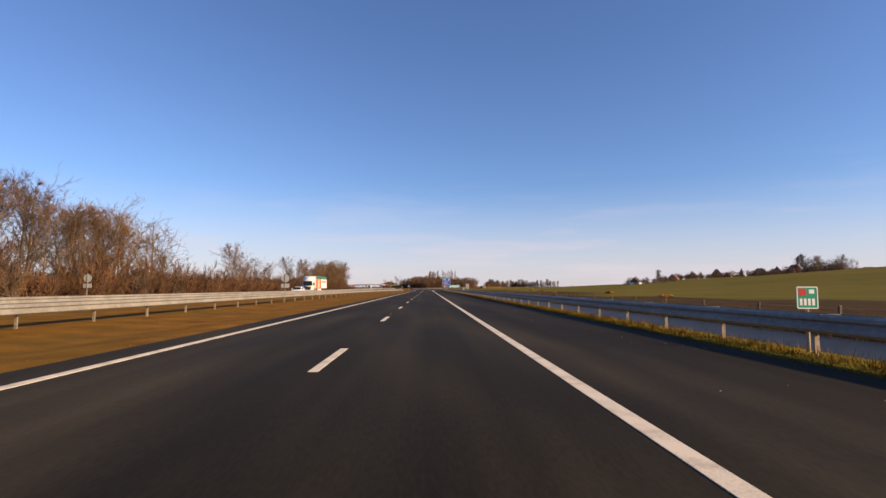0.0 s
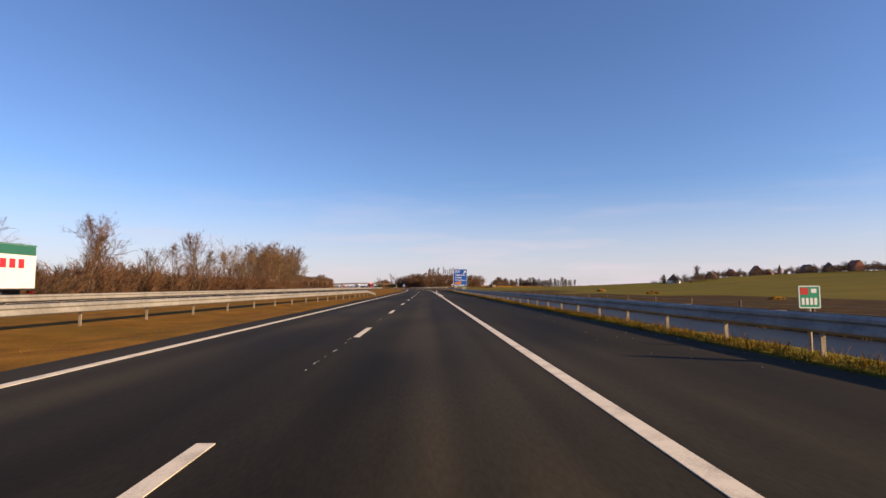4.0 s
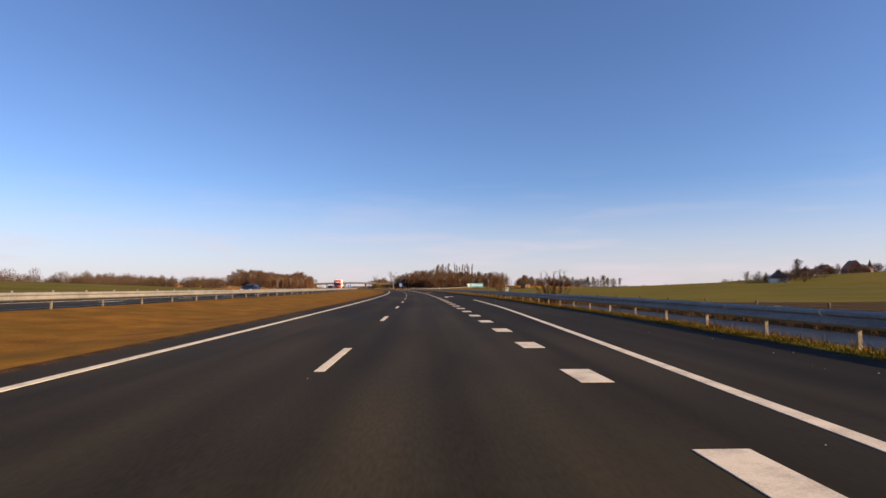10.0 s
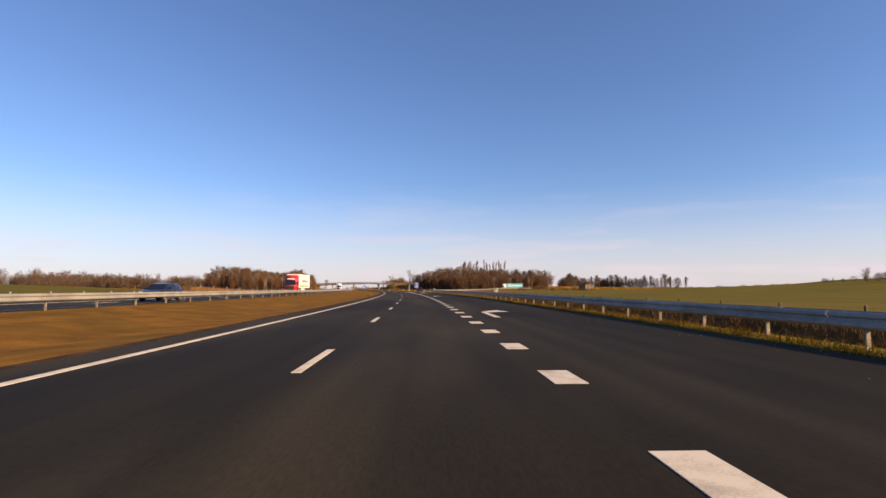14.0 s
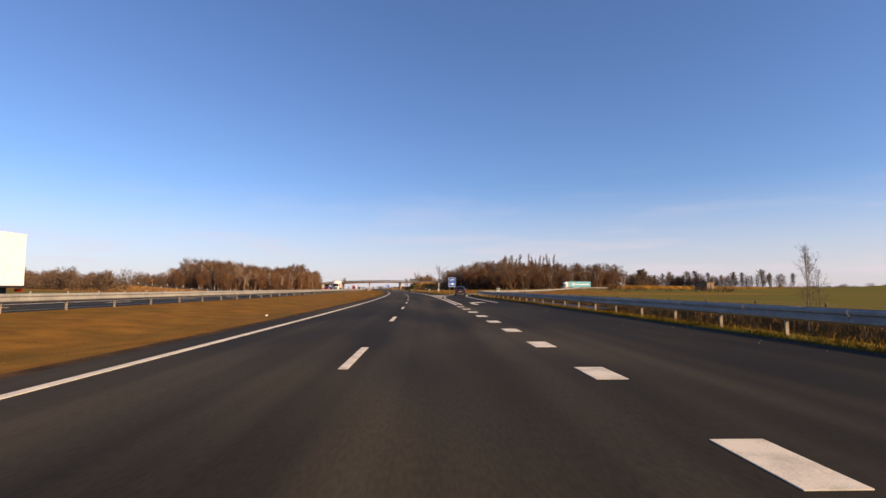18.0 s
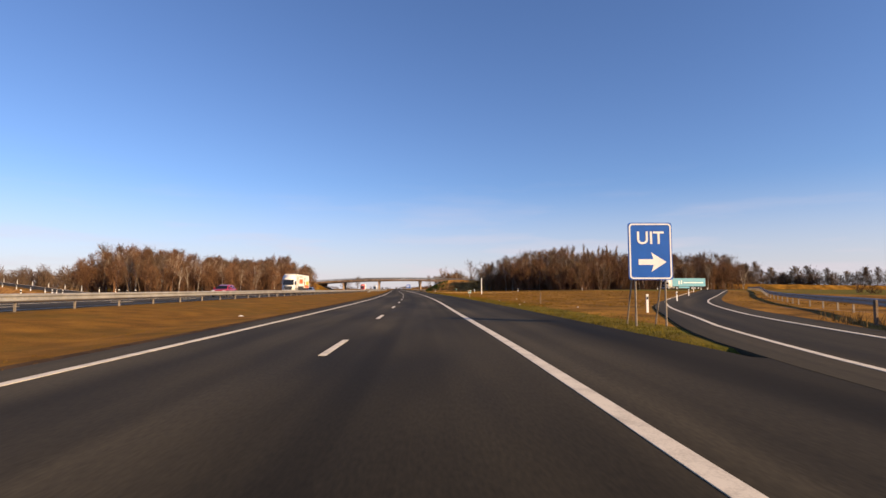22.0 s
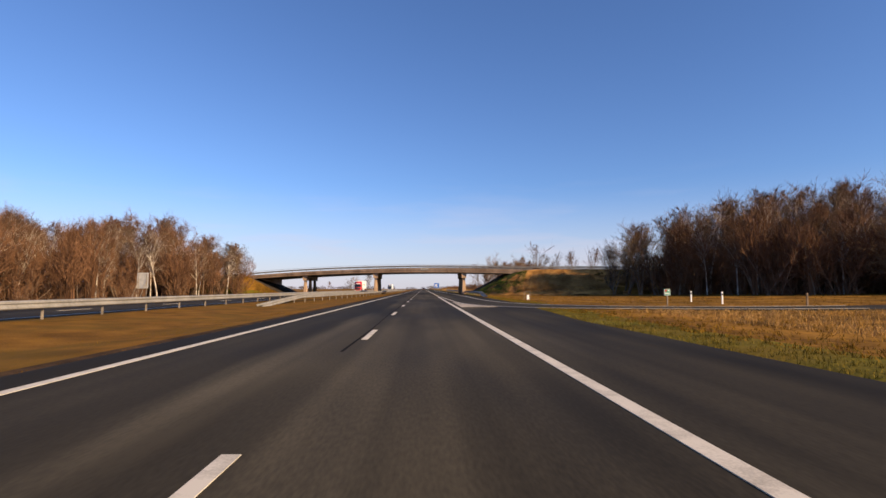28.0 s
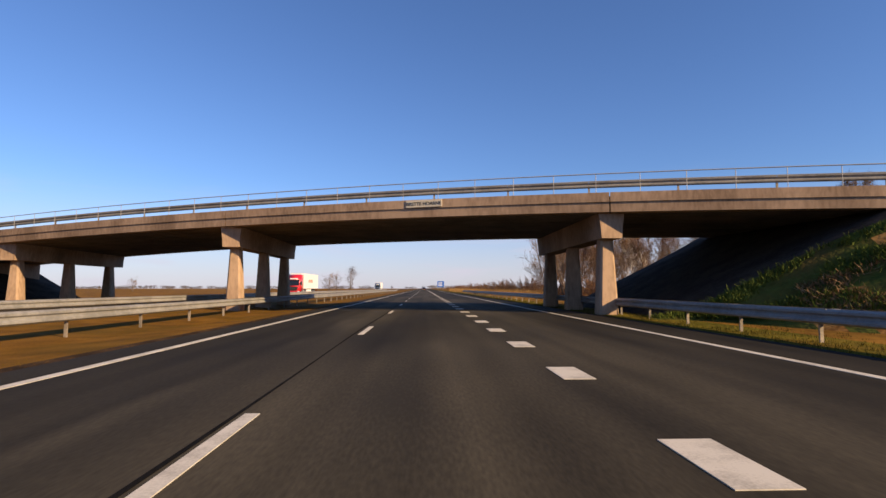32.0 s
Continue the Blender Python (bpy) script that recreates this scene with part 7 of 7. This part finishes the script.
def slope_blades(name, label, count, u0, u1, q0, q1, height, width, material, seed, per=5, lean=0.25, power=1.0):
    """Growth on the near slope of the overpass embankment."""
    r = random.Random(seed)
    verts, faces = [], []
    for _ in range(count):
        u = u0 + (u1 - u0) * r.random() ** power
        q = r.uniform(q0, q1)
        if noise.noise(Vector((u * 0.35, q * 3.0, seed))) < -0.12:
            continue
        b = bank_point(u, q) - Vector((0, 0, 0.08))
        hh = height * r.uniform(0.5, 1.25)
        for _ in range(per):
            a = r.random() * math.tau
            w = Vector((math.cos(a), math.sin(a), 0))
            o = b + Vector((r.gauss(0, 0.12), r.gauss(0, 0.12), 0))
            i = len(verts)
            verts += [o - w * width, o + w * width, o + Vector((r.gauss(0, lean), r.gauss(0, lean), r.uniform(0.6, 1.0))) * hh]
            faces.append((i, i + 1, i + 2))
    ob = new(name, mesh_of(name, verts, faces, material))
    return tagged(ob, label, "reeds" if "reed" in name else "grass", kind="stuff")


BLADE_GREEN = surface("green_blades", (0.035, 0.055, 0.010), (0.12, 0.15, 0.03), 0.6, 0.9, fine=20, spec=0.05)
LEAF_BROWN = surface("fallen_leaves", (0.12, 0.065, 0.028), (0.34, 0.20, 0.09), 1.5, 0.9, fine=10)
slope_blades("green_tufts", "green tufts on the slope beside the abutment", 5000, 11, 24, 0.02, 0.98, 0.32, 0.03, BLADE_GREEN, 31, 5, 0.5)
slope_blades("brown_stalks", "brown fallen leaves and stalks on the slope", 3400, 16, 33, 0.0, 0.62, 0.26, 0.026, LEAF_BROWN, 32, 6, 0.8)
slope_blades("tall_reed", "tall golden reeds on the embankment slope", 4200, 23, 50, 0.12, 0.72, 0.95, 0.018, REED, 33, 6, 0.14, 1.1)
slope_blades("slope_grass", "tawny rough grass on the embankment slope", 7000, 23, 160, 0.0, 1.0, 0.26, 0.03, REED, 34, 5, 0.4, 1.6)
slope_blades("slope_grass", "tawny rough grass on the far slope", 3500, -150, -38, 0.0, 1.0, 0.35, 0.035, BLADE_DRY, 35, 5, 0.4, 0.6)


# ---- litter ----
LITTER = plain("white_litter", (0.72, 0.70, 0.66), 0.7)
r9 = random.Random(90)
for s, l in ((579.5, 9.6), (586, 11.3), (574, 12.5), (593, 10.2), (566, -7.4), (602, 13.8), (471, -6.6), (357, 11.4)):
    bm = bmesh.new()
    a = r9.uniform(0.06, 0.12)
    vs = [bm.verts.new((a * x + r9.gauss(0, 0.015), a * y + r9.gauss(0, 0.015), 0.03 + abs(r9.gauss(0, 0.03)))) for x, y in ((-1, -0.6), (1, -0.7), (1.1, 0.6), (-0.8, 0.8))]
    top = bm.verts.new((0, 0, 0.10))
    for k in range(4):
        bm.faces.new((vs[k], vs[(k + 1) % 4], top))
    bm.faces.new(vs[::-1])
    ob = part("paper_scrap", bm, LITTER)
    ob.matrix_world = at(s, l, ground_height(s, l) - 0.02, r9.uniform(0, 360))
    tagged(ob, "crumpled white scrap of litter in the grass", "litter", "litter in the verge")
